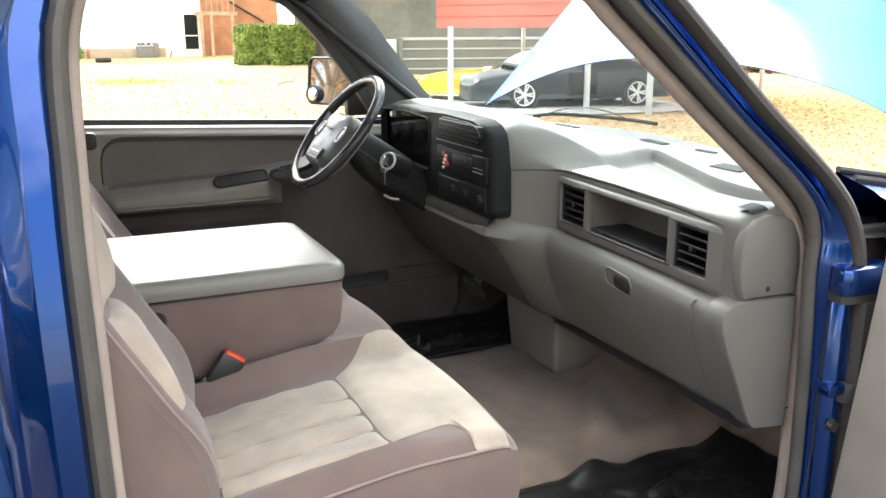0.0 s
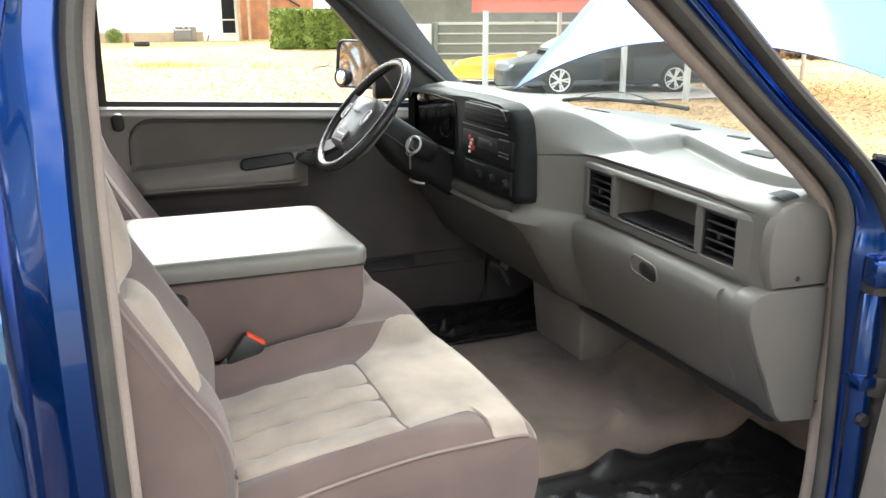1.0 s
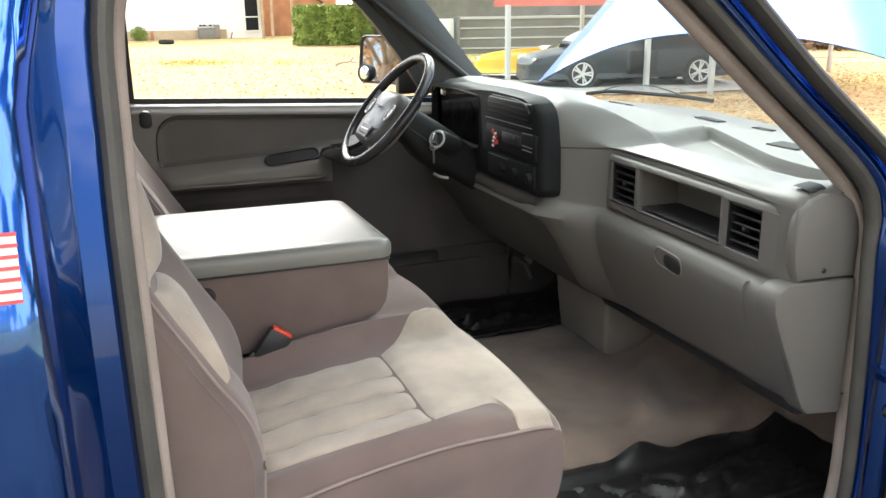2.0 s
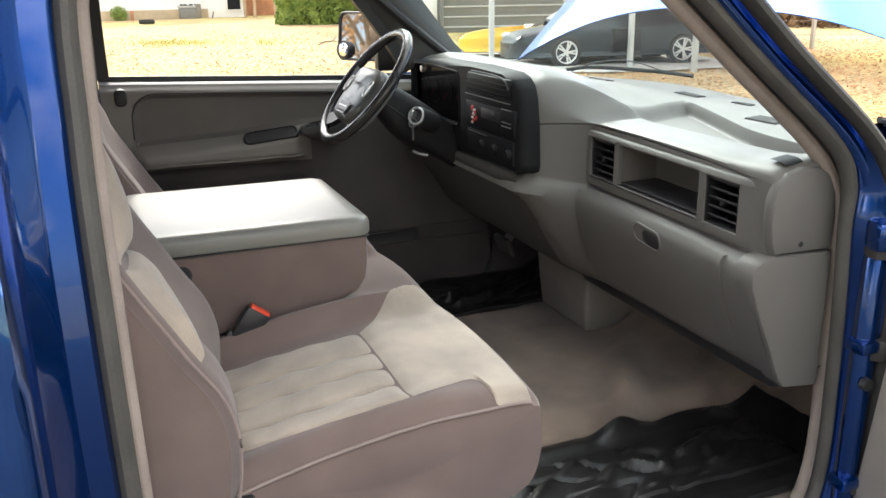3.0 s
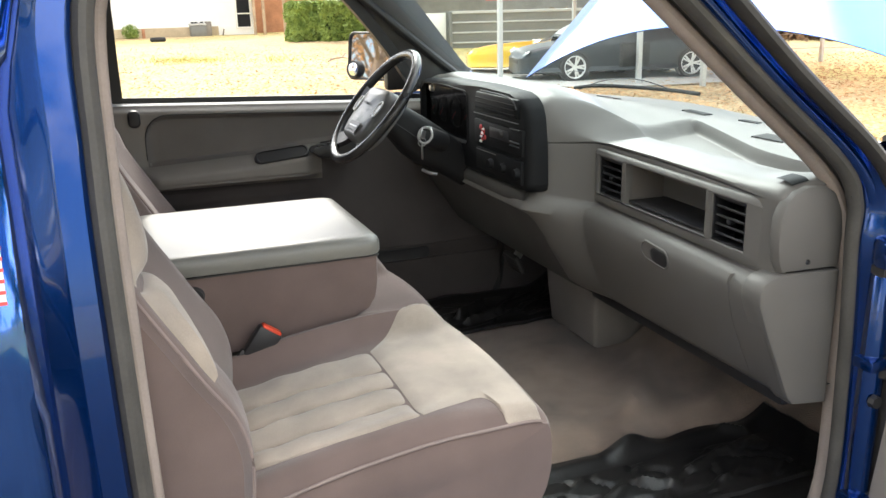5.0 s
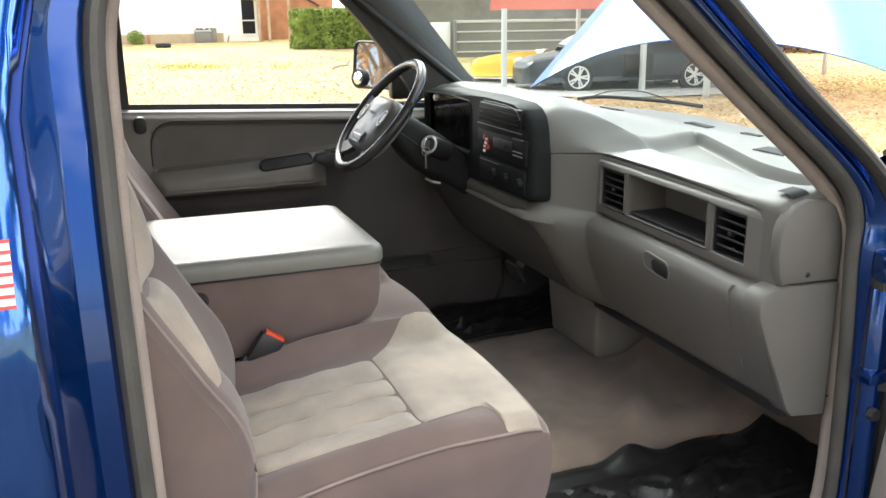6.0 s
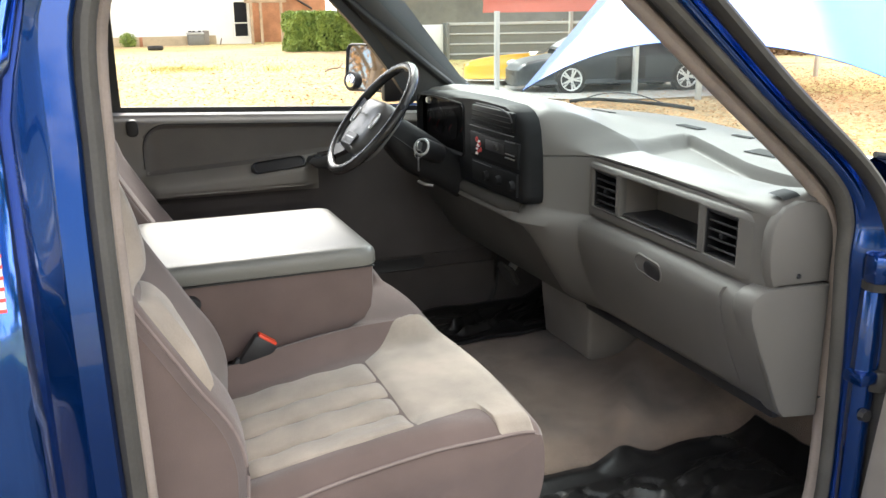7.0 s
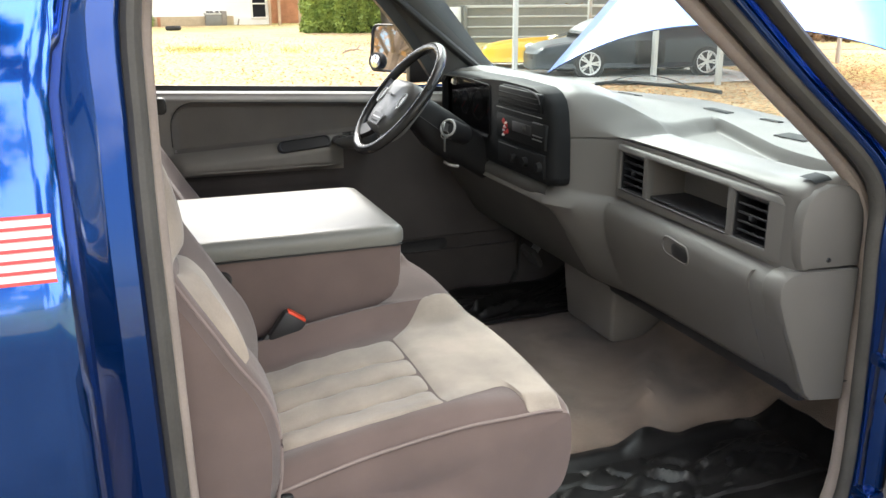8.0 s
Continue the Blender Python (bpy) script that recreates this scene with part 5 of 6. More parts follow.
# ---- driver door ----
def build_driver_door():
    d = thing("driver_door", (-0.3, 0.85, 0.47), label="closed driver door with grey trim and open window", category="car door")
    def belt(x):
        return 1.307 - 0.033 * (x + 0.91) / 0.72

    def rest_top(x):
        """Upper edge of the armrest, climbing towards the grip."""
        return straight_at([(-0.95, 1.102), (-0.84, 1.107), (-0.52, 1.122), (-0.34, 1.139), (-0.2, 1.152), (0.4, 1.155)], x)

    def inset_top(x, edge=-0.846, r=0.075):
        """Upper edge of the padded insert with its rounded rear corner."""
        q = max(0.0, r - max(0.0, x - edge))
        return belt(x) - 0.027 - (r - math.sqrt(max(0.0, r * r - q * q)))

    def card_y(x, z):
        arm = smooth01((x + 0.885) / 0.07) * (1 - smooth01((x + 0.365) / 0.085))
        za = rest_top(x)
        y = 0.800 + 0.024 * smooth01((z - belt(x) + 0.022) / 0.022)
        roll = smooth01((za + 0.016 - z) / 0.05) * smooth01((z - 1.030) / 0.024)
        y -= 0.058 * roll * arm
        y += 0.006 * math.exp(-((z - 1.056) / 0.004) ** 2) * arm
        y += 0.020 * smooth01((1.034 - z) / 0.02) * smooth01((z - 0.962) / 0.03) * arm
        y -= 0.034 * smooth01((0.980 - z) / 0.022) * smooth01((z - 0.90) / 0.05) * arm
        inside = smooth01((x + 0.846) / 0.020) * smooth01((inset_top(x) - z) / 0.016) * smooth01((z - za - 0.006) / 0.014)
        return y + 0.020 * inside
    xs = [-0.93 + 1.30 * i / 104 for i in range(105)]
    levels = [lerp(1.0, 0.0, k / 78) for k in range(79)]
    rows = [[Vector((x, card_y(x, z) + (0.012 if inset_top(x) - 0.02 > z > rest_top(x) + 0.02 and x > -0.835 else 0.0), z)) for z in [lerp(0.93, belt(x), q) for q in levels]] for x in xs]
    split = min(range(105), key=lambda k: abs(xs[k] + 0.287))
    under = min(range(79), key=lambda k: abs(lerp(0.93, 1.3, levels[k]) - 1.034))
    card = part("door_card", join(grid([r[:under + 1] for r in rows[:split + 1]]), grid([r[:24] for r in rows[split:]])), DOORCARD, d, "grey moulded door trim with padded armrest")
    # Ahead of the armrest the dark colour stands for shade from the dash.
    part("under_armrest", join(grid([r[under:] for r in rows[:split + 1]]), grid([r[23:] for r in rows[split:]])), CARPETSHADE, card, "dark carpet below the armrest, dash shade painted dark ahead of it")
    rows = []
    for x in [-0.8455 + 1.2 * k / 90 for k in range(91)]:
        lo, hi = rest_top(x) + 0.008, max(rest_top(x) + 0.010, inset_top(x) - 0.002)
        rows.append([Vector((x, card_y(x, z) - 0.0025, z)) for z in [lerp(lo, hi, q / 24) for q in range(25)]])
    part("padded_insert", grid(rows), DOORINS, card, "darker padded upper insert")
    low = [[Vector((x, y, z)) for z, y in ((0.932, 0.797), (0.86, 0.795), (0.752, 0.792), (0.748, 0.800), (0.70, 0.802), (0.696, 0.790), (0.6, 0.79), (0.55, 0.80), (0.48, 0.81))] for x in (-0.93, -0.6, -0.35, -0.2, -0.1, 0.0, 0.06, 0.12, 0.38)]
    part("lower_trim", grid(low), CARPETSHADE, card, "dark carpeted lower door trim")
    part("pocket_slot", grid([[Vector((-0.10 + a * g, yy, 0.722 + b * g)) for a, b in rrect(0.34, 0.040, 0.019, 5)] for g, yy in ((1.08, 0.7925), (1.0, 0.7890), (0.93, 0.7900))], close_v=True, caps=True), BLACK, card, "dark open map pocket slot")
    bs = [[Vector((x, y, 1.307 - 0.033 * (x + 0.91) / 0.72 + dz)) for y, dz in ((0.862, -0.004), (0.858, 0.006), (0.84, 0.005), (0.826, -0.003), (0.8195, -0.013), (0.819, -0.02))] for x in [-0.93 + 1.03 * k / 12 for k in range(13)]]
    part("belt_strip", grid(bs), SILLGLARE, card, "sill strip with sky light painted into its pale colour")
    part("window_seal", sweep([(x, 0.868, 1.307 - 0.033 * (x + 0.91) / 0.72 + 0.012) for x in (-0.93, -0.6, -0.3, -0.1, 0.1)], [(-0.008, -0.010), (0.008, -0.010), (0.008, 0.010), (-0.008, 0.010)]), BLACK, card)
    groove = [Vector((x, card_y(x, z) - 0.001, z)) for x, z in [(-0.847, rest_top(-0.847) + 0.03), (-0.847, 1.18), (-0.846, 1.205)] + [(q, inset_top(q) + 0.001) for q in [-0.844 + 0.01 * k for k in range(9)] + [-0.74, -0.6, -0.45, -0.3, -0.15]]]
    part("insert_seam", tube(groove, 0.0018, 6), DASHDK, card, "dark seam round the padded insert")
    tilt = Matrix.Translation((-0.43, 0.763, 1.124)) @ Matrix.Rotation(radians(-5), 4, "Y") @ Matrix.Rotation(radians(-38), 4, "X")
    cup = [[tilt @ Vector((a * g + 0.006 * b * 20 * 0.02, dy, b * g)) for a, b in rrect(0.172, 0.040, 0.018, 5)] for g, dy in ((1.06, 0.004), (1.02, -0.008), (0.97, -0.009), (0.93, -0.005))]
    part("pull_cup", grid(cup, close_v=True, caps=True), BLACK, card, "dark recessed door pull")
    part("switch_plate", prism([(-0.338, 1.128), (-0.325, 1.142), (-0.20, 1.158), (-0.185, 1.15), (-0.185, 1.108), (-0.21, 1.094), (-0.31, 1.108)], "y", 0.736, 0.80, 0.006), BLACK, card, "black window switch plate")
    for k in range(3):
        part("window_switch", box(-0.315 + 0.036 * k, -0.290 + 0.036 * k, 0.745, 0.765, 1.138 + 0.0045 * k, 1.150 + 0.0045 * k, 0.003), DASHDK, card)
    part("lock_button", grid([[Vector((-0.872 + a * g, yy, 1.268 + b * g)) for a, b in rrect(0.034, 0.05, 0.014, 4)] for g, yy in ((1.1, 0.803), (1.0, 0.791), (0.8, 0.788))], close_v=True, caps=True), DASHDK, card)
    # window frame
    fr = spline([(-0.915, 0.868, 1.32), (-0.915, 0.85, 1.52), (-0.905, 0.83, 1.66), (-0.82, 0.818, 1.71), (-0.5, 0.81, 1.72), (-0.28, 0.81, 1.70), (-0.17, 0.83, 1.62), (-0.03, 0.855, 1.46), (0.08, 0.868, 1.30)], 6)
    part("window_frame", sweep(fr, [(-0.018, -0.016), (0.018, -0.016), (0.018, 0.016), (-0.018, 0.016)], up=(0, 1, 0)), DASHDK, d, "dark window frame")
    skin = [[Vector((x, side_y(z) - 0.003, z)) for z in (0.45, 0.6, 0.8, 1.0, 1.15, 1.28)] for x in (-0.98, -0.6, -0.2, 0.2, 0.35)]
    part("door_skin", grid(skin), BLUE, d)


build_driver_door()


def build_mirror():
    m = thing("door_mirror", (0.0, 1.0, 1.30), label="boxy door mirror with round stick-on blind spot mirror", category="mirror")
    a, b = Vector((-0.062, 1.205, 0)), Vector((0.052, 1.02, 0))
    ax = (b - a).normalized()
    nrm = Vector((-0.85, -0.52, 0)).normalized()
    cen = (a + b) / 2 + Vector((0, 0, 1.405))
    fm = Matrix.Translation(cen) @ Matrix((tuple(ax) + (0,), (0, 0, 1, 0), tuple(nrm) + (0,), (0, 0, 0, 1))).transposed() @ Matrix.Rotation(radians(-7), 4, "X")
    def ring_at(w, h, r, d):
        return [fm @ Vector((u, v, d)) for u, v in rrect(w, h, r, 5)]
    part("housing", grid([ring_at(0.18, 0.13, 0.03, -0.10), ring_at(0.225, 0.168, 0.03, -0.05), ring_at(0.235, 0.178, 0.03, 0.004), ring_at(0.228, 0.171, 0.027, 0.008), ring_at(0.218, 0.161, 0.024, 0.006), ring_at(0.216, 0.159, 0.024, -0.004)], close_v=True), BLACK, m, "black plastic mirror housing")
    g = ring_at(0.217, 0.160, 0.024, 0.0)
    bm = bmesh.new()
    bm.faces.new([bm.verts.new(p) for p in g])
    part("mirror_glass", bm, MIRROR, m, "clear mirror glass", smooth=False)
    spot = fm @ Matrix.Translation((-0.080, -0.050, 0.001))
    rim = part("blind_spot_mirror", lathe([(0.025, 0.016), (0.027, 0.018), (0.031, 0.017), (0.033, 0.012), (0.033, 0.0)], 22, spot), BLACK, m, "small round convex mirror in a black rim")
    part("convex_glass", lathe([(0.001, 0.019), (0.012, 0.0182), (0.020, 0.0166), (0.026, 0.0145)], 22, spot), CHROME, rim)
    part("mirror_arm", tube([(0.05, 0.99, 1.335), (0.03, 1.05, 1.345), (0.03, 1.10, 1.36)], 0.02, 8), BLACK, m)
    part("mirror_foot", box(0.0, 0.11, 0.955, 1.0, 1.29, 1.38, 0.012), BLACK, m)


build_mirror()


# ---- open passenger door ----
def build_passenger_door():
    d = thing("passenger_door", (0.42, -1.0, 0.47), label="open passenger door with grey trim panel", category="car door")
    hinge, ang = Vector((0.436, -0.945, 0)), radians(-80)
    m = Matrix.Translation(hinge) @ Matrix.Rotation(ang, 4, "Z")
    # local x along the door from the hinge, the inner face towards the cab
    def leaned(bm):
        """The door follows the body side, tucked in towards the sill."""
        for q in bm.verts:
            q.co.y += -0.023 + 0.10 * (1.12 - q.co.z)
        return bm

    def bx(a, b2, y0, y1, *z, **k):
        return leaned(box(a, b2, -y1, -y0, *z, m=m, **k))
    part("door_shell", bx(0.13, 1.12, -0.05, 0.055, 0.46, 1.27, bevel=0.02), BLUE, d)
    card = part("door_card", bx(0.0, 1.08, -0.02, 0.085, 0.50, 1.255, bevel=0.015), GREYPL, d, "grey moulded inner trim")
    part("armrest", bx(0.28, 0.85, 0.08, 0.14, 1.00, 1.08, bevel=0.02), GREYPL, card)
    part("marker_lamp", bx(-0.012, 0.004, 0.02, 0.045, 1.035, 1.043, bevel=0.002), AMBER, card, "small amber door lamp")
    # round speaker grille of fine slanting ribs
    gx, gz, gr = 0.20, 0.655, 0.125
    def disc(r, y):
        return [m @ Vector((gx + r * math.cos(a), -y, gz + r * math.sin(a))) for a in [2 * math.pi * k / 40 for k in range(40)]]
    part("speaker_grille", leaned(grid([disc(gr, 0.084), disc(gr, 0.090), disc(gr - 0.008, 0.092), disc(gr - 0.010, 0.088), disc(0.01, 0.0878)], close_v=True, caps=True)), GREYPL, card)
    for k in range(19):
        o = -gr + 0.018 + k * (2 * gr - 0.036) / 18
        h = math.sqrt(max(0.0, (gr - 0.011) ** 2 - o * o))
        rib = box(-h, h, -0.0945, -0.088, -0.0028, 0.0028, 0.001, 1, m @ Matrix.Translation((gx, 0, gz)) @ Matrix.Rotation(radians(-35), 4, "Y") @ Matrix.Translation((0, 0, o)))
        part("grille_rib", leaned(rib), GREYPL, card)
    fr = [m @ Vector(p) for p in ((0.08, 0.0, 1.27), (0.28, -0.0, 1.45), (0.50, -0.06, 1.66), (0.62, -0.08, 1.71), (0.95, -0.09, 1.72), (1.06, -0.08, 1.68), (1.10, 0.0, 1.27))]
    part("window_frame", sweep(spline(fr, 5), [(-0.02, -0.018), (0.02, -0.018), (0.02, 0.018), (-0.02, 0.018)], up=(0, 1, 0)), RUBBER, d)


build_passenger_door()


# ---- floor mats and lower fittings ----
# raised folds of the mat: from, to, height
MAT_FOLDS = [(0.09, 0.53, 0.21, 0.60, 0.035), (0.11, 0.49, 0.24, 0.52, 0.022), (0.20, 0.46, 0.30, 0.50, 0.014), (0.215, -0.586, 0.34, -0.545, 0.014), (0.074, -0.588, 0.141, -0.634, 0.013), (0.25, -0.646, 0.258, -0.648, 0.012), (0.40, -0.46, 0.44, -0.48, 0.016)]


def build_mat(name, x0, x1, y0, y1, label):
    rows = []
    nx, ny = 110, 72
    for i in range(nx + 1):
        x = lerp(x0, x1, i / nx)
        row = []
        for j in range(ny + 1):
            y = lerp(y0, y1, j / ny)
            e = min(i, nx - i, j * 0.65, (ny - j) * 0.65) * 0.46
            rim = 0.006 * math.exp(-((e - 2) / 1.3) ** 2)
            ribs = 0.007 * smooth01(abs(noise.noise(Vector((x * 9, y * 14, 9)))) * 9) if e > 5 else 0.0
            wav = 0.018 * noise.noise(Vector((x * 6, y * 6, 3)))
            ribs += 0.006 * math.exp(-((math.fmod(abs(0.7 * x - y) * 9 + 0.3 * noise.noise(Vector((x * 5, y * 5, 2))), 1.0) - 0.5) / 0.10) ** 2) if e > 6 else 0.0
            for ax, ay, bx, by, up in MAT_FOLDS:
                t = max(0.0, min(1.0, ((x - ax) * (bx - ax) + (y - ay) * (by - ay)) / ((bx - ax) ** 2 + (by - ay) ** 2)))
                ribs += up * math.exp(-(((x - lerp(ax, bx, t)) ** 2 + (y - lerp(ay, by, t)) ** 2) / 0.011 ** 2))
            row.append(Vector((x, y, floor_z(x, y) + 0.012 + rim + ribs + abs(wav) - (0.01 if e == 0 else 0))))
        rows.append(row)
    return solo(name, grid(rows), MAT, label=label, category="floor mat")


build_mat("floor_mat", -0.50, 0.56, -0.785, -0.425, "black moulded rubber floor mat on the carpet")
build_mat("floor_mat", -0.15, 0.66, 0.405, 0.785, "black rubber floor mat below the pedals")


def build_lower():
    h = thing("floor_duct", (0.40, 0.13, 0.66), label="grey plastic heater housing under the dash", category="heater duct")
    rows = []
    for z, x0, x1, y0, y1 in ((0.56, 0.365, 0.55, 0.085, 0.345), (0.575, 0.350, 0.55, 0.072, 0.357), (0.68, 0.338, 0.55, 0.055, 0.360), (0.80, 0.33, 0.55, 0.03, 0.365), (0.90, 0.34, 0.55, 0.0, 0.37)):
        rows.append([Vector(((x0 + x1) / 2 + a, (y0 + y1) / 2 + b, z)) for a, b in rrect(x1 - x0, y1 - y0, 0.014, 3)])
    part("housing", grid(rows, close_v=True, caps=True), GREYPL, h)
    part("bracket", box(0.315, 0.33, -0.02, 0.0, 0.79, 0.85, 0.004), STEEL, h)
    u = thing("blower_housing", (0.42, -0.1, 0.8), label="black blower housing and cable under the dash", category="heater duct")
    part("drum", lathe([(0.001, 0.06), (0.07, 0.06), (0.085, 0.05), (0.085, -0.05), (0.001, -0.06)], 20, Matrix.Translation((0.42, -0.36, 0.80))), BLACK, u)
    part("box", box(0.36, 0.5, -0.20, 0.02, 0.765, 0.85, 0.012), BLACK, u)
    part("cable", tube(spline([(0.34, 0.02, 0.80), (0.33, -0.06, 0.765), (0.345, -0.14, 0.775), (0.36, -0.22, 0.80)], 6), 0.006), BLACK, u)
    p = thing("brake_pedal", (0.30, 0.50, 0.70), label="black brake pedal with a ribbed rubber pad", category="pedal")
    tilt = Matrix.Translation((0.285, 0.50, 0.735)) @ Matrix.Rotation(radians(-28), 4, "Y")
    pad = part("pad", box(-0.010, 0.010, -0.050, 0.050, -0.035, 0.035, 0.008, 2, tilt), RUBBER, p)
    for k in range(5):
        part("tread", box(-0.014, -0.008, -0.044, 0.044, -0.028 + k * 0.0125, -0.023 + k * 0.0125, 0.001, 1, tilt), RUBBER, pad)
    part("arm", sweep([(0.295, 0.50, 0.75), (0.35, 0.50, 0.84), (0.40, 0.50, 0.98)], [(-0.006, -0.014), (0.006, -0.014), (0.006, 0.014), (-0.006, 0.014)]), STEEL, p)
    a = thing("accelerator_pedal", (0.50, 0.40, 0.60), label="narrow black accelerator pedal on a steel rod", category="pedal")
    tilt = Matrix.Translation((0.47, 0.405, 0.665)) @ Matrix.Rotation(radians(-30), 4, "Y")
    part("pad", box(-0.006, 0.006, -0.022, 0.022, -0.05, 0.05, 0.005, 2, tilt), BLACK, a)
    part("rod", tube(spline([(0.49, 0.405, 0.70), (0.53, 0.41, 0.77), (0.60, 0.42, 0.82)], 4), 0.006), STEEL, a)


build_lower()


# ---- unseen dark ground under the truck, added to cut bounce light ----
solo("driveway", grid([[Vector((x, y, ground_z(x, y) + 0.012)) for y in [-9 + 0.5 * j for j in range(21)]] for x in [-14 + 0.5 * i for i in range(35)]]), DARKGROUND, label="unseen dark ground added under the truck to cut bounce light", category="driveway", kind="structure")


# ---- concrete pad under the carport ----
pad_m = Matrix.Translation((11.6, 17.6, 0)) @ Matrix.Rotation(radians(168.5), 4, "Z")
solo("pavement", grid([[(lambda p: Vector((p.x, p.y, ground_z(p.x, p.y) + 0.035)))(pad_m @ Vector((a, b, 0))) for b in [-3.2 + 0.4 * j for j in range(17)]] for a in [-2.6 + 0.4 * i for i in range(20)]]), CONCRETE, label="pale concrete parking pad below the carport", category="pavement", kind="structure")


# ---- outside: parked cars ----
def build_car(name, paint, label, base, yaw, wheelbase=3.0, w=1.86, h=1.45, r=0.36, plain=False, nose=0.0, cab=0.0):
    c = thing(name, base, label=label, category="car")
    m = Matrix.Translation(base) @ Matrix.Rotation(yaw, 4, "Z")
    # stations along the car: x, half width, belt height, roof height, roof half width
    st = [(-wheelbase / 2 - 0.98, 0.80, 0.70, 0.72, 0.62), (-wheelbase / 2 - 0.90, 0.90, 0.90, 0.93, 0.68), (-wheelbase / 2 - 0.55, 0.93, 0.98, 1.02, 0.66), (-wheelbase / 2 - 0.05, 0.94, 1.00, 1.16 * h / 1.45, 0.60), (-wheelbase / 2 + 0.55, 0.94, 0.98, h - 0.04, 0.57), (-0.15, 0.94, 0.96, h, 0.58), (0.30, 0.94, 0.95, h - 0.06, 0.60), (0.85, 0.94, 0.93, 1.10 * h / 1.45, 0.66), (wheelbase / 2 - 0.35, 0.94, 0.90, 0.97 * h / 1.45, 0.72), (wheelbase / 2 + 0.2, 0.94, 0.86, 0.91 * h / 1.45, 0.70), (wheelbase / 2 + 0.55, 0.90, 0.79, 0.84 * h / 1.45, 0.66), (wheelbase / 2 + 0.80, 0.81, 0.70, 0.745 * h / 1.45, 0.58), (wheelbase / 2 + 0.93, 0.66, 0.58, 0.62, 0.46), (wheelbase / 2 + 0.985, 0.44, 0.50, 0.52, 0.30), (wheelbase / 2 + 1.0, 0.2, 0.45, 0.46, 0.14)]
    st = [(q[0] + (cab * (1.0 if 0.1 < q[0] < 0.9 else 0.35 if 0.9 <= q[0] < 1.3 else 0.5 if -0.3 < q[0] <= 0.1 else 0.0)), *q[1:]) for q in st]
    st = [(q[0] + nose * smooth01((q[0] - wheelbase / 2) / 0.9), *q[1:]) for q in st]
    rows = []
    def station(k):
        a = min(int(k), len(st) - 2)
        t = k - a
        q = [st[max(0, min(len(st) - 1, a + o))] for o in (-1, 0, 1, 2)]
        return [0.5 * (2 * v + (w2 - u) * t + (2 * u - 5 * v + 4 * w2 - z) * t * t + (3 * v - u - 3 * w2 + z) * t ** 3) for u, v, w2, z in zip(*q)]
    for i in range(61):
        x, hw, zb, zr, rw = station(i / 60 * (len(st) - 1))
        hw *= w / 1.86
        if plain:
            zb, zr = zb * 0.94, zr * 0.97
        half = [(hw * 0.9, 0.22), (hw * 0.99, 0.36), (hw, 0.58), (hw * 0.985, zb * 0.86), (hw * 0.93, zb), (lerp(hw * 0.92, rw, 0.55), lerp(zb, zr, 0.55)), (rw, lerp(zb, zr, 0.95)), (rw * 0.7, zr)]
        loop = spline([(0, s * y, z) for s, y, z in [(1, *q) for q in half] + [(-1, *q) for q in reversed(half)]], 3, closed=True)
        rows.append([m @ Vector((x, p.y, p.z)) for p in loop])
    body = part("body", grid(rows, close_v=True, caps=True), paint, c)
    for x in (-wheelbase / 2, wheelbase / 2):
        for s in (-1, 1):
            p = m @ Vector((x, s * (w / 2 - 0.10), r))
            mm = Matrix.Translation(p) @ Matrix.Rotation(yaw, 4, "Z")
            arch = lathe([(r * 1.14, -0.02), (r * 1.14, 0.06), (0.001, 0.06)], 24, mm @ Matrix.Rotation(radians(90) * -s, 4, "X") @ Matrix.Translation((0, 0, 0.055)))
            part("wheel_arch", arch, BLACK, body)
            wheel_at(c, mm, r, 0.24, -s)
    # glasshouse, lamps, grille and trim
    def quad(*p, t=0.0):
        bm = bmesh.new()
        bm.faces.new([bm.verts.new(m @ Vector(q)) for q in p])
        return bm
    for s in (-1, 1):
        if plain:
            part("bumper_slot", box(wheelbase / 2 + 0.90 + nose, wheelbase / 2 + 0.975 + nose, s * 0.14, s * 0.46, 0.40, 0.46, 0.02, 2, m), BLACK, body)
            continue
        lamp = Matrix.Translation(m @ Vector((wheelbase / 2 + 0.80 + nose, s * 0.66, 0.66))) @ Matrix.Rotation(yaw, 4, "Z") @ Matrix.Rotation(radians(-35 * s), 4, "Z")
        part("headlight", lathe([(0.001, 0.5), (0.5, 0.42), (0.85, 0.2), (1.0, 0.0)], 18, lamp @ Matrix.Translation((-0.06, 0, 0.035)) @ Matrix.Rotation(radians(62), 4, "Y") @ Matrix.Diagonal((0.085, 0.20, 0.11, 1))), LAMPGLASS, body, "clear headlight")
        part("door_mirror", box(-0.06, 0.06, -0.09, 0.09, -0.05, 0.05, 0.02, 2, Matrix.Translation(m @ Vector((0.70 + cab, s * 1.0, 1.0)))), paint, body)
    part("windscreen", quad((0.92 + cab, -0.66, 1.05 * h / 1.45), (0.92 + cab, 0.66, 1.05 * h / 1.45), (0.36 + cab, 0.56, h - 0.08), (0.36 + cab, -0.56, h - 0.08)), DARKWIN, body)
    if plain:
        return c, m
    part("grille", box(wheelbase / 2 + 0.93 + nose, wheelbase / 2 + 1.0 + nose, -0.42, 0.42, 0.44, 0.58, 0.02, 2, m), BLACK, body)
    part("lower_intake", box(wheelbase / 2 + 0.90 + nose, wheelbase / 2 + 0.985 + nose, -0.5, 0.5, 0.26, 0.36, 0.02, 2, m), BLACK, body)
    return c, m


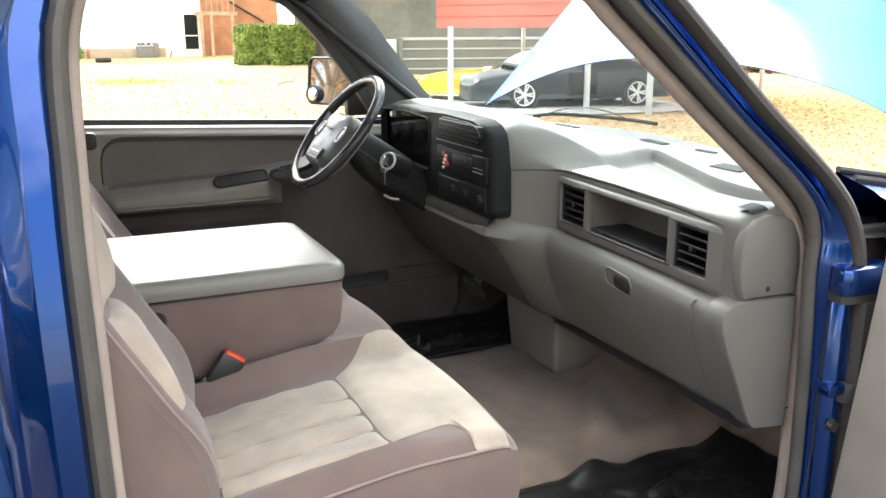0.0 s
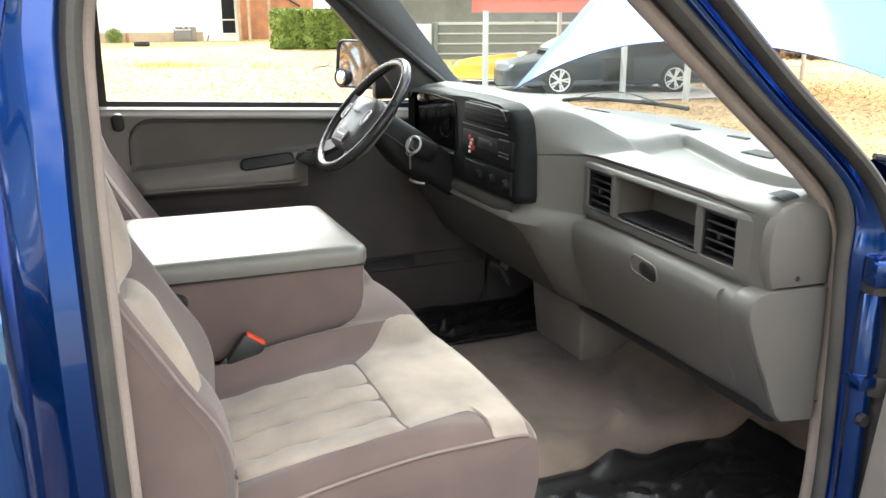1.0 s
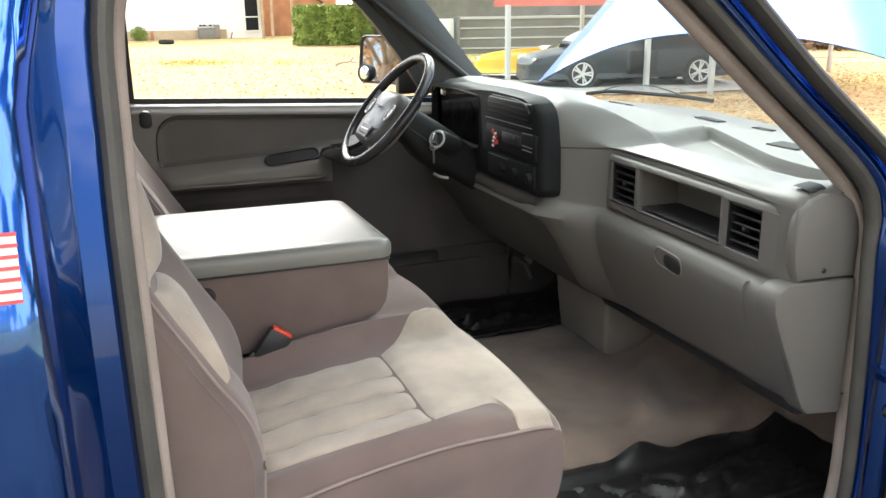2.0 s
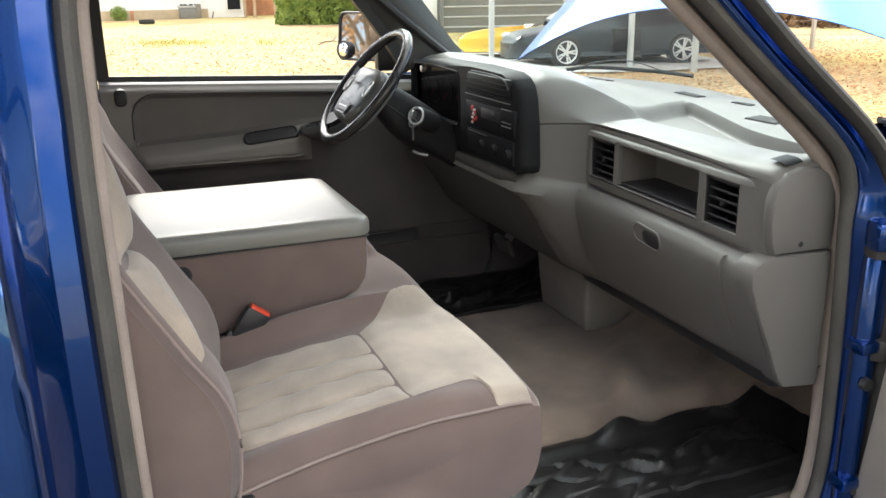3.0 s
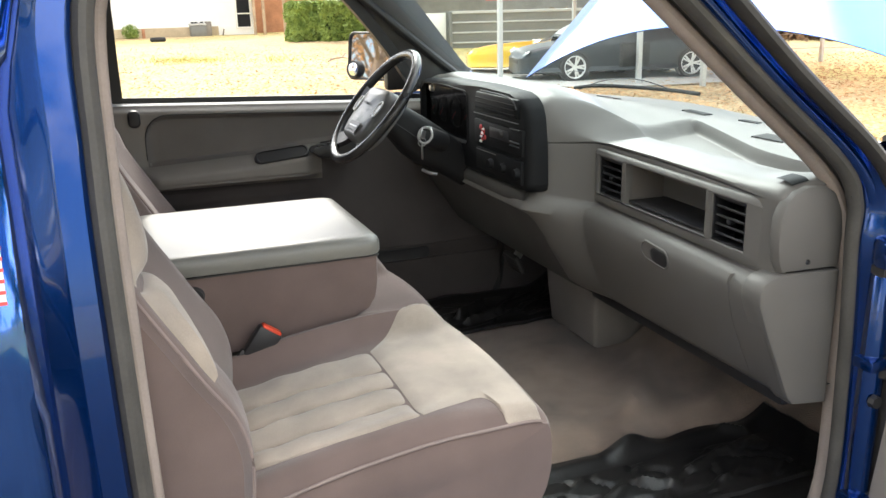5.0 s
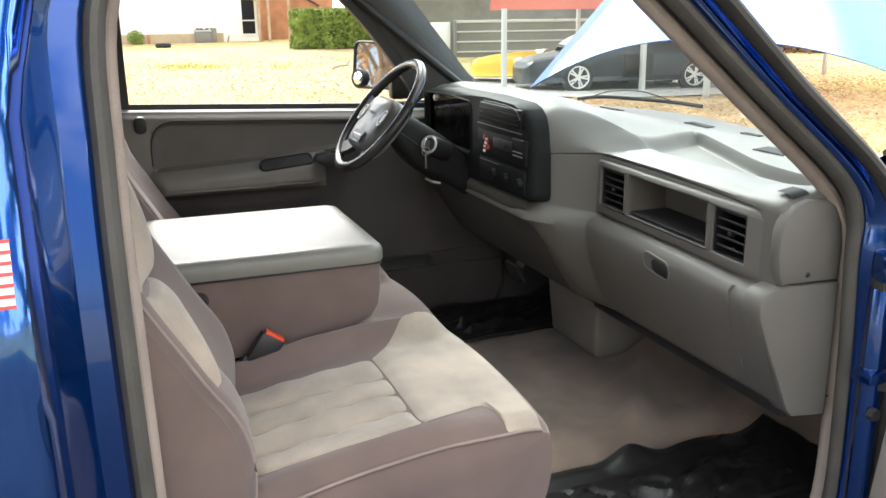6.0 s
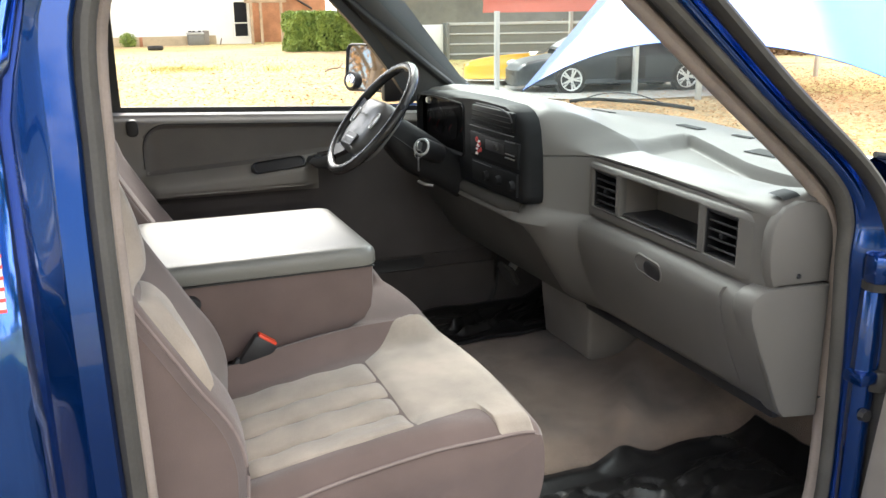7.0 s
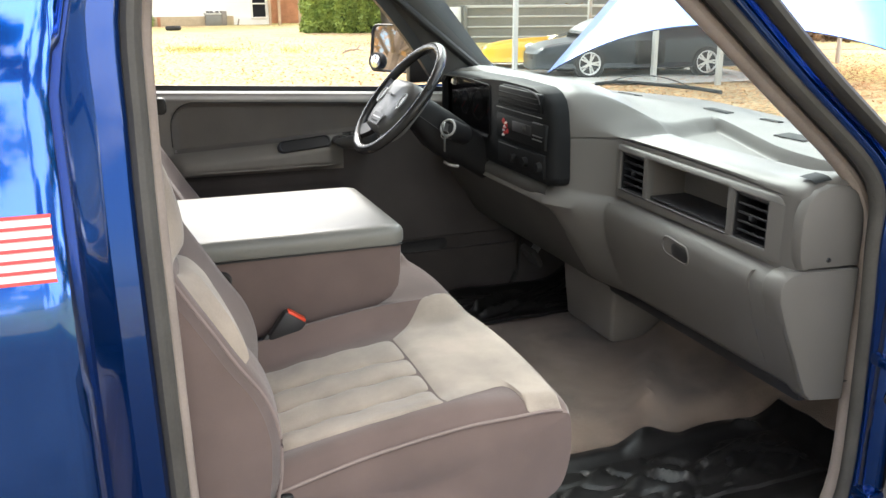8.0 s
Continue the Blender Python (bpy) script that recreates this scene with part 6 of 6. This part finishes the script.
def wheel_at(parent, mm, r, w, side):
    m = mm @ Matrix.Rotation(radians(90) * side, 4, "X") @ Matrix.Translation((0, 0, 0.05))
    tyre = part("wheel", lathe([(r * 0.70, -w * 0.5), (r * 0.92, -w * 0.5), (r, -w * 0.36), (r, w * 0.36), (r * 0.92, w * 0.5), (r * 0.74, w * 0.5), (r * 0.70, w * 0.4), (r * 0.70, -w * 0.5)], 30, m), TYRE, parent)
    rim = [lathe([(r * 0.76, w * 0.5), (r * 0.73, w * 0.52), (r * 0.68, w * 0.45), (r * 0.66, w * 0.1)], 30, m), lathe([(0.001, w * 0.46), (r * 0.13, w * 0.46), (r * 0.17, w * 0.36)], 14, m)]
    for k in range(5):
        for o in (-0.16, 0.16):
            rim.append(box(-r * 0.06, r * 0.06, r * 0.08, r * 0.70, w * 0.36, w * 0.47, 0.006, 1, m @ Matrix.Rotation(2 * math.pi * k / 5 + 0.3 + o, 4, "Z")))
    part("rim", join(*rim), ALLOY, tyre)


GZ = -0.40
build_car("parked_car", CARBLACK, "black coupe with bright alloy wheels under the carport", (11.30, 17.13, ground_z(11.1, 17.1)), radians(168.5), wheelbase=3.0, h=1.44, r=0.36, nose=0.30, cab=0.70)
build_car("parked_car", CARYELLOW, "yellow sports car parked beneath the carport", (11.0, 19.40, ground_z(11.0, 19.4) - 0.02), radians(156), wheelbase=2.5, w=1.75, h=1.06, r=0.31, plain=True, nose=0.5)


# ---- carport ----
def build_carport():
    c = thing("carport", (10.5, 18.0, GZ), label="metal carport with red roof edge and white posts", category="carport")
    A, B, back = Vector((8.85, 19.95, 0)), Vector((13.4, 11.6, 0)), Vector((7.5, 3.4, 0))
    for p in ((8.07, 17.4), (13.07, 22.6), (10.6, 15.2), (11.5, 14.0), (14.5, 22.6), (16.9, 19.0)):
        part("post", box(p[0] - 0.055, p[0] + 0.055, p[1] - 0.055, p[1] + 0.055, GZ - 0.05, 1.60, 0.01), GALV, c)
    n = back.normalized()
    ends = (A, B)
    for k in range(7):
        z0 = 1.56 + 0.30 * k
        strip = [[p - n * off + Vector((0, 0, z)) for p in ends] for off, z in ((0.0, z0), (0.035, z0), (0.035, z0 + 0.02), (0.004, z0 + 0.30), (-0.03, z0 + 0.30))]
        part("gable_sheet", grid(strip), REDROOF, c, "faded red lapped metal sheet")
    part("roof_panel", grid([[q + Vector((0, 0, 3.68)), q + back * 0.5 + Vector((0, 0, 4.3)), q + back + Vector((0, 0, 3.68))] for q in ends]), REDROOF, c)
    # louvred back wall
    w0, w1 = Vector((10.95, 28.0, 0)), Vector((22.0, 24.5, 0))
    wall = part("back_wall", box(0, (w1 - w0).length, -0.03, 0.03, GZ - 0.6, 1.18, 0, 1, Matrix.Translation(w0) @ Matrix.Rotation(math.atan2(w1.y - w0.y, w1.x - w0.x), 4, "Z")), SLATGREY, c, "grey sheet back wall with pale rails")
    for k in range(6):
        z = 1.16 - 0.36 * k
        part("rail", box(0, (w1 - w0).length, -0.08, -0.03, z - (0.05 if k == 0 else 0.028), z + (0.05 if k == 0 else 0.028), 0.01, 1, Matrix.Translation(w0) @ Matrix.Rotation(math.atan2(w1.y - w0.y, w1.x - w0.x), 4, "Z")), GALV, wall)
    for k in (0, 4):
        q = w0.lerp(w1, k / 4)
        part("wall_post", box(q.x - 0.06, q.x + 0.06, q.y - 0.14, q.y - 0.02, GZ - 0.6, 1.2, 0.01), SLATGREY, wall)
    m = thing("meter_box", (10.6, 15.3, 0.2), label="black box fixed to a carport post", category="box")
    part("case", box(10.2, 10.94, 15.27, 15.42, 0.01, 0.55, 0.02, 2), MATTE, m)
    part("bracket", box(10.56, 10.66, 15.25, 15.29, 0.12, 0.36), STEEL, m)


build_carport()


def build_barn():
    h = thing("barn", (11, 33, 0), label="grey-brown barn wall behind the carport", category="barn")
    part("wall", box(10.2, 24.0, 32.0, 40.0, -0.5, 5.0), GABLE, h)
    part("roof", prism([(31.4, 4.9), (36.0, 7.2), (40.6, 4.9), (40.6, 5.1), (36.0, 7.45), (31.4, 5.1)], "x", 9.6, 24.6), SLATGREY, h)
    w = thing("white_panel", (10.4, 28.2, 0), label="white sheet panel standing beside the carport wall", category="panel")
    part("sheet", box(9.55, 10.85, 28.1, 28.16, -0.5, 1.15, 0.01), HOUSEWHITE, w)
    part("edge_frame", box(10.85, 10.93, 28.05, 28.2, -0.5, 1.2, 0.01), SLATGREY, w)


build_barn()


# ---- house, hedge and yard ----
def build_house():
    h = thing("house", (0, 52, 0), label="white sided house on a tan block base", category="house")
    part("wall", box(-14, 7.3, 49.2, 58, 0.5, 6.2), HOUSEWHITE, h)
    part("foundation", box(-14, 5.2, 49.1, 58, -0.1, 0.5), TANWALL, h)
    part("wall_foot", box(5.2, 7.3, 49.15, 58, -0.1, 0.5), HOUSEWHITE, h)
    part("roof", prism([(48.3, 6.0), (53.5, 8.6), (58.8, 6.0), (58.8, 6.2), (53.5, 8.9), (48.3, 6.2)], "x", -14.6, 7.2), GABLE, h)
    part("brick_wall", box(7.3, 12.0, 50.5, 58, -0.1, 6.0), BRICK, h)
    win = part("window", box(6.30, 7.02, 49.10, 49.22, 0.42, 2.30), DARKWIN, h)
    for z0, z1 in ((0.34, 0.42), (1.12, 1.19), (2.30, 2.38)):
        part("window_bar", box(6.22, 7.10, 49.07, 49.16, z0, z1, 0.01), HOUSEWHITE, win)
    for x0, x1 in ((6.22, 6.30), (7.02, 7.10)):
        part("window_jamb", box(x0, x1, 49.07, 49.16, 0.42, 2.30, 0.01), HOUSEWHITE, win)
    part("gutter", tube([(9.15, 50.35, 3.05), (11.1, 50.35, 1.9)], 0.06, 8), BLACK, h, "dark sloping drain pipe")
    d = thing("porch", (8, 48, 0), label="raised wooden porch deck on posts", category="porch")
    part("deck", box(6.9, 9.0, 47.5, 49.0, 2.25, 2.45), WOOD, d)
    for x in (7.02, 7.55, 8.7):
        part("post", box(x - 0.07, x + 0.07, 47.5, 47.64, -0.05, 2.25), WOOD, d)
    for k in range(7):
        part("baluster", box(6.98 + k * 0.3, 7.03 + k * 0.3, 47.5, 47.56, 2.45, 3.3), WOOD, d)
    part("rail", box(6.9, 9.0, 47.48, 47.58, 3.3, 3.4), WOOD, d)
    a = thing("air_conditioner", (4.2, 48.6, 0), label="grey outdoor air conditioner beside the house", category="air conditioner")
    part("case", box(3.60, 4.70, 48.2, 49.0, 0.0, 0.60, 0.03), SLATGREY, a)
    part("top_cover", box(3.56, 4.45, 48.16, 49.04, 0.60, 0.70, 0.02), GALV, a, "pale top cover")
    part("side_guard", box(4.45, 4.72, 48.15, 49.04, 0.05, 0.78, 0.02), GABLE, a)
    for x in (3.62, 3.82, 4.14):
        part("vent_slot", box(x, x + 0.16, 48.14, 48.3, 0.71, 0.79, 0.01), BLACK, a)
    part("fan_guard", lathe([(0.001, 0.03), (0.3, 0.03), (0.34, 0.0)], 16, Matrix.Translation((4.05, 48.65, 0.70))), BLACK, a)
    solo("old_tyre", lathe([(0.2, -0.1), (0.34, -0.1), (0.38, 0), (0.34, 0.1), (0.2, 0.1), (0.2, -0.1)], 20, Matrix.Translation((1.5, 42.5, 0.11))), TYRE, label="black tyre lying on the lawn", category="tyre")


build_house()


def build_fence():
    f = thing("wire_fence", (18, 17, 0), label="thin wire fence on grey posts along the bank", category="fence")
    ps = [(15.6, 19.5), (18.5, 17.7), (21.5, 15.6), (24.5, 13.5), (27.5, 11.2)]
    for x, y in ps:
        part("post", box(x - 0.05, x + 0.05, y - 0.05, y + 0.05, ground_z(x, y) - 0.1, ground_z(x, y) + 1.25, 0.01), GALV, f)
    for z in (0.4, 0.8, 1.15):
        part("wire", tube([(x, y, ground_z(x, y) + z) for x, y in ps], 0.008, 4), STEEL, f)
    rows = []
    for i in range(60):
        t = i / 59
        x, y = lerp(12, 70, t), lerp(34, -4, t)
        h = 0.9 + 0.5 * noise.noise(Vector((i * 0.35, 0, 0)))
        rows.append([Vector((x, y, -0.5)), Vector((x + 0.3, y + 0.4, h * 0.6)), Vector((x + 1.0, y + 1.2, h)), Vector((x + 3, y + 4, h * 0.9))])
    solo("far_bank", grid(rows), BANK, label="brown earth bank with dry brush beyond the yard", category="bank", kind="structure")


build_fence()


def leaf_cloud(pts, size, rnd):
    """Small two-triangle leaves with a fold at each point."""
    verts, faces = [], []
    for p, nrm in pts:
        d = (Vector((rnd.uniform(-1, 1), rnd.uniform(-1, 1), rnd.uniform(-1, 1))) + nrm * 0.6).normalized()
        s = d.orthogonal().normalized()
        u = d.cross(s)
        a = rnd.uniform(0, 6.28)
        s, u = s * math.cos(a) + u * math.sin(a), u * math.cos(a) - s * math.sin(a)
        k = size * rnd.uniform(0.6, 1.3)
        i = len(verts)
        verts += [p - s * k, p + u * k * 0.5, p + s * k, p - u * k * 0.5]
        faces += [(i, i + 1, i + 2), (i, i + 2, i + 3)]
    me = bpy.data.meshes.new("leaves")
    me.from_pydata([tuple(v) for v in verts], [], faces)
    bm = bmesh.new()
    bm.from_mesh(me)
    bpy.data.meshes.remove(me)
    return bm


def build_hedge(x0, x1, y0, y1, h, seed):
    rnd = random.Random(seed)
    pts = []
    for _ in range(9000):
        x, y, z = rnd.uniform(x0, x1), rnd.uniform(y0, y1), h * (rnd.random() ** 0.8)
        f = rnd.randrange(4)
        nrm = Vector((0, -1, 0))
        if f == 0:
            z, nrm = h, Vector((0, 0, 1))
        elif f == 1:
            x, nrm = x0, Vector((-1, 0, 0))
        else:
            y = y0
        p = Vector((x, y, z)) + nrm * (0.16 * noise.noise(Vector((x, y, z)) * 2.2) + rnd.uniform(-0.18, 0.03))
        if p.z > 0:
            pts.append((p, nrm))
    hd = thing("hedge", ((x0 + x1) / 2, (y0 + y1) / 2, 0), label="clipped green hedge on the lawn", category="hedge", group="hedges by the house")
    part("foliage", leaf_cloud(pts, 0.07, rnd), LEAF, hd, smooth=False)
    # Solid core coloured dark for the shade between the leaves.
    part("inner_shade", box(x0 + 0.15, x1 - 0.15, y0 + 0.15, y1 - 0.15, 0, h - 0.15, 0.1), mat("hedge_shadow_green", (0.02, 0.035, 0.01), 1.0), hd)


def build_yard_bits():
    rnd = random.Random(21)
    s = thing("bush", (0.45, 48.5, 0), label="small scruffy green bush against the house", category="bush")
    pts = []
    for _ in range(1400):
        v = Vector((rnd.gauss(0, 1), rnd.gauss(0, 1), rnd.gauss(0, 1))).normalized()
        p = Vector((0.45, 48.5, 0.32)) + Vector((v.x * 0.42, v.y * 0.4, v.z * 0.42)) * rnd.uniform(0.55, 1.12)
        if p.z > 0:
            pts.append((p, v))
    part("foliage", leaf_cloud(pts, 0.05, rnd), LEAF, s, smooth=False)
    part("stems", join(*[tube([(0.45, 48.5, 0), (0.45 + 0.25 * math.cos(a), 48.5 + 0.25 * math.sin(a), 0.45)], 0.012, 5) for a in (0, 1.3, 2.6, 3.9, 5.2)]), BARK, s)
    solo("wooden_stake", tube([(5.27, 48.2, -0.1), (5.39, 48.2, 0.36)], 0.035, 6), BARK, label="dark wooden stake leaning in the lawn", category="stake")
    solo("garden_post", box(1.03, 1.2, 48.5, 48.62, -0.05, 0.5, 0.02), BRICK, label="short brown post beside the bush", category="post")
    t = thing("fallen_branch", (5.6, 23.9, 0), label="thin dry branch lying on the grass", category="branch")
    z = ground_z(5.6, 23.9)
    part("stem", tube(spline([(5.2, 23.3, z + 0.03), (5.5, 23.8, z + 0.08), (5.8, 24.1, z + 0.07), (6.1, 24.7, z + 0.16)], 5), 0.022, 6), BARK, t)
    part("twig", tube([(5.5, 23.8, z + 0.08), (5.45, 24.1, z + 0.05)], 0.012, 5), BARK, t)
    part("twig", tube([(5.8, 24.1, z + 0.08), (6.05, 24.1, z + 0.04)], 0.012, 5), BARK, t)


build_yard_bits()
build_hedge(6.75, 8.0, 36.2, 37.6, 1.62, 1)
build_hedge(7.95, 9.9, 35.4, 37.4, 1.66, 2)


# ---- fallen leaves ----
def build_leaf_litter():
    """Curled leaves lying on the grass between the truck and the carport."""
    rnd = random.Random(7)
    verts, faces = [], []
    for _ in range(60000):
        a, r = rnd.uniform(-0.25, 1.75), 3.0 + 27 * rnd.random() ** 1.3
        x, y = r * math.sin(a), r * math.cos(a) + 0.5
        if rnd.random() < 0.6 * (1 - smooth01((a - 0.30) / 0.25)) * smooth01((r - 4) / 8):
            continue
        z = ground_z(x, y) + 0.012
        k = rnd.uniform(0.03, 0.065)
        t = rnd.uniform(0, 6.28)
        ux, uy = k * math.cos(t), k * math.sin(t)
        i = len(verts)
        verts += [(x - ux, y - uy, z + rnd.uniform(0, 0.03)), (x + uy * 0.6, y - ux * 0.6, z), (x + ux, y + uy, z + rnd.uniform(0, 0.04)), (x - uy * 0.6, y + ux * 0.6, z + 0.01)]
        faces += [(i, i + 1, i + 2), (i, i + 2, i + 3)]
    me = bpy.data.meshes.new("fallen_leaves")
    me.from_pydata(verts, [], faces)
    me.materials.append(LITTER)
    tagged(new("fallen_leaves", me), label="tan and rust fallen leaves scattered over dry grass", category="leaves", kind="stuff")


build_leaf_litter()


def build_grass_tufts():
    """Uncut green and straw blades in loose patches on the lawn."""
    rnd = random.Random(31)
    verts, faces = [], []
    patches = [(1.1, 26.0, 0.55, 0.8, 420), (1.9, 25.3, 0.5, 0.5, 130), (3.9, 24.2, 0.5, 0.6, 130), (0.9, 31.0, 2.0, 3.0, 120)]
    for cx, cy, sx, sy, count in patches:
        for _ in range(count):
            x, y = cx + rnd.gauss(0, sx), cy + rnd.gauss(0, sy)
            z, h, a = ground_z(x, y), rnd.uniform(0.03, 0.12), rnd.uniform(0, 6.28)
            w, lx, ly = 0.012, rnd.uniform(-0.08, 0.08), rnd.uniform(-0.08, 0.08)
            i = len(verts)
            verts += [(x - w * math.cos(a), y - w * math.sin(a), z), (x + w * math.cos(a), y + w * math.sin(a), z), (x + lx * 0.5, y + ly * 0.5, z + h * 0.75), (x + lx, y + ly, z + h)]
            faces += [(i, i + 1, i + 2), (i, i + 2, i + 3)]
    me = bpy.data.meshes.new("grass_tufts")
    me.from_pydata(verts, [], faces)
    me.materials.append(GRASS)
    tagged(new("grass_tufts", me), label="yellow-green uncut grass tufts on the dry lawn", category="grass", kind="stuff")


build_grass_tufts()


def build_brush():
    """Leafless brown scrub along the bank."""
    rnd = random.Random(44)
    pts = []
    for _ in range(9000):
        t = rnd.uniform(0.08, 0.5)
        x, y = lerp(12, 70, t) + rnd.gauss(0, 0.4), lerp(34, -4, t) + rnd.gauss(0, 0.5)
        top = 0.55 + 1.0 * max(0.0, 0.3 + noise.noise(Vector((x * 0.45, y * 0.45, 3))))
        pts.append((Vector((x, y, ground_z(x, y) + top * rnd.random() ** 1.3)), Vector((-0.6, -0.6, 0.4))))
    bm = leaf_cloud(pts, 0.16, rnd)
    solo("dry_brush", bm, BRUSH, smooth=False, label="brown leafless brush along the earth bank", category="brush", kind="stuff")


build_brush()


# ---- woods round the yard ----
def build_tree(x, y, h, seed, leafy):
    rnd = random.Random(seed)
    t = thing("tree", (x, y, ground_z(x, y)), label="bare autumn tree with thin brown leaves" if not leafy else "dark evergreen tree out of view at the yard edge", category="tree", group="trees at the yard edge")
    base = Vector((x, y, ground_z(x, y) - 0.1))
    limbs, tips = [], []
    trunk = [base + Vector((0.25 * noise.noise(Vector((seed, k * 0.7, 0))) * k, 0.25 * noise.noise(Vector((seed, k * 0.7, 5))) * k, h * k / 6)) for k in range(7)]
    rows = []
    r0 = h * 0.022
    for k, p in enumerate(trunk):
        r = r0 * (1 - 0.13 * k)
        rows.append([p + Vector((r * math.cos(a), r * math.sin(a), 0)) for a in [2 * math.pi * q / 8 for q in range(8)]])
    limbs.append(grid(rows, close_v=True, caps=True))
    for k in range(14):
        s = rnd.uniform(0.3, 0.98)
        p = trunk[int(s * 6)].lerp(trunk[min(6, int(s * 6) + 1)], s * 6 % 1)
        a = rnd.uniform(0, 6.28)
        l = h * rnd.uniform(0.18, 0.34) * (1.15 - 0.6 * s)
        q1 = p + Vector((math.cos(a) * l * 0.5, math.sin(a) * l * 0.5, l * 0.35))
        q2 = q1 + Vector((math.cos(a + 0.4) * l * 0.5, math.sin(a + 0.4) * l * 0.5, l * 0.4))
        limbs.append(tube([p, q1, q2], r0 * 0.28, 5))
        tips += [q1, q2, p.lerp(q1, 0.5), q1.lerp(q2, 0.5)]
        for _ in range(3):
            b2 = rnd.uniform(0, 6.28)
            q3 = q1.lerp(q2, rnd.random())
            q4 = q3 + Vector((math.cos(b2) * l * 0.35, math.sin(b2) * l * 0.35, l * 0.3))
            limbs.append(tube([q3, q4], r0 * 0.12, 4))
            tips += [q4, q3.lerp(q4, 0.5)]
    part("trunk", join(*limbs), BARK, t)
    pts = []
    for tip in tips:
        for _ in range(26 if leafy else 5):
            o = Vector((rnd.gauss(0, 1), rnd.gauss(0, 1), rnd.gauss(0, 0.8))) * h * (0.055 if leafy else 0.05)
            pts.append((tip + o, Vector((0, 0, 1))))
    part("crown", leaf_cloud(pts, 0.17 if leafy else 0.09, rnd), PINE if leafy else LITTER, t, smooth=False)


for k in (0, 1, 2, 10, 11, 12):
    rr = random.Random(100 + k)
    build_tree(-22 + 3.6 * k + rr.uniform(-0.8, 0.8), -18 + rr.uniform(-2.5, 2.5), rr.uniform(6, 8), 100 + k, k % 3 != 1)
# Unseen evergreens added to block sky light from behind the passenger side.
for k, (x, y) in enumerate(((-9.5, -7.5), (-12.5, -10.5), (-7.5, -12), (-14.5, -6), (-17, -9.5))):
    build_tree(x, y, 5.0 + 0.3 * k, 300 + k, True)
for k, (x, y) in enumerate(((-14, 3.5), (-17, 6.0), (-20, 1.0), (-13, 8.5), (-23, 5.0))):
    build_tree(x, y, 8 + k * 0.6, 200 + k, False)
for k in range(16):
    rr = random.Random(400 + k)
    build_tree(-22 - 1.5 * k + rr.uniform(-2, 2), 0.5 + (k * 5 % 17) * 0.9 + rr.uniform(-0.6, 0.6), rr.uniform(8, 12), 400 + k, False)
